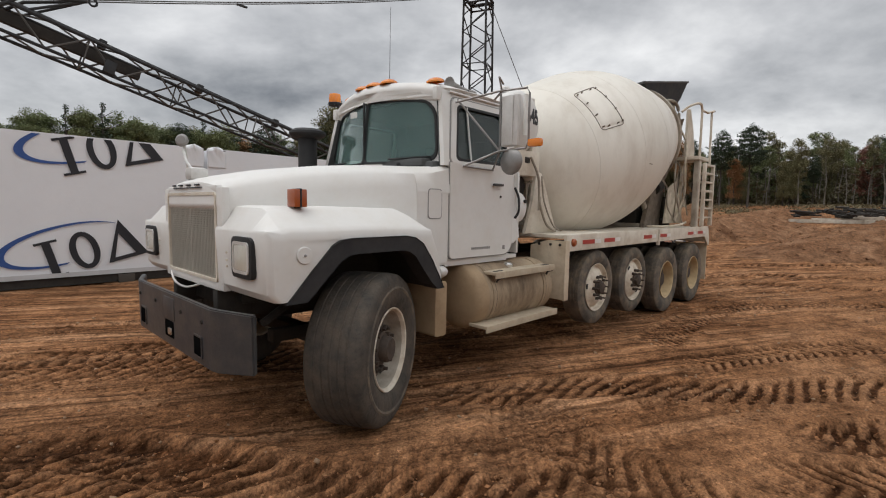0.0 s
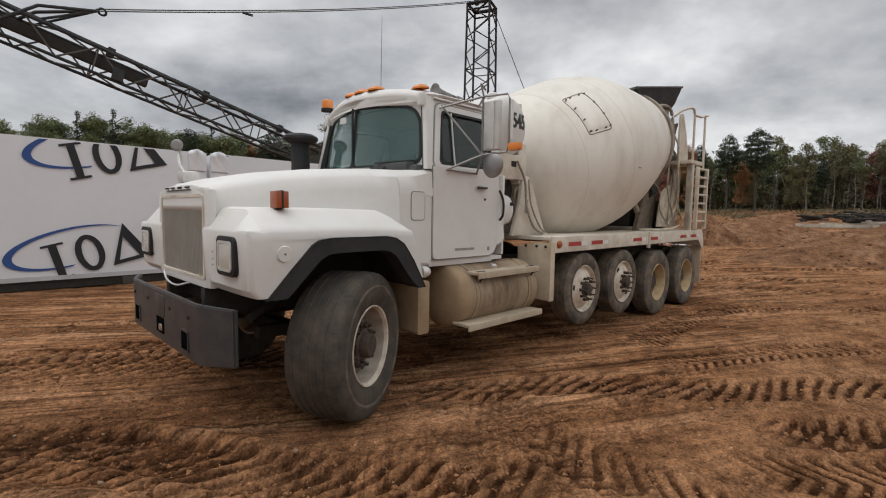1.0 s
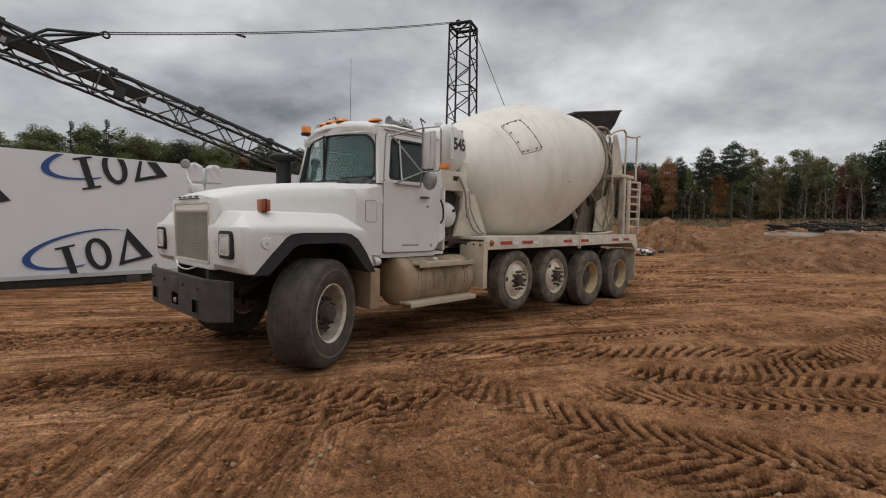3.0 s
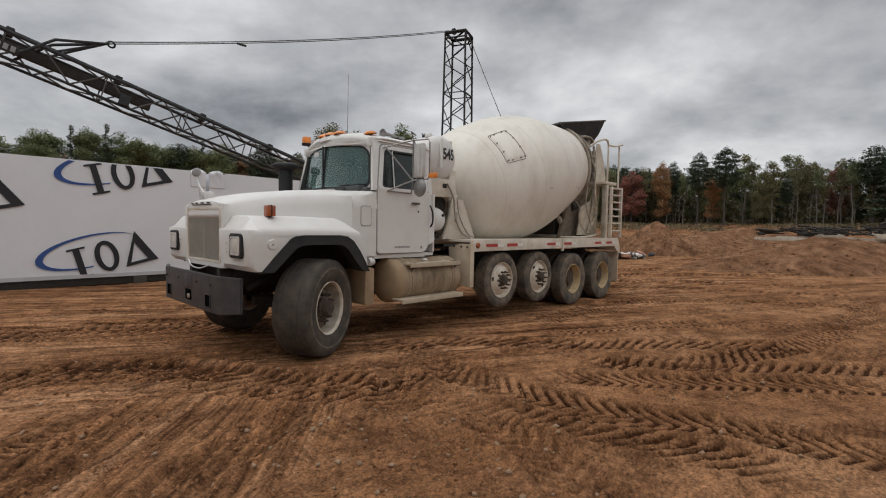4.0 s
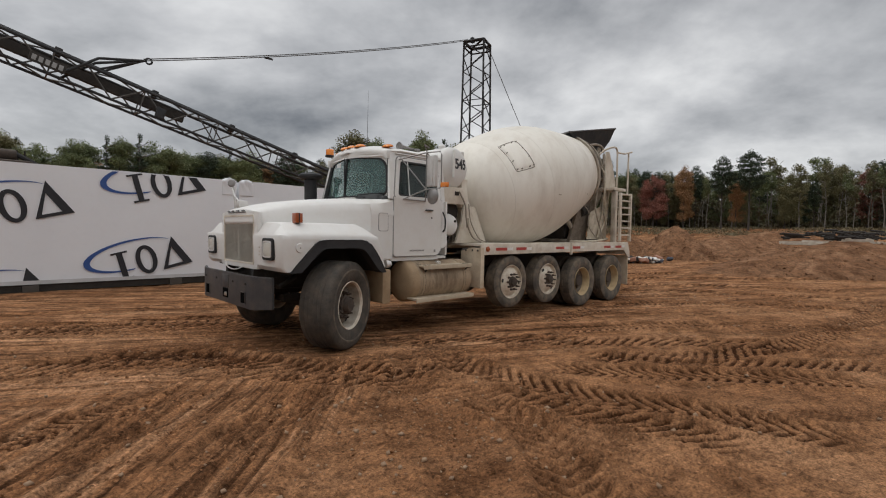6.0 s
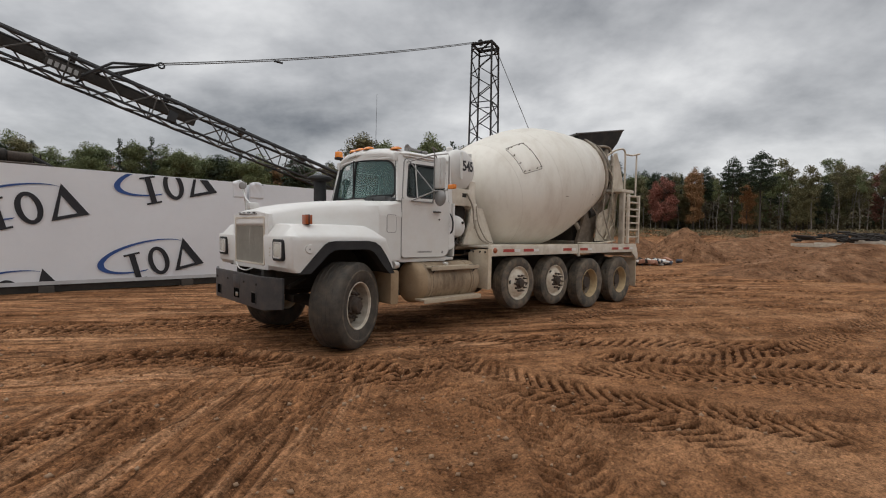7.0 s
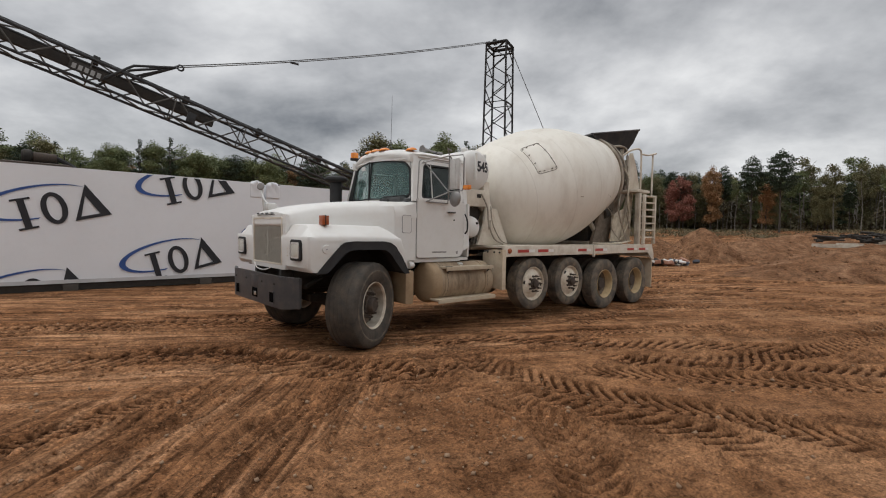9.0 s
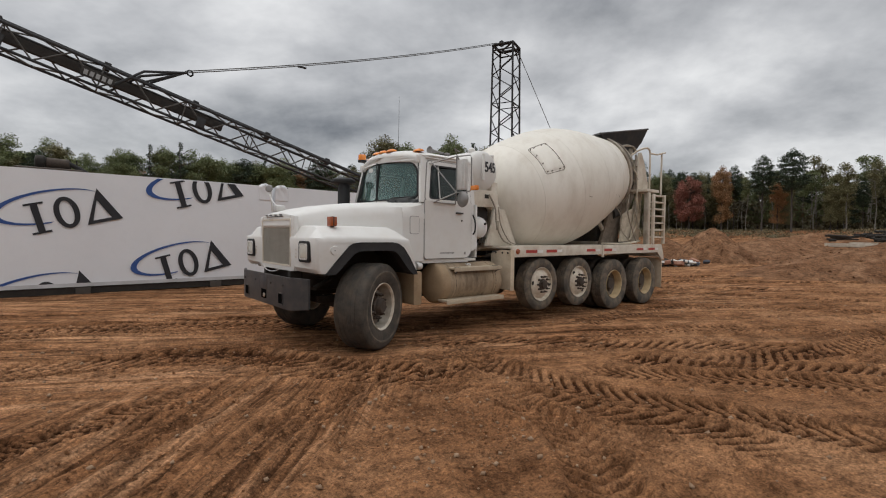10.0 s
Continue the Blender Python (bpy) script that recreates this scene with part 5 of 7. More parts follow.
part("tank_lug", box(2.545, 2.61, -0.68, -0.60, 2.83, 2.90, 0.008), WHITE, water)
part("tank_valve", box(2.30, 2.40, -0.78, -0.69, 2.13, 2.20, 0.01), CHASSIS, water)
part("filler_neck", lathe([(0.06, 0), (0.06, 0.05), (0.045, 0.07), (0, 0.07)], (2.2, -0.55, 2.91), (0, 0, 1), 16), WHITE, water)

# rear frame, platform, ladder, rails
rear_frame = part("rear_frame", box(6.08, 6.72, -0.595, 0.595, 1.335, 1.40, 0.01), CEMENT, truck, "cement-splashed rear pedestal")
for s in (-1, 1):
    part("side_plate", prism([(6.05, 1.33), (6.75, 1.33), (7.0, 2.5), (7.35, 3.15), (7.15, 3.2), (6.6, 2.5)], "y", min(s * 0.60, s * 0.68), max(s * 0.60, s * 0.68), 0.01), DISC, rear_frame)
    part("rear_post", box(7.14, 7.20, min(s * 1.10, s * 1.18), max(s * 1.10, s * 1.18), 1.33, 2.54, 0.008), CEMENT, rear_frame)
    part("upper_strut", rod((7.1, s * 0.70, 2.55), (7.5, s * 0.55, 3.62), 0.05, 8), CEMENT, rear_frame)
    part("lower_brace", rod((6.5, s * 0.62, 1.4), (5.9, s * 0.60, 2.0), 0.05, 8), CEMENT, rear_frame)
posts = bmesh.new()
box(7.205, 7.295, -1.185, -1.105, 1.33, 2.54, 0.008, posts)
box(7.08, 7.66, -1.20, -0.66, 2.545, 2.61, 0.008, posts)
prism([(7.08, 2.612), (7.56, 2.612), (7.58, 2.74), (7.42, 3.15), (7.24, 3.47), (7.12, 3.45)], "y", -0.97, -0.93, 0.008, posts)
part("platform", posts, DUSTY, rear_frame, "dusty white rear platform and post")
lad = bmesh.new()
for x in (7.335, 7.85):
    box(x - 0.032, x + 0.032, -1.26, -1.20, 1.36, 2.50, 0.006, lad)
ladder = part("ladder", lad, DUSTY, rear_frame, "pale steel access ladder")
for z in (1.51, 1.68, 1.84, 2.0, 2.16, 2.32, 2.47):
    part("rung", box(7.362, 7.82, -1.25, -1.13, z - 0.016, z + 0.016, 0.004), DUSTY, ladder)
gr = bmesh.new()
pipe(curve_points([(6.82, -0.95, 3.36), (6.92, -1.04, 3.46), (7.06, -1.12, 3.52), (7.20, -1.14, 3.53), (7.28, -1.14, 3.47), (7.30, -1.14, 3.36)], 5), 0.021, 8, gr)
rod((7.30, -1.14, 3.37), (7.30, -1.14, 2.6), 0.021, 8, gr)
pipe([(7.29, -1.14, 3.43), (7.62, -1.15, 3.44), (8.02, -1.15, 3.53)], 0.02, 8, gr)
rod((7.85, -1.15, 3.49), (7.78, -1.18, 2.5), 0.02, 8, gr)
part("guard_rail", gr, DUSTY, rear_frame, "pale tube guard rail")
for pts in (((6.9, -0.75, 3.3), (7.1, -0.95, 2.9), (7.0, -1.0, 2.4), (7.2, -0.95, 1.9), (6.9, -0.9, 1.45)), ((7.0, -0.7, 3.1), (7.3, -0.9, 2.6), (7.35, -0.9, 2.1), (7.2, -0.95, 1.7)), ((7.2, -1.0, 1.42), (6.7, -1.05, 1.38), (6.2, -1.0, 1.36), (5.9, -0.8, 1.36))):
    part("hose", pipe(curve_points(list(pts), 6), 0.019, 8), CRUST, rear_frame)

# charge hopper, collector and chute
top = [(6.27, -0.48, 3.84), (8.40, -0.52, 4.25), (8.42, 0.60, 4.25), (7.1, 0.50, 3.98)]
low = [(7.15, -0.36, 3.50), (7.98, -0.38, 3.62), (7.98, 0.36, 3.62), (7.15, 0.34, 3.50)]
hb_ = loft([top, [tuple(Vector(a).lerp(Vector(b), 0.5) + Vector((0.05, 0, -0.03))) for a, b in zip(top, low)], low], None, True, False)
bmesh.ops.solidify(hb_, geom=list(hb_.faces), thickness=0.02)
hopper = part("charge_hopper", hb_, STEEL, truck, "dark cement-stained charge hopper")
part("hopper_lip", pipe([top[0], top[1], top[2], top[3], top[0]], 0.022, 8), STEEL, hopper)
part("hopper_arm", pipe(curve_points([(7.0, -0.52, 3.62), (7.3, -0.6, 3.68), (7.6, -0.62, 3.6), (7.5, -0.7, 3.2)]), 0.03, 8), CEMENT, hopper)
col = loft([[(7.2, -0.62, 3.3), (8.0, -0.62, 3.45), (8.0, 0.62, 3.45), (7.2, 0.62, 3.3)], [(7.3, -0.5, 2.5), (7.9, -0.45, 2.5), (7.9, 0.45, 2.5), (7.3, 0.5, 2.5)], [(7.45, -0.25, 1.95), (7.85, -0.25, 1.95), (7.85, 0.25, 1.95), (7.45, 0.25, 1.95)]], None, True, False)
bmesh.ops.solidify(col, geom=list(col.faces), thickness=0.02)
part("discharge_collector", col, CEMENT, truck, "cement-crusted discharge collector")
part("roller_bracket", box(6.15, 6.5, -0.5, 0.5, 1.33, 2.0, 0.03), CHASSIS, rear_frame)

for pts, r_ in ((((6.3, -0.72, 2.3), (6.55, -0.85, 2.05), (6.5, -0.9, 1.7), (6.8, -0.95, 1.42)), 0.022), (((6.75, -0.72, 3.0), (6.9, -0.86, 2.55), (6.75, -0.92, 2.1), (6.95, -0.96, 1.6), (7.05, -1.0, 1.36)), 0.026), (((7.0, -0.7, 2.9), (7.15, -0.85, 2.45), (7.02, -0.98, 2.0), (7.2, -1.02, 1.55)), 0.020)):
    part("hydraulic_hose", pipe(curve_points(list(pts), 6), 0.6 * r_, 8), CEMENT, rear_frame)
part("chute_pivot", lathe([(0.0, 0.0), (0.17, 0.0), (0.17, 0.10), (0.10, 0.14), (0.10, 0.55), (0, 0.55)], (7.45, -0.45, 1.34), (0, 0, 1), 20), CHASSIS, rear_frame)
part("drum_roller", rod((6.52, -0.62, 2.02), (6.78, -0.60, 2.08), 0.13, 18), CHASSIS, rear_frame, "greasy black drum roller")
part("splash_apron", prism([(6.56, 1.40), (7.46, 1.40), (7.44, 2.05), (7.58, 2.54), (7.30, 2.54), (7.14, 2.16), (6.86, 2.08), (6.70, 2.02)], "y", -0.84, -0.81, 0.008), CRUST, rear_frame, "cement-crusted splash apron")
part("apron_fold", prism([(6.95, 1.45), (7.12, 1.45), (7.30, 2.10), (7.26, 2.50), (7.18, 2.45), (7.16, 2.08)], "y", -0.90, -0.86, 0.012), CRUST, rear_frame)
part("chute_crank", pipe(curve_points([(7.3, -1.02, 1.95), (7.45, -1.08, 1.8), (7.4, -1.1, 1.5)]), 0.02, 8), STEEL, rear_frame)

part("drum_rear_band", lathe([(drum_r(4.02) + 0.006, 4.02), (drum_r(4.02) + 0.03, 4.03), (drum_r(4.22) + 0.03, 4.22), (drum_r(4.22) + 0.004, 4.24)], DRUM_AT, AX, 72), HUBRUST, drum, "rusty band round the drum mouth")
scuffs = np.random.default_rng(15)
for k in range(3):
    s0, a0 = scuffs.uniform(1.4, 3.7), scuffs.uniform(0.5, 2.2)
    turn, ln = scuffs.uniform(-0.5, 1.6), scuffs.uniform(0.04, 0.16)
    line = [on_drum(s0 + ln * t * math.cos(turn), a0 + ln * t * math.sin(turn) / 1.2, 0.001) for t in (0, 0.5, 1.0)]
    part("drum_scuff", pipe(line, 0.004 + 0.004 * scuffs.random(), 5), CEMENT, drum)

# ---- ground: one sheet, churned near the truck ----


def value_noise(x, y, scale, seed, octaves=4, gain=0.5):
    """Smooth noise in -1..1 at places x, y."""
    out, amp, total = np.zeros_like(x), 1.0, 0.0
    r = np.random.default_rng(seed)
    for o in range(octaves):
        g = r.uniform(-1, 1, (256, 256))
        u, v = x * scale * 2**o + 31.7 * o, y * scale * 2**o + 17.3 * o
        i, j = np.floor(u).astype(int), np.floor(v).astype(int)
        fu, fv = u - i, v - j
        fu, fv = fu * fu * (3 - 2 * fu), fv * fv * (3 - 2 * fv)
        a, b = g[i % 256, j % 256], g[(i + 1) % 256, j % 256]
        c, d = g[i % 256, (j + 1) % 256], g[(i + 1) % 256, (j + 1) % 256]
        out += amp * ((a * (1 - fu) + b * fu) * (1 - fv) + (c * (1 - fu) + d * fu) * fv)
        total += amp
        amp *= gain
    return out / total


def step(a, b, x):
    t = np.clip((x - a) / (b - a), 0, 1)
    return t * t * (3 - 2 * t)


def along_line(x, y, pts):
    """Distance to the side of a line and way along it, for places x, y."""
    line = [(p.x, p.y) for p in curve_points([(a, b, 0) for a, b in pts], 5)]
    best, side, way, run = np.full(x.shape, 99.0), np.zeros_like(x), np.zeros_like(x), 0.0
    for (ax_, ay), (bx, by) in zip(line, line[1:]):
        ux, uy = bx - ax_, by - ay
        ln = math.hypot(ux, uy)
        t = np.clip(((x - ax_) * ux + (y - ay) * uy) / ln**2, 0, 1)
        d = np.hypot(x - ax_ - t * ux, y - ay - t * uy)
        closer = d < best
        best = np.where(closer, d, best)
        side = np.where(closer, np.sign(ux * (y - ay) - uy * (x - ax_)) * d, side)
        way = np.where(closer, run + t * ln, way)
        run += ln
    return side, way, run


def tread_track(x, y, h, pts, width, depth, bars, kind, worn=False):
    """Presses one tyre track along a line into the heights. kind: chevron, slant, counter (slanting the other way), lug (short steep bars) or smooth."""
    xs, ys = [p[0] for p in pts], [p[1] for p in pts]
    near = (x > min(xs) - 0.8) & (x < max(xs) + 0.8) & (y > min(ys) - 0.8) & (y < max(ys) + 0.8)
    if not near.any():
        return h, 0.0 * h
    px, py = x[near], y[near]
    d, s, run = along_line(px, py, pts)
    d = d + 0.025 * value_noise(px, py, 0.9, 91, 2)
    ends = step(0, 0.5, s) * (1 - step(run - 0.5, run, s))
    inside = 1 - step(width * 0.42, width * 0.52, np.abs(d))
    lip = np.exp(-(((np.abs(d) - width * 0.58) / (width * 0.12)) ** 2))
    fade = np.clip(0.7 + 1.0 * value_noise(px, py, 0.7, 53, 3), 0.1, 1.1) if worn else np.clip(1.0 + 0.8 * value_noise(px, py, 0.7, 53, 3), 0.45, 1.3)
    jitter = 0.35 * value_noise(px, py, 3.0, 29, 3)
    pitch = 0.27 * width
    if kind == "chevron":
        wave = np.sin(2 * np.pi * (s + 0.85 * np.abs(d)) / pitch + 1.6 * jitter)
    elif kind == "slant":
        wave = np.sin(2 * np.pi * (s * 0.80 - 0.85 * d) / pitch + 2.0 * jitter)
    elif kind == "counter":
        wave = np.sin(2 * np.pi * (s * 0.36 + 1.0 * d) / pitch + 2.0 * jitter)
    elif kind == "lug":
        wave = np.sin(2 * np.pi * (s - 0.85 * d) / 0.165 + 1.2 * jitter) - 0.05
    else:
        wave = np.sin(2 * np.pi * (d + 0.05 * value_noise(px, py, 1.6, 33, 2)) / 0.082 + 2.0 * jitter)
    ribbed = 0.35 if kind == "smooth" else 1.0
    wave = np.tanh(4.5 * (wave + 0.18 + 0.8 * jitter))
    out = h.copy()
    out[near] = h[near] + ends * (-0.6 * depth * inside + 0.7 * depth * lip * fade + 0.27 * inside * bars * wave * fade)
    # tread recesses come out darkest: their shade is painted in along with damp soil
    damp_shade = np.zeros_like(h)
    damp_shade[near] = ends * np.clip(fade, 0, 1) * (0.09 * (1 - step(width * 0.5, width * 0.75, np.abs(d))) + 1.0 * ribbed * inside * np.clip(0.5 - 0.6 * wave, 0, 1))
    return out, damp_shade


TRACKS = []


def lay_track(pts, width, depth, bars, kind):
    TRACKS.append((pts, width, depth, bars, kind))


# double track from the banner to the front wheels
lay_track([(-9.0, 4.0), (-3.51, 2.35), (-2.05, 1.9), (-0.84, 1.35), (0.6, 0.6)], 0.78, 0.05, 0.070, "lug")
lay_track([(-9.0, 4.6), (-3.51, 2.95), (-2.05, 2.45), (-0.4, 1.85), (1.2, 1.2)], 0.55, 0.04, 0.055, "lug")
lay_track([(-9.0, 5.9), (-3.53, 4.25), (-1.22, 3.5), (1.4, 2.6)], 0.5, 0.025, 0.014, "smooth")
# the deep lugged track that bends round below the bumper
lay_track([(-8.0, 1.0), (-3.49, 0.17), (-2.29, -0.06), (-1.80, -0.28), (-1.36, -0.86), (-0.9, -1.85), (-0.40, -2.5), (-0.25, -3.2)], 0.70, 0.045, 0.055, "lug")
lay_track([(-2.6, 0.25), (-1.8, -0.02), (-1.05, -1.19), (-0.5, -2.0), (0.2, -2.6), (0.9, -3.0)], 0.45, 0.03, 0.035, "lug")
# ribbed tracks fanning towards the front wheel
lay_track([(-3.3, -3.9), (-2.99, -3.28), (-2.55, -2.56), (-1.96, -1.96), (-1.25, -1.40)], 0.55, 0.025, 0.014, "smooth")
lay_track([(-4.2, -3.4), (-3.31, -2.75), (-2.8, -2.36), (-2.27, -1.89), (-1.6, -1.35)], 0.45, 0.025, 0.014, "smooth")
lay_track([(-3.1, -4.0), (-2.63, -3.45), (-2.14, -2.95), (-1.74, -2.75), (-1.05, -2.5)], 0.40, 0.04, 0.014, "smooth")
lay_track([(-2.9, -4.0), (-2.1, -3.3), (-1.46, -2.73), (-0.75, -2.45)], 0.42, 0.03, 0.014, "smooth")
lay_track([(-5.0, -2.5), (-3.47, -2.09), (-2.98, -1.86), (-2.59, -1.74), (-2.1, -1.5)], 0.36, 0.04, 0.034, "chevron")
# lugged tracks crossing the yard beside the truck
lay_track([(0.75, -1.9), (0.56, -2.7), (0.58, -3.5), (0.73, -4.39), (1.0, -5.02), (1.3, -6.2)], 0.52, 0.045, 0.042, "chevron")
lay_track([(-0.5, -2.8), (-0.02, -3.54), (0.22, -4.12), (0.36, -4.72), (0.55, -5.7)], 0.44, 0.035, 0.032, "slant")
lay_track([(0.0, -3.3), (-0.19, -3.69), (-0.25, -4.15), (-0.48, -4.56), (-0.79, -4.9), (-1.2, -5.3)], 0.46, 0.045, 0.044, "chevron")
lay_track([(0.4, -0.9), (1.02, -1.45), (1.93, -2.1), (2.6, -3.0), (3.6, -3.8), (4.6, -5.2)], 0.50, 0.035, 0.034, "slant")
lay_track([(1.1, -3.3), (1.37, -3.73), (1.91, -4.43), (2.66, -5.28), (3.4, -6.2)], 0.48, 0.04, 0.036, "chevron")
lay_track([(1.8, -3.3), (2.64, -4.46), (3.32, -5.15), (4.3, -6.2)], 0.46, 0.035, 0.034, "slant")
lay_track([(1.7, -3.6), (2.35, -3.92), (3.36, -4.55), (5.06, -5.13), (8.79, -5.53), (12.0, -5.4)], 0.5, 0.04, 0.036, "slant")
lay_track([(2.9, -2.3), (4.4, -3.1), (6.0, -4.3), (7.5, -6.2)], 0.5, 0.035, 0.030, "chevron")
lay_track([(3.4, -1.85), (5.3, -1.75), (7.12, -2.1), (8.86, -3.53), (9.9, -5.8)], 0.5, 0.035, 0.020, "chevron")
lay_track([(7.9, -0.2), (8.93, -0.69), (10.57, -2.48), (12.2, -5.5)], 0.6, 0.05, 0.034, "slant")
lay_track([(8.6, 0.9), (10.2, -0.1), (12.3, -2.0), (14.4, -5.0)], 0.6, 0.05, 0.034, "slant")
lay_track([(10.0, 2.0), (11.95, 0.73), (15.03, -1.21), (18.92, -4.72)], 0.7, 0.06, 0.034, "slant")
lay_track([(9.5, 3.6), (13.0, 2.2), (17.0, -0.2), (21.0, -3.6)], 0.7, 0.06, 0.034, "slant")
lay_track([(1.4, -1.3), (0.24, -2.25), (-0.5, -2.94), (-1.2, -3.6)], 0.5, 0.02, 0.009, "smooth")
lay_track([(0.5, -1.35), (0.85, -1.75), (0.83, -2.2), (0.5, -2.8), (-0.1, -3.4)], 0.5, 0.02, 0.009, "smooth")
lay_track([(-0.2, -3.0), (-1.05, -4.18), (-1.5, -4.8)], 0.45, 0.02, 0.009, "smooth")
HEAVY = len(TRACKS)

# older, half-worn tracks
past = np.random.default_rng(63)
for k in range(64):
    cx, cy = past.uniform(-6.5, 15), past.uniform(-5.8, 4.5)
    if cx < -0.3 and cy < -0.8:
        way = radians(46 + past.normal(0, 13))
    elif cx > 3.5:
        way = radians(-44 + past.normal(0, 11))
    else:
        way = radians(-30 + past.normal(0, 14))
    half, bend = past.uniform(1.6, 4.5), past.uniform(-0.4, 0.4)
    ux, uy = math.cos(way), math.sin(way)
    TRACKS.append(([(cx - half * ux, cy - half * uy), (cx - bend * uy, cy + bend * ux), (cx + half * ux, cy + half * uy)], past.uniform(0.26, 0.46), past.uniform(0.006, 0.014), past.uniform(0.008, 0.015), ("slant", "smooth", "slant", "chevron")[k % 4]))


def ground_height(x, y, with_damp_shade=False):
    c27, s27 = math.cos(radians(27)), math.sin(radians(27))
    u, v = x * c27 - y * s27, x * s27 + y * c27
    c46, s46 = math.cos(radians(-46)), math.sin(radians(-46))
    u2, v2 = x * c46 - y * s46, x * s46 + y * c46
    # the turned-in lines end where the crumbled patch before the camera begins
    beyond = ((x + 2.63) * 1.08 - (y + 3.57) * 1.85) / 2.14
    fan = step(0.2, 1.2, -y - 0.6) * step(-0.9, 0.3, -0.4 - x) * (1 - step(0.1, 0.6, beyond))
    crumbled = step(0.2, 0.7, beyond) * step(-0.6, 0.4, 0.1 - x) * step(0.0, 0.6, -2.4 - y)
    # fewer scraped lines on the trampled near side
    lined = step(-3.6, -2.0, y)
    h = 0.030 * value_noise(x, y, 0.16, 3, 3) + 0.010 * value_noise(x, y, 0.9, 5, 4, 0.55)
    ridge = 0.45 - np.abs(value_noise(u * 0.22, v * 3.2, 1.0, 13, 5, 0.62))
    ridge = ridge * (0.35 + 0.65 * lined)
    h += (1 - fan) * (0.010 * value_noise(u * 0.30, v * 2.0, 1.0, 11, 5, 0.62) + 0.026 * ridge)
    h += fan * 0.026 * (0.45 - np.abs(value_noise(u2 * 0.30, v2 * 3.6, 1.0, 14, 5, 0.62)))
    far_streak = step(4.5, 8.0, x - 0.35 * y)
    h += 0.085 * far_streak * (0.35 - np.abs(value_noise(u * 0.12, v * 1.9, 1.0, 17, 5, 0.66)))
    # troughs between the scraped ridges are painted dark as shade
    damp_shade = 0.55 * far_streak * step(0.10, 0.42, np.abs(value_noise(u * 0.12, v * 1.9, 1.0, 17, 5, 0.66)))
    damp_shade += 0.45 * (1 - far_streak) * (0.15 + 0.85 * lined) * step(0.22, 0.5, np.abs(value_noise(u * 0.22, v * 3.2, 1.0, 13, 5, 0.62)))
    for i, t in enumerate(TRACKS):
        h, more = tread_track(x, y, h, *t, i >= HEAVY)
        damp_shade = np.maximum(damp_shade, more * (1.0 if i < HEAVY else 0.4))
    damp_shade = damp_shade * (1 - 0.6 * crumbled)
    clod = value_noise(x, y, 4.5, 23, 4, 0.62)
    rough = 0.2 + 0.8 * step(-0.1, 0.3, value_noise(x, y, 0.55, 37, 3))
    rough = rough * (1 - 0.7 * np.clip(damp_shade, 0, 1))
    h += 0.007 * rough * np.maximum(value_noise(x, y, 8.0, 24, 4, 0.65) + 0.4 * clod, -0.15)
    h += 0.012 * (0.25 + 0.75 * np.maximum(lined, fan)) * ((1 - fan) * (0.4 - np.abs(value_noise(u * 1.4, v * 9.0, 1.0, 43, 4, 0.62))) + fan * (0.4 - np.abs(value_noise(u2 * 1.4, v2 * 9.0, 1.0, 44, 4, 0.62))))
    trodden = 1 - np.maximum(lined, fan)
    h += 0.010 * trodden * np.abs(value_noise(x, y, 5.5, 71, 4, 0.7)) * (1 - 0.6 * np.clip(damp_shade, 0, 1))
    h += (0.009 + 0.016 * crumbled + 0.010 * trodden) * rough * np.abs(value_noise(x, y, 15.0, 25, 3, 0.6))
    # the wheels stand on packed, level dirt
    calm = np.ones_like(x)
    for wx, wy in ((-0.1, -1.05), (-0.1, 1.05), (5.745, -1.0), (7.065, -1.0), (5.745, 1.0), (7.065, 1.0)):
        calm *= step(0.2, 0.6, np.hypot((x - wx), (y - wy)))
    h = h * calm - 0.012 * (1 - calm)
    far = np.hypot(x - 3, y)
    h *= 1 + 1.2 * step(12, 26, far)
    h += 0.35 * step(13, 30, far) * value_noise(x, y, 0.11, 61, 3) * step(8, 16, x - 0.2 * y)
    h += 0.85 * step(32, 41, np.hypot(x, y)) * step(14, 30, x) + (2.4 - 0.85 * step(14, 30, x)) * step(44, 66, np.hypot(x, y))
    return (h, damp_shade, fan, 0.2 + 0.8 * np.maximum(lined, fan)) if with_damp_shade else h


def axis_steps(bands, reach_lo, reach_hi, grow):
    """Grid lines: even steps in each band (from, to, step), then growing steps out to the horizon."""
    mid = [v for lo, hi, fine in bands for v in np.arange(lo, hi - 0.2 * fine, fine)]
    out_hi, out_lo = [], []
    p, s = mid[-1], bands[-1][2]
    while p < reach_hi:
        s *= grow
        p += s
        out_hi.append(p)
    p, s = mid[0], bands[0][2]
    while p > -reach_lo:
        s *= grow * 1.08
        p -= s
        out_lo.append(p)
    return np.array(out_lo[::-1] + mid + out_hi)


def grid_mesh(name, X, Y, Z, material):
    ny, nx = X.shape
    me = bpy.data.meshes.new(name)
    me.vertices.add(nx * ny)
    me.vertices.foreach_set("co", np.stack([X, Y, Z], -1).astype(np.float32).ravel())
    k = np.arange(nx * ny).reshape(ny, nx)
    quads = np.stack([k[:-1, :-1], k[:-1, 1:], k[1:, 1:], k[1:, :-1]], -1).reshape(-1, 4)
    me.loops.add(quads.size)
    me.loops.foreach_set("vertex_index", quads.ravel().astype(np.int32))
    me.polygons.add(len(quads))
    me.polygons.foreach_set("loop_start", (np.arange(len(quads)) * 4).astype(np.int32))
    me.update(calc_edges=True)
    me.validate()
    me.materials.append(material)
    me.shade_smooth()
    return me


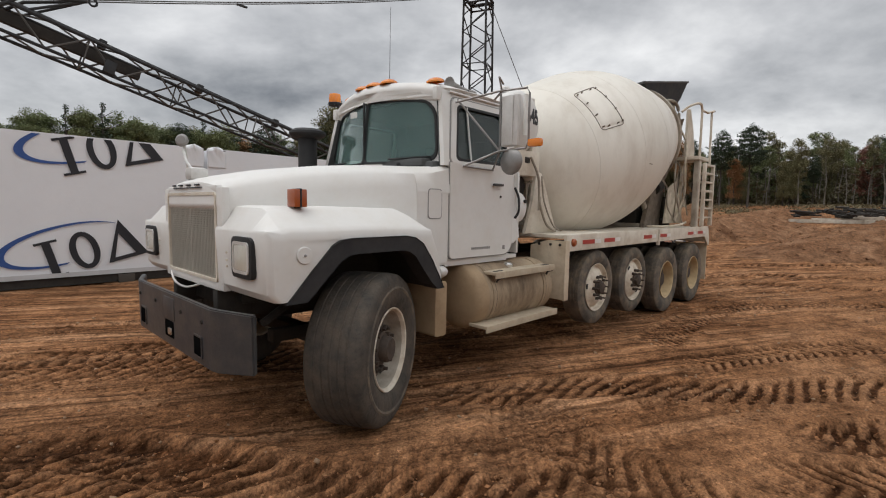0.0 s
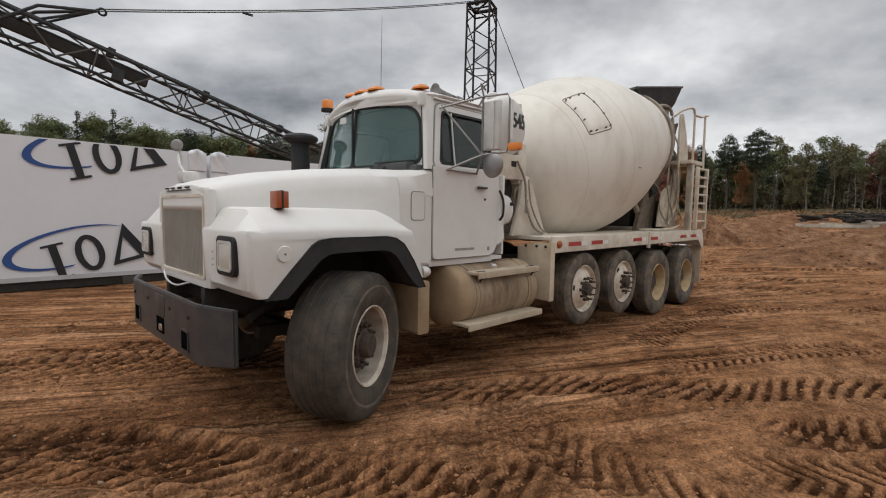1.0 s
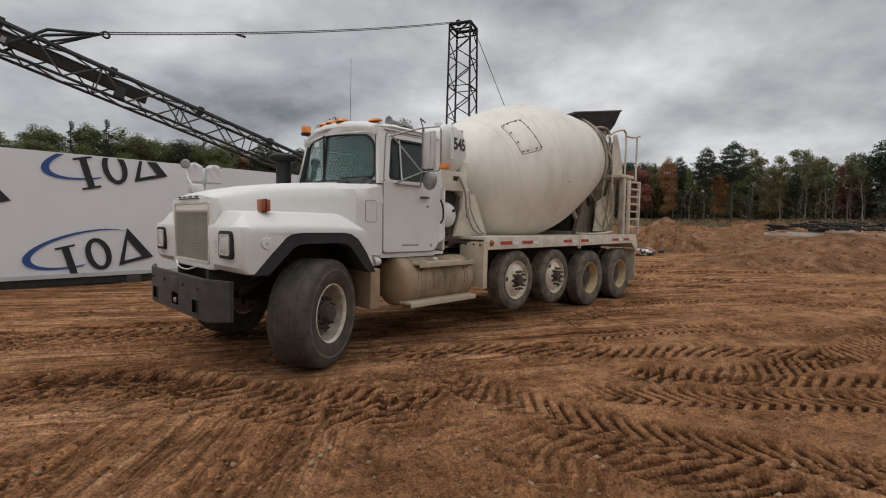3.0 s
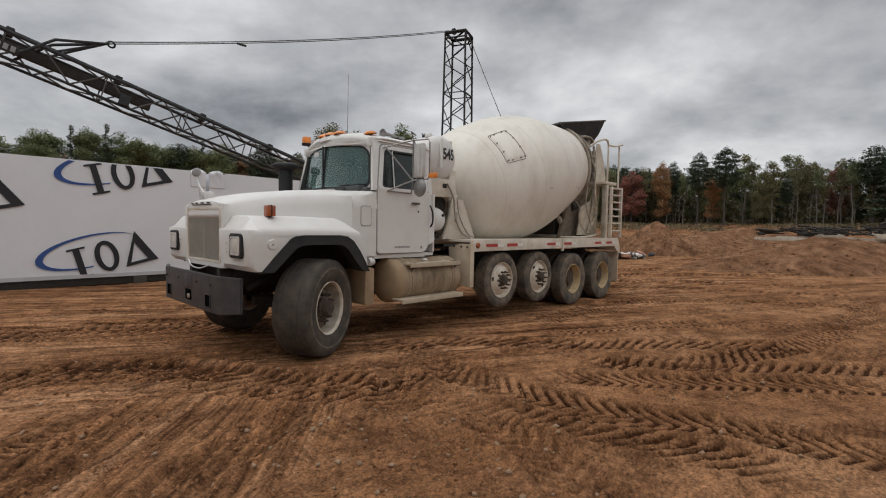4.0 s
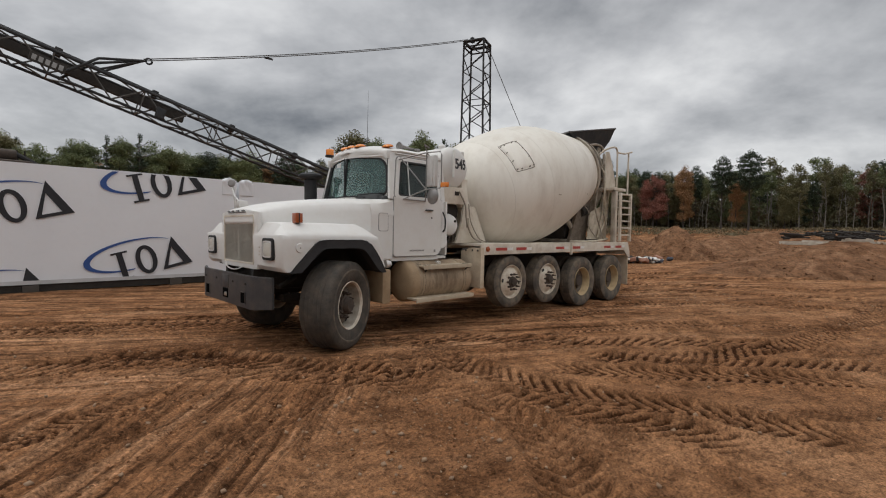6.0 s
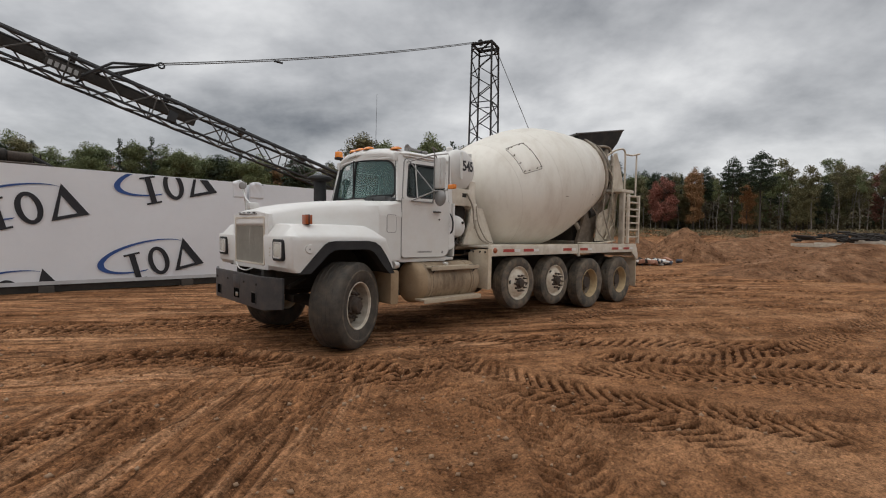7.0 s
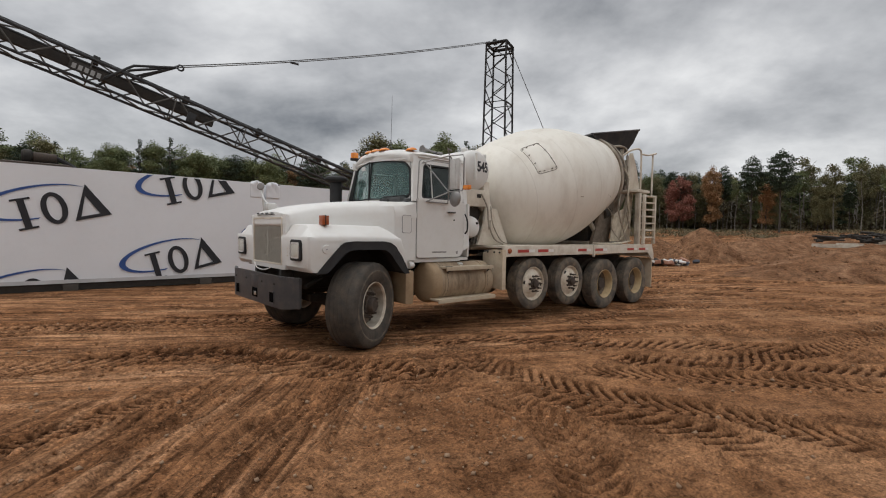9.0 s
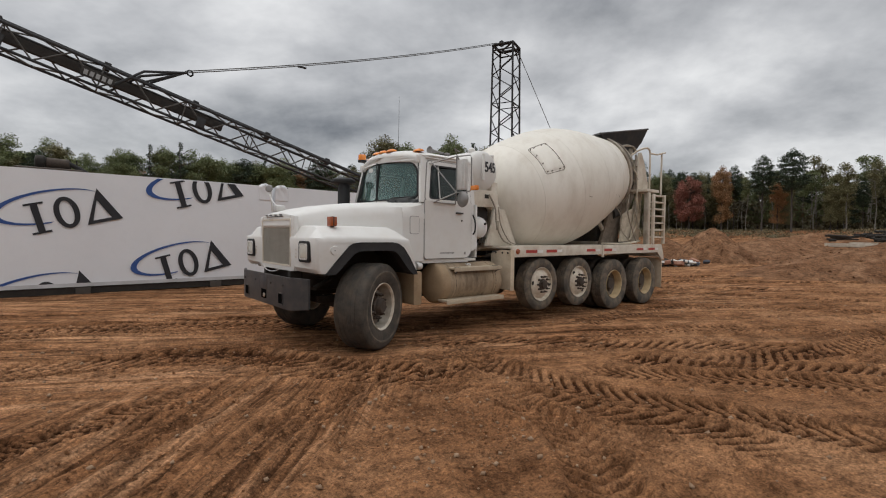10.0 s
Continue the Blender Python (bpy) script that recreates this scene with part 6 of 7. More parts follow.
gx = axis_steps(((-8.0, -3.9, 0.045), (-3.9, 3.2, 0.016), (3.2, 9.0, 0.028), (9.0, 19.0, 0.055)), 420, 420, 1.07)
gy = axis_steps(((-6.2, -0.4, 0.016), (-0.4, 3.6, 0.028), (3.6, 8.0, 0.06)), 420, 420, 1.07)
GX, GY = np.meshgrid(gx, gy)
GZ, DAMP_SHADE, FAN, LINED = ground_height(GX, GY, True)
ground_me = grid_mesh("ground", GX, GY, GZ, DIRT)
ground_me.attributes.new("damp_shade", "FLOAT", "POINT").data.foreach_set("value", DAMP_SHADE.astype(np.float32).ravel())
ground_me.attributes.new("turned", "FLOAT", "POINT").data.foreach_set("value", FAN.astype(np.float32).ravel())
ground_me.attributes.new("lined", "FLOAT", "POINT").data.foreach_set("value", LINED.astype(np.float32).ravel())
ground = new("ground", ground_me)
tagged(ground, label="churned red-brown dirt yard with tyre tracks", category="ground", kind="structure")


def floor_at(x, y):
    return float(ground_height(np.array([float(x)]), np.array([float(y)]))[0])


# loose stones and clods
def scatter():
    verts, faces = [], []
    r = np.random.default_rng(21)
    n = 3200
    ang, dist = r.uniform(0, 2 * np.pi, n), 12 * np.sqrt(r.uniform(0, 1, n))
    px, py = 0.5 + dist * np.cos(ang), -3.0 + 0.62 * dist * np.sin(ang)
    px = np.concatenate([px, r.normal(-1.1, 0.65, 260)])
    py = np.concatenate([py, r.normal(-3.75, 0.5, 260)])
    pz = ground_height(px, py)
    for x, y, z in zip(px, py, pz):
        s = 0.005 + 0.026 * r.random() ** 4.5
        base = len(verts)
        q = Euler(r.uniform(0, 6, 3)).to_matrix()
        for c in ((1, 0, 0), (-1, 0, 0), (0, 1, 0), (0, -1, 0), (0, 0, 1), (0, 0, -1)):
            p = q @ (Vector(c) * s * r.uniform(0.6, 1.2))
            verts.append((x + p.x, y + p.y, z + s * 0.3 + p.z * 0.75))
        for f in ((0, 2, 4), (2, 1, 4), (1, 3, 4), (3, 0, 4), (2, 0, 5), (1, 2, 5), (3, 1, 5), (0, 3, 5)):
            faces.append(tuple(base + i for i in f))
    me = bpy.data.meshes.new("pebbles")
    me.from_pydata(verts, [], faces)
    me.materials.append(STONE)
    me.shade_smooth()
    tagged(new("pebbles", me), label="small pale stones and clods strewn over dirt", category="stones", kind="stuff")


scatter()


def clods():
    """Crumbled soil thrown up along the tyre tracks."""
    verts, faces = [], []
    r = np.random.default_rng(22)
    px, py = [], []
    for i, (pts, width, *_) in enumerate(TRACKS):
        line = curve_points([(p[0], p[1], 0) for p in pts], 12)
        for a_, b_ in zip(line, line[1:]):
            n = int((b_ - a_).length * (38 if i < HEAVY else 22))
            t = r.uniform(0, 1, n)
            side = r.normal(0, width * 0.42, n)
            d_ = (b_ - a_).normalized()
            px += list(a_.x + (b_.x - a_.x) * t - d_.y * side)
            py += list(a_.y + (b_.y - a_.y) * t + d_.x * side)
    px, py = np.array(px), np.array(py)
    keep = (px > -6) & (px < 9) & (py > -6.2) & (py < 4)
    px, py = px[keep], py[keep]
    pz = ground_height(px, py)
    for x, y, z in zip(px, py, pz):
        s = 0.006 + 0.020 * r.random() ** 3.0
        base = len(verts)
        q = Euler(r.uniform(0, 6, 3)).to_matrix()
        for k in ((1, 0, 0), (-1, 0, 0), (0, 1, 0), (0, -1, 0), (0, 0, 1), (0, 0, -1)):
            p = q @ (Vector(k) * s * r.uniform(0.6, 1.3))
            verts.append((x + p.x, y + p.y, z + s * 0.25 + p.z * 0.8))
        for f in ((0, 2, 4), (2, 1, 4), (1, 3, 4), (3, 0, 4), (2, 0, 5), (1, 2, 5), (3, 1, 5), (0, 3, 5)):
            faces.append(tuple(base + i for i in f))
    me = bpy.data.meshes.new("dirt_clods")
    me.from_pydata(verts, [], faces)
    me.materials.append(DIRT)
    tagged(new("dirt_clods", me), label="crumbled brown clods along the tyre tracks", category="clods", kind="stuff")


clods()


# ---- heaps of earth ----
RUBBLE = []


def mound(cx, cy, length, width, height, turn, seed, label):
    n = 90
    u = np.linspace(-1, 1, n)
    U, V = np.meshgrid(u, u)
    c, s = math.cos(turn), math.sin(turn)
    X, Y = U * length, V * width
    wx, wy = cx + c * X - s * Y, cy + s * X + c * Y
    rr = np.sqrt(U**2 + V**2) + 0.10 * value_noise(wx, wy, 0.35, seed, 3)
    shape = np.clip(1 - rr, 0, 1)
    shape = np.where(shape > 0.75, 0.75 + (shape - 0.75) * 0.6, shape) / 0.9
    z = height * shape + (0.15 * value_noise(wx, wy, 0.8, seed + 1, 5, 0.7)) * np.clip(shape * 4, 0, 1)
    z += ground_height(wx, wy) * 0.8 - 0.10 * (1 - np.clip(shape * 6, 0, 1))
    pick = np.random.default_rng(seed + 5).integers(0, n * n, 420)
    RUBBLE.extend((wx.flat[k], wy.flat[k], z.flat[k]) for k in pick if shape.flat[k] > 0.06)
    ob = new("dirt_mound", grid_mesh("dirt_mound", wx, wy, z, SPOIL))
    tagged(ob, label=label, category="mound", group="earth heaps")


mound(27.0, 4.7, 2.7, 2.3, 1.95, 0.3, 101, "pointed heap of loose brown soil")
mound(23.6, -3.6, 7.6, 3.6, 1.32, -0.5, 111, "long low ridge of brown spoil")
mound(35.0, 4.0, 7.0, 4.2, 1.35, -0.35, 121, "broad rounded bank of sandy soil")
mound(30.0, 9.0, 5.0, 3.5, 1.2, 0.2, 131, "small rough heap of brown soil")
mound(50.0, 4.5, 7.0, 4.5, 1.0, -0.4, 141, "distant sandy spoil bank")



def mound_rubble():
    verts, faces = [], []
    r = np.random.default_rng(31)
    for x, y, z in RUBBLE:
        s = 0.02 + 0.075 * r.random() ** 3
        base = len(verts)
        q = Euler(r.uniform(0, 6, 3)).to_matrix()
        for k in ((1, 0, 0), (-1, 0, 0), (0, 1, 0), (0, -1, 0), (0, 0, 1), (0, 0, -1)):
            p = q @ (Vector(k) * s * r.uniform(0.6, 1.3))
            verts.append((x + p.x, y + p.y, z + s * 0.2 + p.z * 0.8))
        for f in ((0, 2, 4), (2, 1, 4), (1, 3, 4), (3, 0, 4), (2, 0, 5), (1, 2, 5), (3, 1, 5), (0, 3, 5)):
            faces.append(tuple(base + i for i in f))
    me = bpy.data.meshes.new("mound_rubble")
    me.from_pydata(verts, [], faces)
    me.materials.append(SPOIL)
    tagged(new("mound_rubble", me), label="small brown stones strewn over the earth heaps", category="stones", kind="stuff")


mound_rubble()

# ---- banner wall: fabric stretched over stored containers ----
BY, BZ0, BZ1 = 7.5, 0.20, 2.86


def logo_shapes():
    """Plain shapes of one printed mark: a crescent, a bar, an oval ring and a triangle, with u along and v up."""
    cres_out = [(0.50 + 1.02 * math.cos(a), 0.56 + 0.37 * math.sin(a)) for a in np.radians(np.linspace(30, 266, 40))]
    cres_in = [(0.58 + 0.97 * math.cos(a), 0.55 + 0.335 * math.sin(a)) for a in np.radians(np.linspace(32, 264, 40))]
    crescent = [(cres_out[k], cres_out[k + 1], cres_in[k + 1], cres_in[k]) for k in range(39)]
    bar = [[(0.05, 0.0), (0.40, 0.0), (0.40, 0.045), (0.05, 0.045)], [(0.16, 0.045), (0.29, 0.045), (0.29, 0.65), (0.16, 0.65)], [(0.05, 0.65), (0.40, 0.65), (0.40, 0.695), (0.05, 0.695)]]
    return crescent, bar


def printed(poly, origin, tilt, x0, x1, material, parent, name, hole=None):
    c, s = math.cos(tilt), math.sin(tilt)

    def place(u, v):
        return Vector((origin[0] + c * u - s * v, BY - (0.022 if material == BLUE else 0.028), origin[1] + s * u + c * v))
    own = bmesh.new()
    if hole is None:
        for piece in poly:
            own.faces.new([own.verts.new(place(u, v)) for u, v in piece])
    else:
        a = [own.verts.new(place(u, v)) for u, v in poly]
        b = [own.verts.new(place(u, v)) for u, v in hole]
        for k in range(len(a)):
            j = (k + 1) % len(a)
            own.faces.new((a[k], a[j], b[j], b[k]))
    bmesh.ops.triangulate(own, faces=list(own.faces))
    for co, no in (((0, 0, BZ1 - 0.02), (0, 0, 1)), ((0, 0, BZ0 + 0.02), (0, 0, -1)), ((x0 + 0.02, 0, 0), (-1, 0, 0)), ((x1 - 0.02, 0, 0), (1, 0, 0))):
        bmesh.ops.bisect_plane(own, geom=list(own.verts) + list(own.edges) + list(own.faces), plane_co=co, plane_no=no, clear_outer=True)
    if len(own.faces) == 0:
        own.free()
        return
    me = bpy.data.meshes.new(name)
    bmesh.ops.recalc_face_normals(own, faces=own.faces)
    own.to_mesh(me)
    own.free()
    me.materials.append(material)
    ob = new(name, me)
    ob.parent = parent


def banner(x0, x1, seed, label):
    wall = thing("banner_wall", label, "banner wall", "wrapped containers")
    n, m_ = int((x1 - x0) / 0.12), 24
    X, Z = np.meshgrid(np.linspace(x0, x1, n), np.linspace(BZ0, BZ1, m_))
    t = (Z - BZ0) / (BZ1 - BZ0)
    Y = BY + 0.010 * value_noise(X, Z, 0.35, seed, 3) + 0.012 * step(0.75, 1.0, np.minimum(np.abs(X - x0), np.abs(X - x1)) * 0 + t) * value_noise(X, Z * 0.3, 1.6, seed + 2, 2)
    Z = Z + 0.012 * step(0.9, 1, t) * value_noise(X, X * 0, 0.7, seed + 4, 3)
    for e in (x0, x1):
        Y += 0.035 * np.exp(-np.abs(X - e) / 0.22) * value_noise(X * 0.4, Z, 2.2, seed + 7, 2)
    f = new("banner_fabric", grid_mesh("banner_fabric", X, Y, Z, FABRIC))
    f.parent = wall
    tagged(f, label="white printed fabric")
    part("container_body", box(x0 + 0.01, x1 - 0.01, BY + 0.06, BY + 2.44, BZ0, BZ1 - 0.03, 0.02), FABRIC, wall)
    part("hem", box(x0, x1, BY - 0.030, BY - 0.0245, BZ0 - 0.01, BZ0 + 0.075), HEM, wall)
    # dark strip that stands in for the shadowed gap below the fabric
    part("skid", box(x0 + 0.1, x1 - 0.1, BY + 0.02, BY + 0.3, 0.02, BZ0), CHASSIS, wall)
    for x in np.arange(x0 + 0.6, x1, 2.9):
        part("support_block", box(x, x + 0.28, BY - 0.04, BY + 0.25, -0.06, BZ0 - 0.03, 0.01), BARK, wall)
    cres, bar = logo_shapes()
    tilt = math.atan2(0.445, 1.73)
    base = np.array([-3.585, 1.371])
    a, b = np.array([2.85, 0.71]), np.array([2.51, -1.225])
    for i in range(-7, 8):
        for j in range(-7, 8):
            o = base + i * a + j * b
            if not (x0 - 2.2 < o[0] < x1 + 1.0 and -1.6 < o[1] < 3.4):
                continue
            printed(cres, o, tilt, x0, x1, BLUE, wall, "print_crescent")
            printed(bar, o, tilt, x0, x1, BLACKPRINT, wall, "print_bar")
            ring = [(0.76 + 0.235 * math.cos(q), 0.365 + 0.365 * math.sin(q)) for q in np.linspace(0, 2 * np.pi, 33)[:-1]]
            ring_in = [(0.76 + 0.125 * math.cos(q), 0.365 + 0.275 * math.sin(q)) for q in np.linspace(0, 2 * np.pi, 33)[:-1]]
            printed(ring, o, tilt, x0, x1, BLACKPRINT, wall, "print_oval", ring_in)
            printed([(1.06, 0.0), (1.78, 0.0), (1.44, 0.80)], o, tilt, x0, x1, BLACKPRINT, wall, "print_triangle", [(1.19, 0.075), (1.56, 0.075), (1.375, 0.53)])


banner(-15.0, 1.80, 201, "white fabric banner with dark blue printed marks on a container")
banner(1.88, 8.6, 231, "slack white banner fabric over a second container")


def loose_corner(x0, x1, rise, seed):
    """A slack corner of fabric that curls up over the seam between two containers."""
    u, v = np.meshgrid(np.linspace(0, 1, 22), np.linspace(0, 1, 18))
    X = x0 + (x1 - x0) * u + 0.03 * v * value_noise(u * 2, v, 1.5, seed, 2)
    Z = BZ1 - 0.42 + (0.40 + rise * np.sin(np.pi * np.clip(u, 0, 1)) ** 0.6) * v
    slack = v * v * (1 - (2 * u - 1) ** 2)
    Y = BY - 0.016 - slack * (0.04 + 0.11 * value_noise(u * 4 + 2 * v, v * 0.8, 1.0, seed + 1, 3)) + 0.05 * step(0.85, 1.0, v)
    flap = new("fabric_fold", grid_mesh("fabric_fold", X, Y, Z, FABRIC))
    body = flap.modifiers.new("cloth", "SOLIDIFY")
    body.thickness = 0.006
    tagged(flap, label="crumpled loose banner corner curling over a seam", category="fabric")


loose_corner(1.42, 1.79, 0.09, 301)
loose_corner(1.89, 2.28, 0.07, 311)

# ---- crane: lattice mast, boom and pendant lines ----
crane = thing("lattice_crane", "black lattice crane mast with a lowered grey boom", "crane")
MAST = Vector((19.6, 14.6, 0))


def mast_corner(k, z):
    half = (1.62 - 0.30 * z / 13.6) / math.sqrt(2)
    a = radians(45 + 90 * k + 22)
    return MAST + Vector((half * math.cos(a) * 1.0, half * math.sin(a), z))


for k in range(4):
    part("mast_chord", rod(mast_corner(k, 0.2), mast_corner(k, 13.6), 0.065, 8), LATTICE, crane)
lace = bmesh.new()
levels = np.linspace(0.8, 13.5, 8)
for i, (z0, z1) in enumerate(zip(levels, levels[1:])):
    for k in range(4):
        j = (k + 1) % 4
        mid = 0.5 * (z0 + z1)
        rod(mast_corner(k, z0), mast_corner(j, mid), 0.034, 6, lace)
        rod(mast_corner(j, mid), mast_corner(k, z1), 0.034, 6, lace)
        if i % 2 == 0:
            rod(mast_corner(k, z1), mast_corner(j, z1), 0.03, 6, lace)
part("mast_lacing", lace, LATTICE, crane)
head_bm = bmesh.new()
for k in range(4):
    rod(mast_corner(k, 13.6), mast_corner((k + 1) % 4, 13.6), 0.08, 8, head_bm)
    rod(mast_corner(k, 13.25), mast_corner((k + 1) % 4, 13.25), 0.05, 6, head_bm)
rod(mast_corner(0, 13.6), mast_corner(2, 13.6), 0.06, 6, head_bm)
part("mast_head", head_bm, LATTICE, crane)
part("sheave", lathe([(0, -0.05), (0.2, -0.05), (0.16, 0), (0.2, 0.05), (0, 0.05)], MAST + Vector((-0.3, 0.15, 13.78)), (0, 1, 0), 16), LATTICE, crane)

B0, B1 = Vector((19.3, 15.25, 1.05)), Vector((-16.0, 14.75, 11.05))
BD = (B1 - B0).normalized()
BS = Vector((0, 1, 0))
BU = BD.cross(BS).normalized() * -1
if BU.z < 0:
    BU = -BU


def boom_corner(k, s):
    w = 0.41 if 2.5 < s else 0.2 + 0.084 * s
    return B0 + BD * s + BU * (w if k in (0, 1) else -w) + BS * (w if k in (1, 2) else -w)


LENGTH = (B1 - B0).length
for k in range(4):
    part("boom_chord", rod(boom_corner(k, 2.5), boom_corner(k, LENGTH), 0.062 if k < 2 else 0.052, 8), LATTICE, crane)
    part("boom_foot_chord", rod(boom_corner(k, 0.0), boom_corner(k, 2.5), 0.05, 8), GALV, crane)
lace = bmesh.new()
pitch = 0.92
s = 2.5
i = 0
while s + pitch < LENGTH:
    for k in range(4):
        j = (k + 1) % 4
        a, b = (k, j) if i % 2 else (j, k)
        rod(boom_corner(a, s), boom_corner(b, s + pitch), 0.030, 5, lace)
    if i % 3 == 0:
        for k in range(4):
            rod(boom_corner(k, s), boom_corner((k + 1) % 4, s), 0.024, 5, lace)
    s += pitch
    i += 1
part("boom_lacing", lace, GALV, crane)
part("boom_top_tube", rod(B0 + BD * 6 + BU * 0.56, B0 + BD * LENGTH + BU * 0.56, 0.075, 8), LATTICE, crane)
for s in np.arange(6.5, LENGTH, 3.05):
    part("tube_clamp", box(-0.11, 0.11, -0.11, 0.11, -0.16, 0.14, 0.03, None, frame_at(B0 + BD * s + BU * 0.54, BU)), LATTICE, crane)
part("inner_walkway_beam", box(-(LENGTH - 17.5) / 2, (LENGTH - 17.5) / 2, -0.10, 0.10, -0.17, 0.17, 0.03, None, Matrix.Translation(B0 + BD * (LENGTH + 17.5) / 2 + BU * 0.08) @ BD.to_track_quat("X", "Z").to_matrix().to_4x4()), CHASSIS, crane, "dark beam stowed inside the boom")
for s in (18.4, 24.6, 27.0):
    part("splice_plate", box(-0.16, 0.16, -0.05, 0.05, -0.40, 0.0, 0.02, None, Matrix.Translation(B0 + BD * s - BS * 0.50) @ BD.to_track_quat("X", "Z").to_matrix().to_4x4()), LATTICE, crane)
sp = B0 + BD * 21.9 - BS * 0.58
board = part("name_board", box(-0.50, 0.50, -0.02, 0.02, -0.27, 0.05, 0.01, None, Matrix.Translation(sp) @ BD.to_track_quat("X", "Z").to_matrix().to_4x4()), CHASSIS, crane, "dark name board with worn pale marks")
for k in range(5):
    part("worn_lettering_bar", box(-0.42 + k * 0.18, -0.30 + k * 0.18, 0.021, 0.028, -0.20, -0.02, 0.0, None, Matrix.Translation(sp) @ BD.to_track_quat("X", "Z").to_matrix().to_4x4()), BRACKET, board)
HOOK = Vector((1.08, 14.8, 7.81))
strut = bmesh.new()
for side in (-1, 1):
    pipe([B0 + BD * 21.5 - BU * 0.25 + BS * 0.46 * side, Vector((-0.38, 14.9 + 0.35 * side, 7.47)), HOOK], 0.05, 8, strut)
    rod(B0 + BD * 20.6 + BU * 0.45 + BS * 0.3 * side, HOOK, 0.04, 8, strut)
part("pendant_strut", strut, LATTICE, crane)
part("pendant_shackle", lathe([(0.10, -0.03), (0.14, 0), (0.10, 0.03), (0.07, 0)], HOOK + Vector((0.15, 0, 0.02)), (0, 1, 0), 14, None, True), LATTICE, crane)
TOP = MAST + Vector((-0.55, 0.25, 13.72))
for off in (0.0, 0.10):
    pts = []
    for t in np.linspace(0, 1, 14):
        p = HOOK.lerp(TOP, t) + Vector((0, off, off * 0.9))
        p.z -= 0.22 * 4 * t * (1 - t)
        pts.append(p)
    part("pendant_cable", pipe(pts, 0.022, 5), CABLE, crane)
part("cable_clamp", box(-0.2, 0.2, -0.03, 0.03, -0.04, 0.04, 0.01, None, Matrix.Translation(HOOK.lerp(TOP, 0.27) + Vector((0, 0, -0.24)))), LATTICE, crane)
part("back_stay", rod(MAST + Vector((0.55, -0.4, 13.5)), Vector((26.5, 12.0, 1.2)), 0.022, 5), CABLE, crane)
base_bm = bmesh.new()
box(17.6, 23.0, 13.2, 16.4, 0.9, 2.3, 0.1, base_bm)
box(17.2, 23.4, 12.6, 13.4, 0.0, 0.9, 0.2, base_bm)
box(17.2, 23.4, 16.2, 17.0, 0.0, 0.9, 0.2, base_bm)
part("crane_body", base_bm, LATTICE, crane)

# old machine standing behind the banner
old = thing("old_machine", "rusty old machine with a round drum top", "machine")
part("machine_drum", lathe([(0, 0), (0.17, 0.0), (0.21, 0.04), (0.21, 0.74), (0.17, 0.78), (0, 0.78)], (-3.22, 18.5, 4.20), (1, 0, -0.04), 22), HUBRUST, old)
part("machine_tank", lathe([(0, 0), (0.2, 0.02), (0.26, 0.08), (0.26, 0.30), (0.18, 0.36), (0, 0.36)], (-3.56, 18.5, 4.22), (1, 0, 0), 18), CHASSIS, old)
part("machine_arm", pipe(curve_points([(-2.5, 18.4, 4.22), (-2.1, 18.4, 4.0), (-1.7, 18.3, 3.7), (-1.1, 18.2, 3.3)]), 0.10, 8), LATTICE, old)
for x in (-2.42, -2.2):
    part("machine_lever", rod((x, 18.4, 3.8), (x - 0.03, 18.4, 4.36), 0.03, 6), CHASSIS, old)
part("machine_body", box(-4.2, -2.0, 17.8, 19.2, -0.1, 3.95, 0.15), HUBRUST, old)

# ---- clutter in the yard ----
scrap = thing("scrap_pile", "low pile of blue, orange and white scrap on the dirt", "scrap")
BLUETARP = mat("faded_blue_tarp", (0.06, 0.07, 0.09), 0.7, scale=4)
ORANGEP = mat("faded_orange_plastic", (0.33, 0.16, 0.10), 0.6, scale=4)
sc = np.random.default_rng(5)
for k in range(46):
    k_ = sc.uniform(0, 1)
    x, y = 20.4 + 2.2 * k_ + sc.uniform(-0.5, 0.5), 4.9 - 1.2 * k_ + sc.uniform(-0.5, 0.5)
    kind = sc.integers(0, 4)
    z = floor_at(x, y)
    m_ = Matrix.Translation((x, y, z + 0.10 + 0.14 * sc.random())) @ Euler(sc.uniform(-0.5, 0.5, 3)).to_matrix().to_4x4() @ Matrix.Rotation(sc.uniform(0, 3), 4, "Z")
    s_ = sc.uniform(0.3, 0.75)
    if kind == 0:
        part("crate", box(-0.3 * s_, 0.3 * s_, -0.12, 0.12, -0.10, 0.10, 0.03, None, m_), ORANGEP, scrap)
    elif kind == 1:
        part("tarp_bundle", box(-0.35 * s_, 0.35 * s_, -0.12, 0.12, -0.08, 0.08, 0.06, None, m_), BLUETARP, scrap)
    elif kind == 2:
        part("pipe_length", rod(m_ @ Vector((-0.6 * s_, 0, 0)), m_ @ Vector((0.6 * s_, 0, 0)), 0.06, 8), WHITETAPE, scrap)
    else:
        part("metal_scrap", box(-0.5 * s_, 0.5 * s_, -0.06, 0.06, -0.1, 0.1, 0.01, None, m_), CHASSIS, scrap)


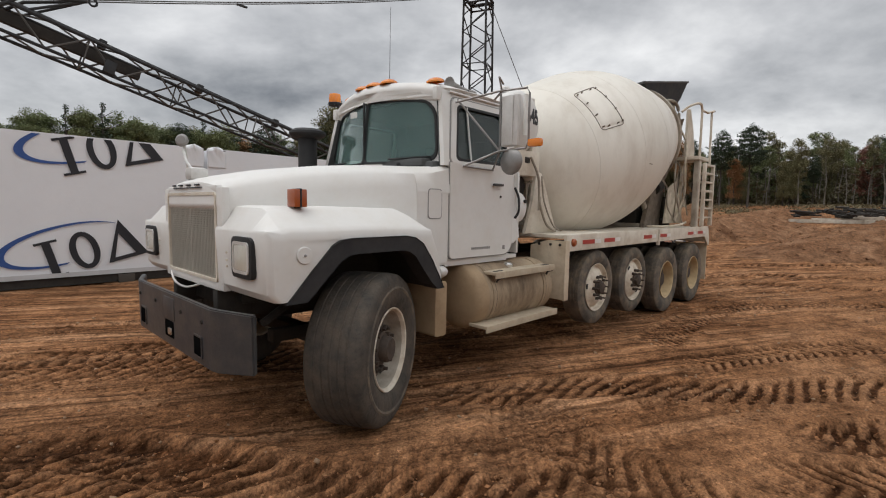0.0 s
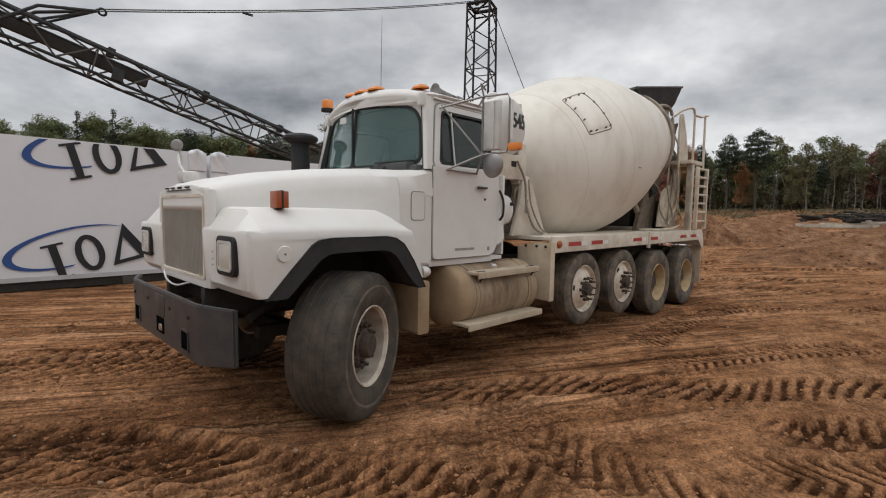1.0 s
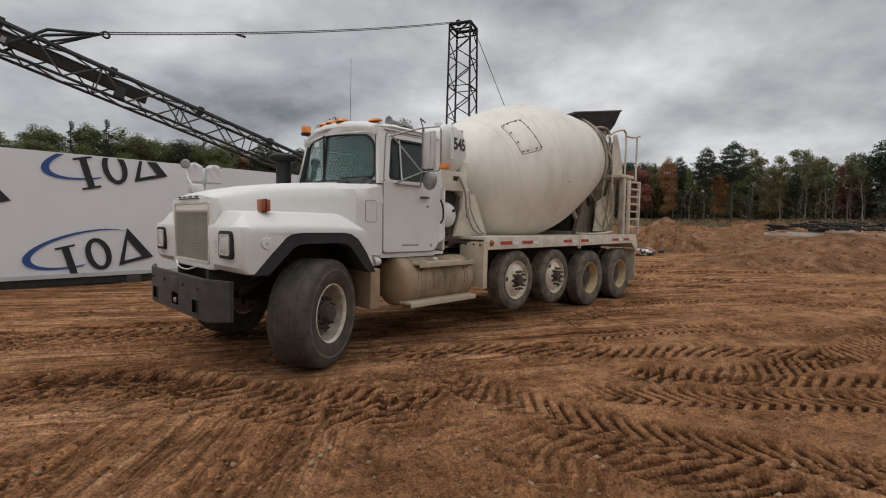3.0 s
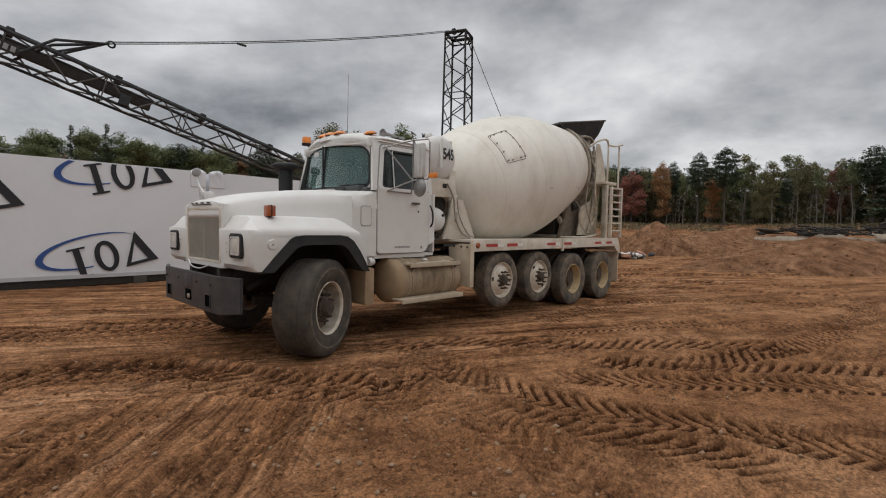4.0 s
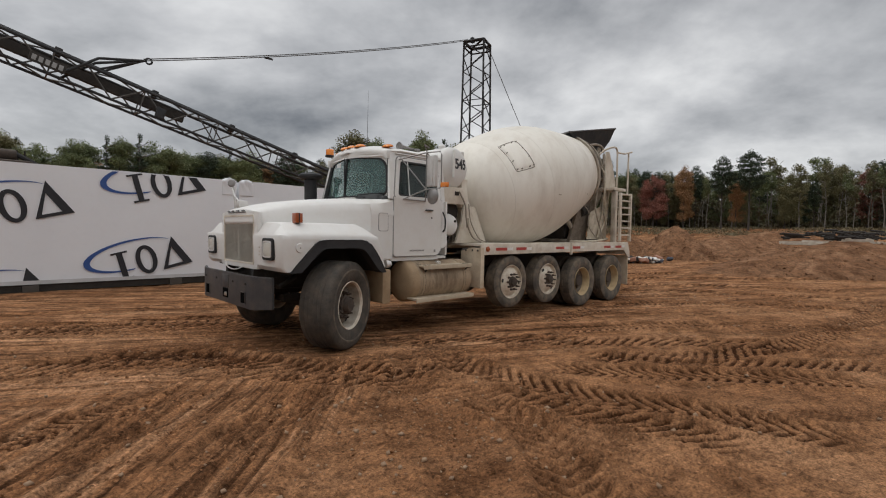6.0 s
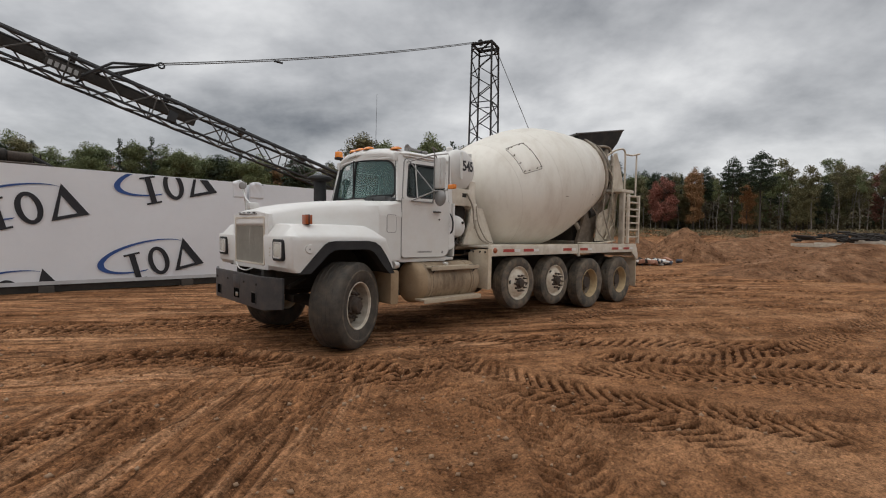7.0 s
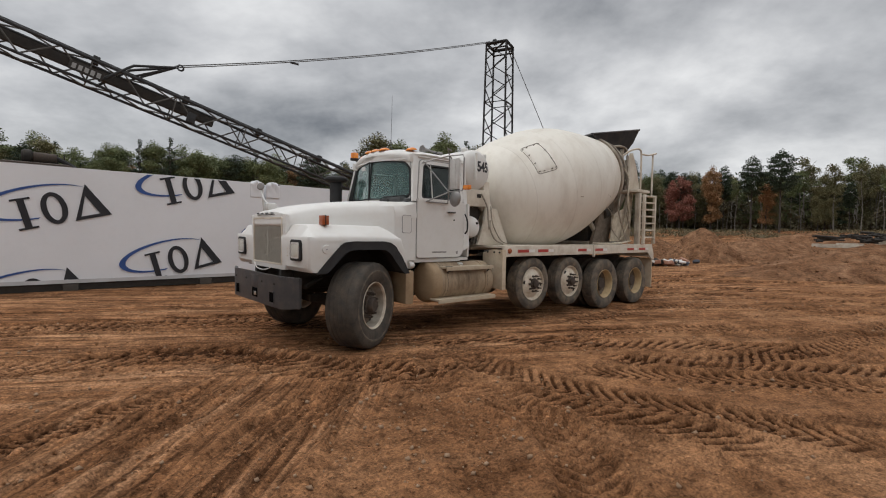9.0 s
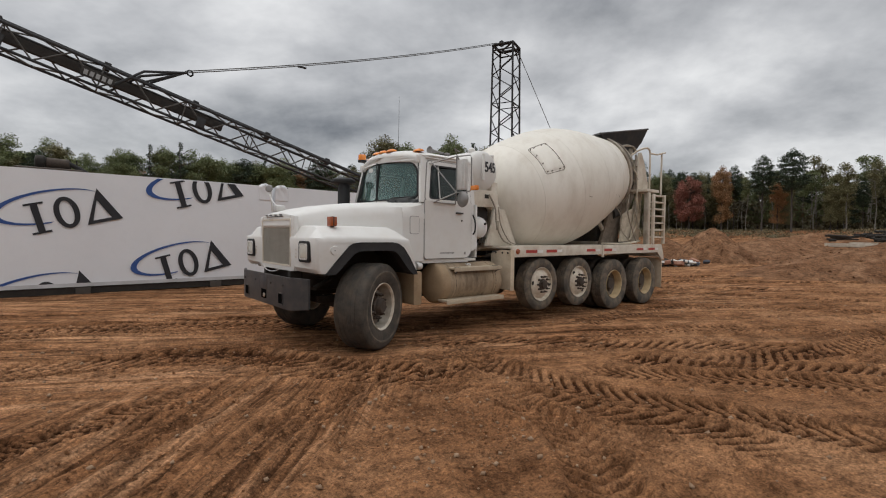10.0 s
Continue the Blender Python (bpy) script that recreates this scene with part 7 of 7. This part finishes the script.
def material_stack(x, y, turn, n, label):
    st = thing("pipe_stack", label, "pipe stack", "yard stacks")
    z = floor_at(x, y)
    m0 = Matrix.Translation((x, y, z)) @ Matrix.Rotation(turn, 4, "Z")
    for k in (-2.4, -0.8, 0.9, 2.4):
        part("pale_beam", box(-1.0, 1.0, -0.16, 0.16, 0.0, 0.28, 0.01, None, m0 @ Matrix.Translation((k, 0, 0)) @ Matrix.Rotation(radians(8 * k), 4, "Z")), DUSTY, st)
    r = np.random.default_rng(int(abs(x * 10)))
    if n > 13:
        part("long_beam", box(-1.8, 1.6, -0.75, -0.45, 0.22, 0.62, 0.02, None, m0), DUSTY, st)
    for k in range(3 * n):
        x0 = r.uniform(-3.6, 2.6)
        x1 = x0 + r.uniform(0.3, 1.3)
        row, lift = -0.5 + 0.14 * (k % 8), 0.55 + 0.10 * (k // 8)
        a = m0 @ Vector((x0, row + r.uniform(-0.2, 0.2), lift + r.uniform(-0.10, 0.10)))
        b = m0 @ Vector((x1, row + r.uniform(-0.2, 0.2), lift + r.uniform(-0.10, 0.10)))
        part("black_pipe", rod(a, b, r.uniform(0.05, 0.10), 7), CHASSIS, st)


material_stack(44.0, -0.6, -1.0, 12, "black pipes stacked on pale beams")
material_stack(46.5, -1.3, -0.72, 14, "black pipes stacked on pale beams")
material_stack(52.5, -6.6, -0.6, 20, "black pipes stacked on pale beams")
material_stack(41.0, -10.5, -0.8, 18, "black pipes stacked on pale beams")
material_stack(47.5, -5.6, -0.65, 18, "black pipes stacked on pale beams")
material_stack(39.0, -15.5, -0.85, 18, "black pipes stacked on pale beams")

# ---- trees ----
def crown_mesh(name, blobs, count, size, seed, material, flat=0.0):
    """Many small leaf clumps on the skins of uneven blobs (x, y, z, radius, height)."""
    r = np.random.default_rng(seed)
    B = np.array(blobs)
    share = B[:, 3] ** 2 / (B[:, 3] ** 2).sum()
    B = B[np.repeat(np.arange(len(B)), np.maximum(6, (count * share).astype(int)))]
    n = len(B)

    def unit(v):
        return v / np.linalg.norm(v, axis=1, keepdims=True)
    d = unit(r.normal(size=(n, 3))) * r.uniform(0.3, 1.05, (n, 1))
    c = B[:, :3] + d * np.stack([B[:, 3], B[:, 3], B[:, 4]], 1)
    u = r.normal(size=(n, 3))
    u[:, 2] *= 1 - flat
    u = unit(u)
    v = unit(np.cross(u, r.normal(size=(n, 3))))
    s = size * r.uniform(0.5, 1.3, (n, 1))
    corners = [c + s * r.uniform(0.6, 1.15, (n, 1)) * (u * math.cos(a) + v * math.sin(a)) for a in (0, 1.5, 3.2, 4.7)]
    verts = np.stack(corners, 1).reshape(-1, 3)
    faces = np.arange(4 * n).reshape(n, 4)
    me = bpy.data.meshes.new(name)
    me.from_pydata(verts.tolist(), [], faces.tolist())
    me.materials.append(material)
    return me


def trunk_bm(height, r0, seed, limbs, bend=0.25):
    r = np.random.default_rng(seed)
    own = bmesh.new()
    pts = [Vector((bend * math.sin(k * 0.9 + seed) * k / 8, bend * math.cos(k * 0.7 + seed) * k / 8, height * k / 8)) for k in range(9)]
    for k in range(8):
        rod(pts[k], pts[k + 1], r0 * (1 - k / 9.5), 7, own, r0 * (1 - (k + 1) / 9.5))
    for _ in range(limbs):
        k = r.integers(2, 8)
        a = r.uniform(0, 6.28)
        ln = height * r.uniform(0.10, 0.2)
        p = pts[k]
        rod(p, p + Vector((ln * math.cos(a), ln * math.sin(a), ln * r.uniform(0.2, 0.7))), r0 * 0.3, 5, own, r0 * 0.1)
    return own


def tree_kind(kind, seed, leafmat, barkmat, label):
    r = np.random.default_rng(seed)
    t = thing("tree", label, "tree", "woodland edge")
    if kind == "broad":
        part("trunk", trunk_bm(9.0, 0.19, seed, 9), barkmat, t)
        blobs = []
        for _ in range(40):
            z = r.uniform(2.2, 10.4)
            w = 1.7 * math.sqrt(max(0.04, 1 - ((z - 5.6) / 5.6) ** 2))
            a = r.uniform(0, 6.28)
            q = w * math.sqrt(r.uniform(0.0, 0.9))
            blobs.append((q * math.cos(a), q * math.sin(a), z, r.uniform(0.6, 1.15), r.uniform(0.55, 1.0)))
        me = crown_mesh("crown", blobs + [(0, 0, 10.8, 0.7, 0.9)], 20000, 0.080, seed, leafmat)
    elif kind == "pine":
        part("trunk", trunk_bm(13.2, 0.16, seed, 16, 0.1), barkmat, t)
        blobs = []
        for k in range(14):
            z = 7.0 + 5.9 * k / 13
            w = 2.25 * math.sqrt(max(0.06, 1 - ((z - 9.2) / (2.9 if z < 9.2 else 4.1)) ** 2))
            for j in range(4):
                a, q = 1.57 * j + 0.8 * k + r.uniform(-0.4, 0.4), w * r.uniform(0.35, 0.78)
                blobs.append((q * math.cos(a), q * math.sin(a), z + r.uniform(-0.2, 0.2), max(0.35, 0.50 * w * r.uniform(0.7, 1.15)), r.uniform(0.28, 0.42)))
        blobs.append((0, 0, 13.1, 0.45, 0.6))
        me = crown_mesh("crown", blobs, 10000, 0.095, seed, leafmat, 0.4)
    elif kind == "spruce":
        part("trunk", trunk_bm(11.5, 0.17, seed, 10, 0.08), barkmat, t)
        blobs = []
        for k in range(16):
            z = 2.2 + 9.4 * k / 15
            w = 1.75 * (1 - (z - 2.0) / 10.2)
            a = k * 2.4
            blobs.append((0.5 * w * math.cos(a), 0.5 * w * math.sin(a), z, max(0.3, 0.8 * w), 0.45))
        me = crown_mesh("crown", blobs, 7000, 0.095, seed, leafmat, 0.4)
    else:
        part("trunk", trunk_bm(11.0, 0.12, seed, 12, 0.5), barkmat, t)
        blobs = [(r.uniform(-0.8, 0.8), r.uniform(-0.8, 0.8), r.uniform(7.0, 11.2), r.uniform(0.5, 0.95), r.uniform(0.5, 0.9)) for _ in range(10)]
        me = crown_mesh("crown", blobs, 2400, 0.10, seed, leafmat)
    c = new("crown", me)
    c.parent = t
    return t


kinds = {
    "green": tree_kind("broad", 1, LEAF, BARK, "leafy green broadleaf tree at the woodland edge"),
    "green2": tree_kind("broad", 2, LEAF, BARK, "leafy dark green broadleaf tree in the woods"),
    "olive": tree_kind("broad", 3, OLIVE, BARK, "olive tree fading into autumn colour"),
    "red": tree_kind("broad", 4, RUST, BARK, "rust-red autumn maple before darker woods"),
    "orange": tree_kind("broad", 5, ORANGE, BARK, "orange autumn tree before darker woods"),
    "pine": tree_kind("pine", 6, PINE, BARK, "tall dark pine with a bare lower trunk"),
    "pine2": tree_kind("pine", 7, PINE, BARK, "tall dark pine with an uneven crown"),
    "spruce": tree_kind("spruce", 8, PINE, BARK, "slim dark spruce among the woods"),
    "thin": tree_kind("thin", 9, OLIVE, PALEBARK, "thin pale-trunked tree with sparse fading leaves"),
    "thin2": tree_kind("thin", 10, LEAF, PALEBARK, "slender pale trunk with a small green top"),
}
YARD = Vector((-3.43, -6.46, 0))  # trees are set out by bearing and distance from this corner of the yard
used = {}


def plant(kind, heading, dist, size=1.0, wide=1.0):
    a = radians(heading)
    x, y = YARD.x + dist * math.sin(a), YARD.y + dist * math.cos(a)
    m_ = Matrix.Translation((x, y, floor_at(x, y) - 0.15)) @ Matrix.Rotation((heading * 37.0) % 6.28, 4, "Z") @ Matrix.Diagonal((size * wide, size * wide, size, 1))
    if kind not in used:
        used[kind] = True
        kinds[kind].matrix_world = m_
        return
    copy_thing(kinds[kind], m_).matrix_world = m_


tr = np.random.default_rng(77)
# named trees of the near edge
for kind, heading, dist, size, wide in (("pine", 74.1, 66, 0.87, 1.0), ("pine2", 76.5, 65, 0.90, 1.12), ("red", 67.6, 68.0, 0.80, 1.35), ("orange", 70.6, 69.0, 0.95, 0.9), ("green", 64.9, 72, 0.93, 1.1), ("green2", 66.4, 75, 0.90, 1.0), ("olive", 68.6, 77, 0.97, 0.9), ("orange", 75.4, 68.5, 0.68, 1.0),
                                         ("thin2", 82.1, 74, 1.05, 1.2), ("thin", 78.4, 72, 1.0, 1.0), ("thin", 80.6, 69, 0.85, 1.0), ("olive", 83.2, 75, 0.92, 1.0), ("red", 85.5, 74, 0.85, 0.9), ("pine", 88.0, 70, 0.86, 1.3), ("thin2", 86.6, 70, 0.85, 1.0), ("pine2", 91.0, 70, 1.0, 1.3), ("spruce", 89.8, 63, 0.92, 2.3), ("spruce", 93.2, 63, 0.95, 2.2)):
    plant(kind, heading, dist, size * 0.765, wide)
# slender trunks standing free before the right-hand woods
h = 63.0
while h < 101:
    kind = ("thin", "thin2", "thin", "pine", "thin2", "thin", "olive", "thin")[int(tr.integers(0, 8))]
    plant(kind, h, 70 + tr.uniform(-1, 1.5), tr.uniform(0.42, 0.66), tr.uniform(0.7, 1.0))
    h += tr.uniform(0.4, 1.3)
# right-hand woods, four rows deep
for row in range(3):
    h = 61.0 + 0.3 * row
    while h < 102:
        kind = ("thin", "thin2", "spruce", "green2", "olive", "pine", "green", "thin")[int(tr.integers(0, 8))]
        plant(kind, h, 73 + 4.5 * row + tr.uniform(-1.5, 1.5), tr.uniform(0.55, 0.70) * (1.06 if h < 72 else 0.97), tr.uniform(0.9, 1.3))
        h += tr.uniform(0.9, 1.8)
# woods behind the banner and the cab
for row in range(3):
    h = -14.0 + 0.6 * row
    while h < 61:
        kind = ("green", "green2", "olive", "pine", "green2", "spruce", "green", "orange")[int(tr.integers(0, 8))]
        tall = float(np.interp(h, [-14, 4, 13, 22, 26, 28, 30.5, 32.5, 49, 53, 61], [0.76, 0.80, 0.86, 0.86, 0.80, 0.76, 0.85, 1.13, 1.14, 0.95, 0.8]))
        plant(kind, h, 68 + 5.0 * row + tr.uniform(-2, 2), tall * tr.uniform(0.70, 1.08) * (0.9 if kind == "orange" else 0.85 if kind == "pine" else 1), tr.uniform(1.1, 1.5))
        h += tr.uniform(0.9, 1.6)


def underbrush():
    r = np.random.default_rng(8)
    blobs = []
    for _ in range(620):
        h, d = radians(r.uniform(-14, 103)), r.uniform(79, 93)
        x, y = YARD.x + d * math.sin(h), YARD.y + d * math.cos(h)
        blobs.append((x, y, 1.6 + r.uniform(0.0, 5.0), r.uniform(1.0, 2.4), r.uniform(0.8, 2.0)))
    me = crown_mesh("underbrush", blobs, 95000, 0.22, 9, BRUSH)
    tagged(new("underbrush", me), label="dark tangled underbrush below the woods", category="bushes", kind="stuff")


underbrush()
SAPLING = leaf("mixed_sapling_leaves", (0.085, 0.085, 0.040), (0.115, 0.078, 0.038))


def saplings():
    r = np.random.default_rng(38)
    blobs = []
    for _ in range(1250):
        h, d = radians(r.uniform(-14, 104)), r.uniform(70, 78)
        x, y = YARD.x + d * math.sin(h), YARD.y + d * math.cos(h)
        blobs.append((x, y, 2.4 + 3.6 * r.random() ** 1.6, r.uniform(0.5, 1.1), r.uniform(0.7, 1.6)))
    me = crown_mesh("saplings", blobs, 66000, 0.15, 39, SAPLING)
    tagged(new("saplings", me), label="young olive saplings filling the woodland edge", category="saplings", kind="stuff")


saplings()


def thicket():
    r = np.random.default_rng(28)
    blobs = []
    for _ in range(900):
        h, d = radians(r.uniform(-14, 104)), r.uniform(80, 86)
        x, y = YARD.x + d * math.sin(h), YARD.y + d * math.cos(h)
        blobs.append((x, y, 2.2 + r.uniform(0.0, 4.5), r.uniform(1.0, 1.9), r.uniform(0.9, 1.8)))
    me = crown_mesh("thicket", blobs, 120000, 0.24, 29, BRUSH)
    tagged(new("thicket", me), label="dense dark thicket inside the woods", category="bushes", kind="stuff")


thicket()


def low_grass():
    r = np.random.default_rng(18)
    blobs = []
    for _ in range(320):
        h, d = radians(r.uniform(60, 103)), r.uniform(57, 72)
        x, y = YARD.x + d * math.sin(h), YARD.y + d * math.cos(h)
        blobs.append((x, y, floor_at(x, y) + 0.05, r.uniform(0.8, 1.8), 0.22))
    me = crown_mesh("rough_grass", blobs, 40000, 0.075, 19, GRASS)
    tagged(new("rough_grass", me), label="rough olive grass along the far bank", category="grass", kind="stuff")


low_grass()
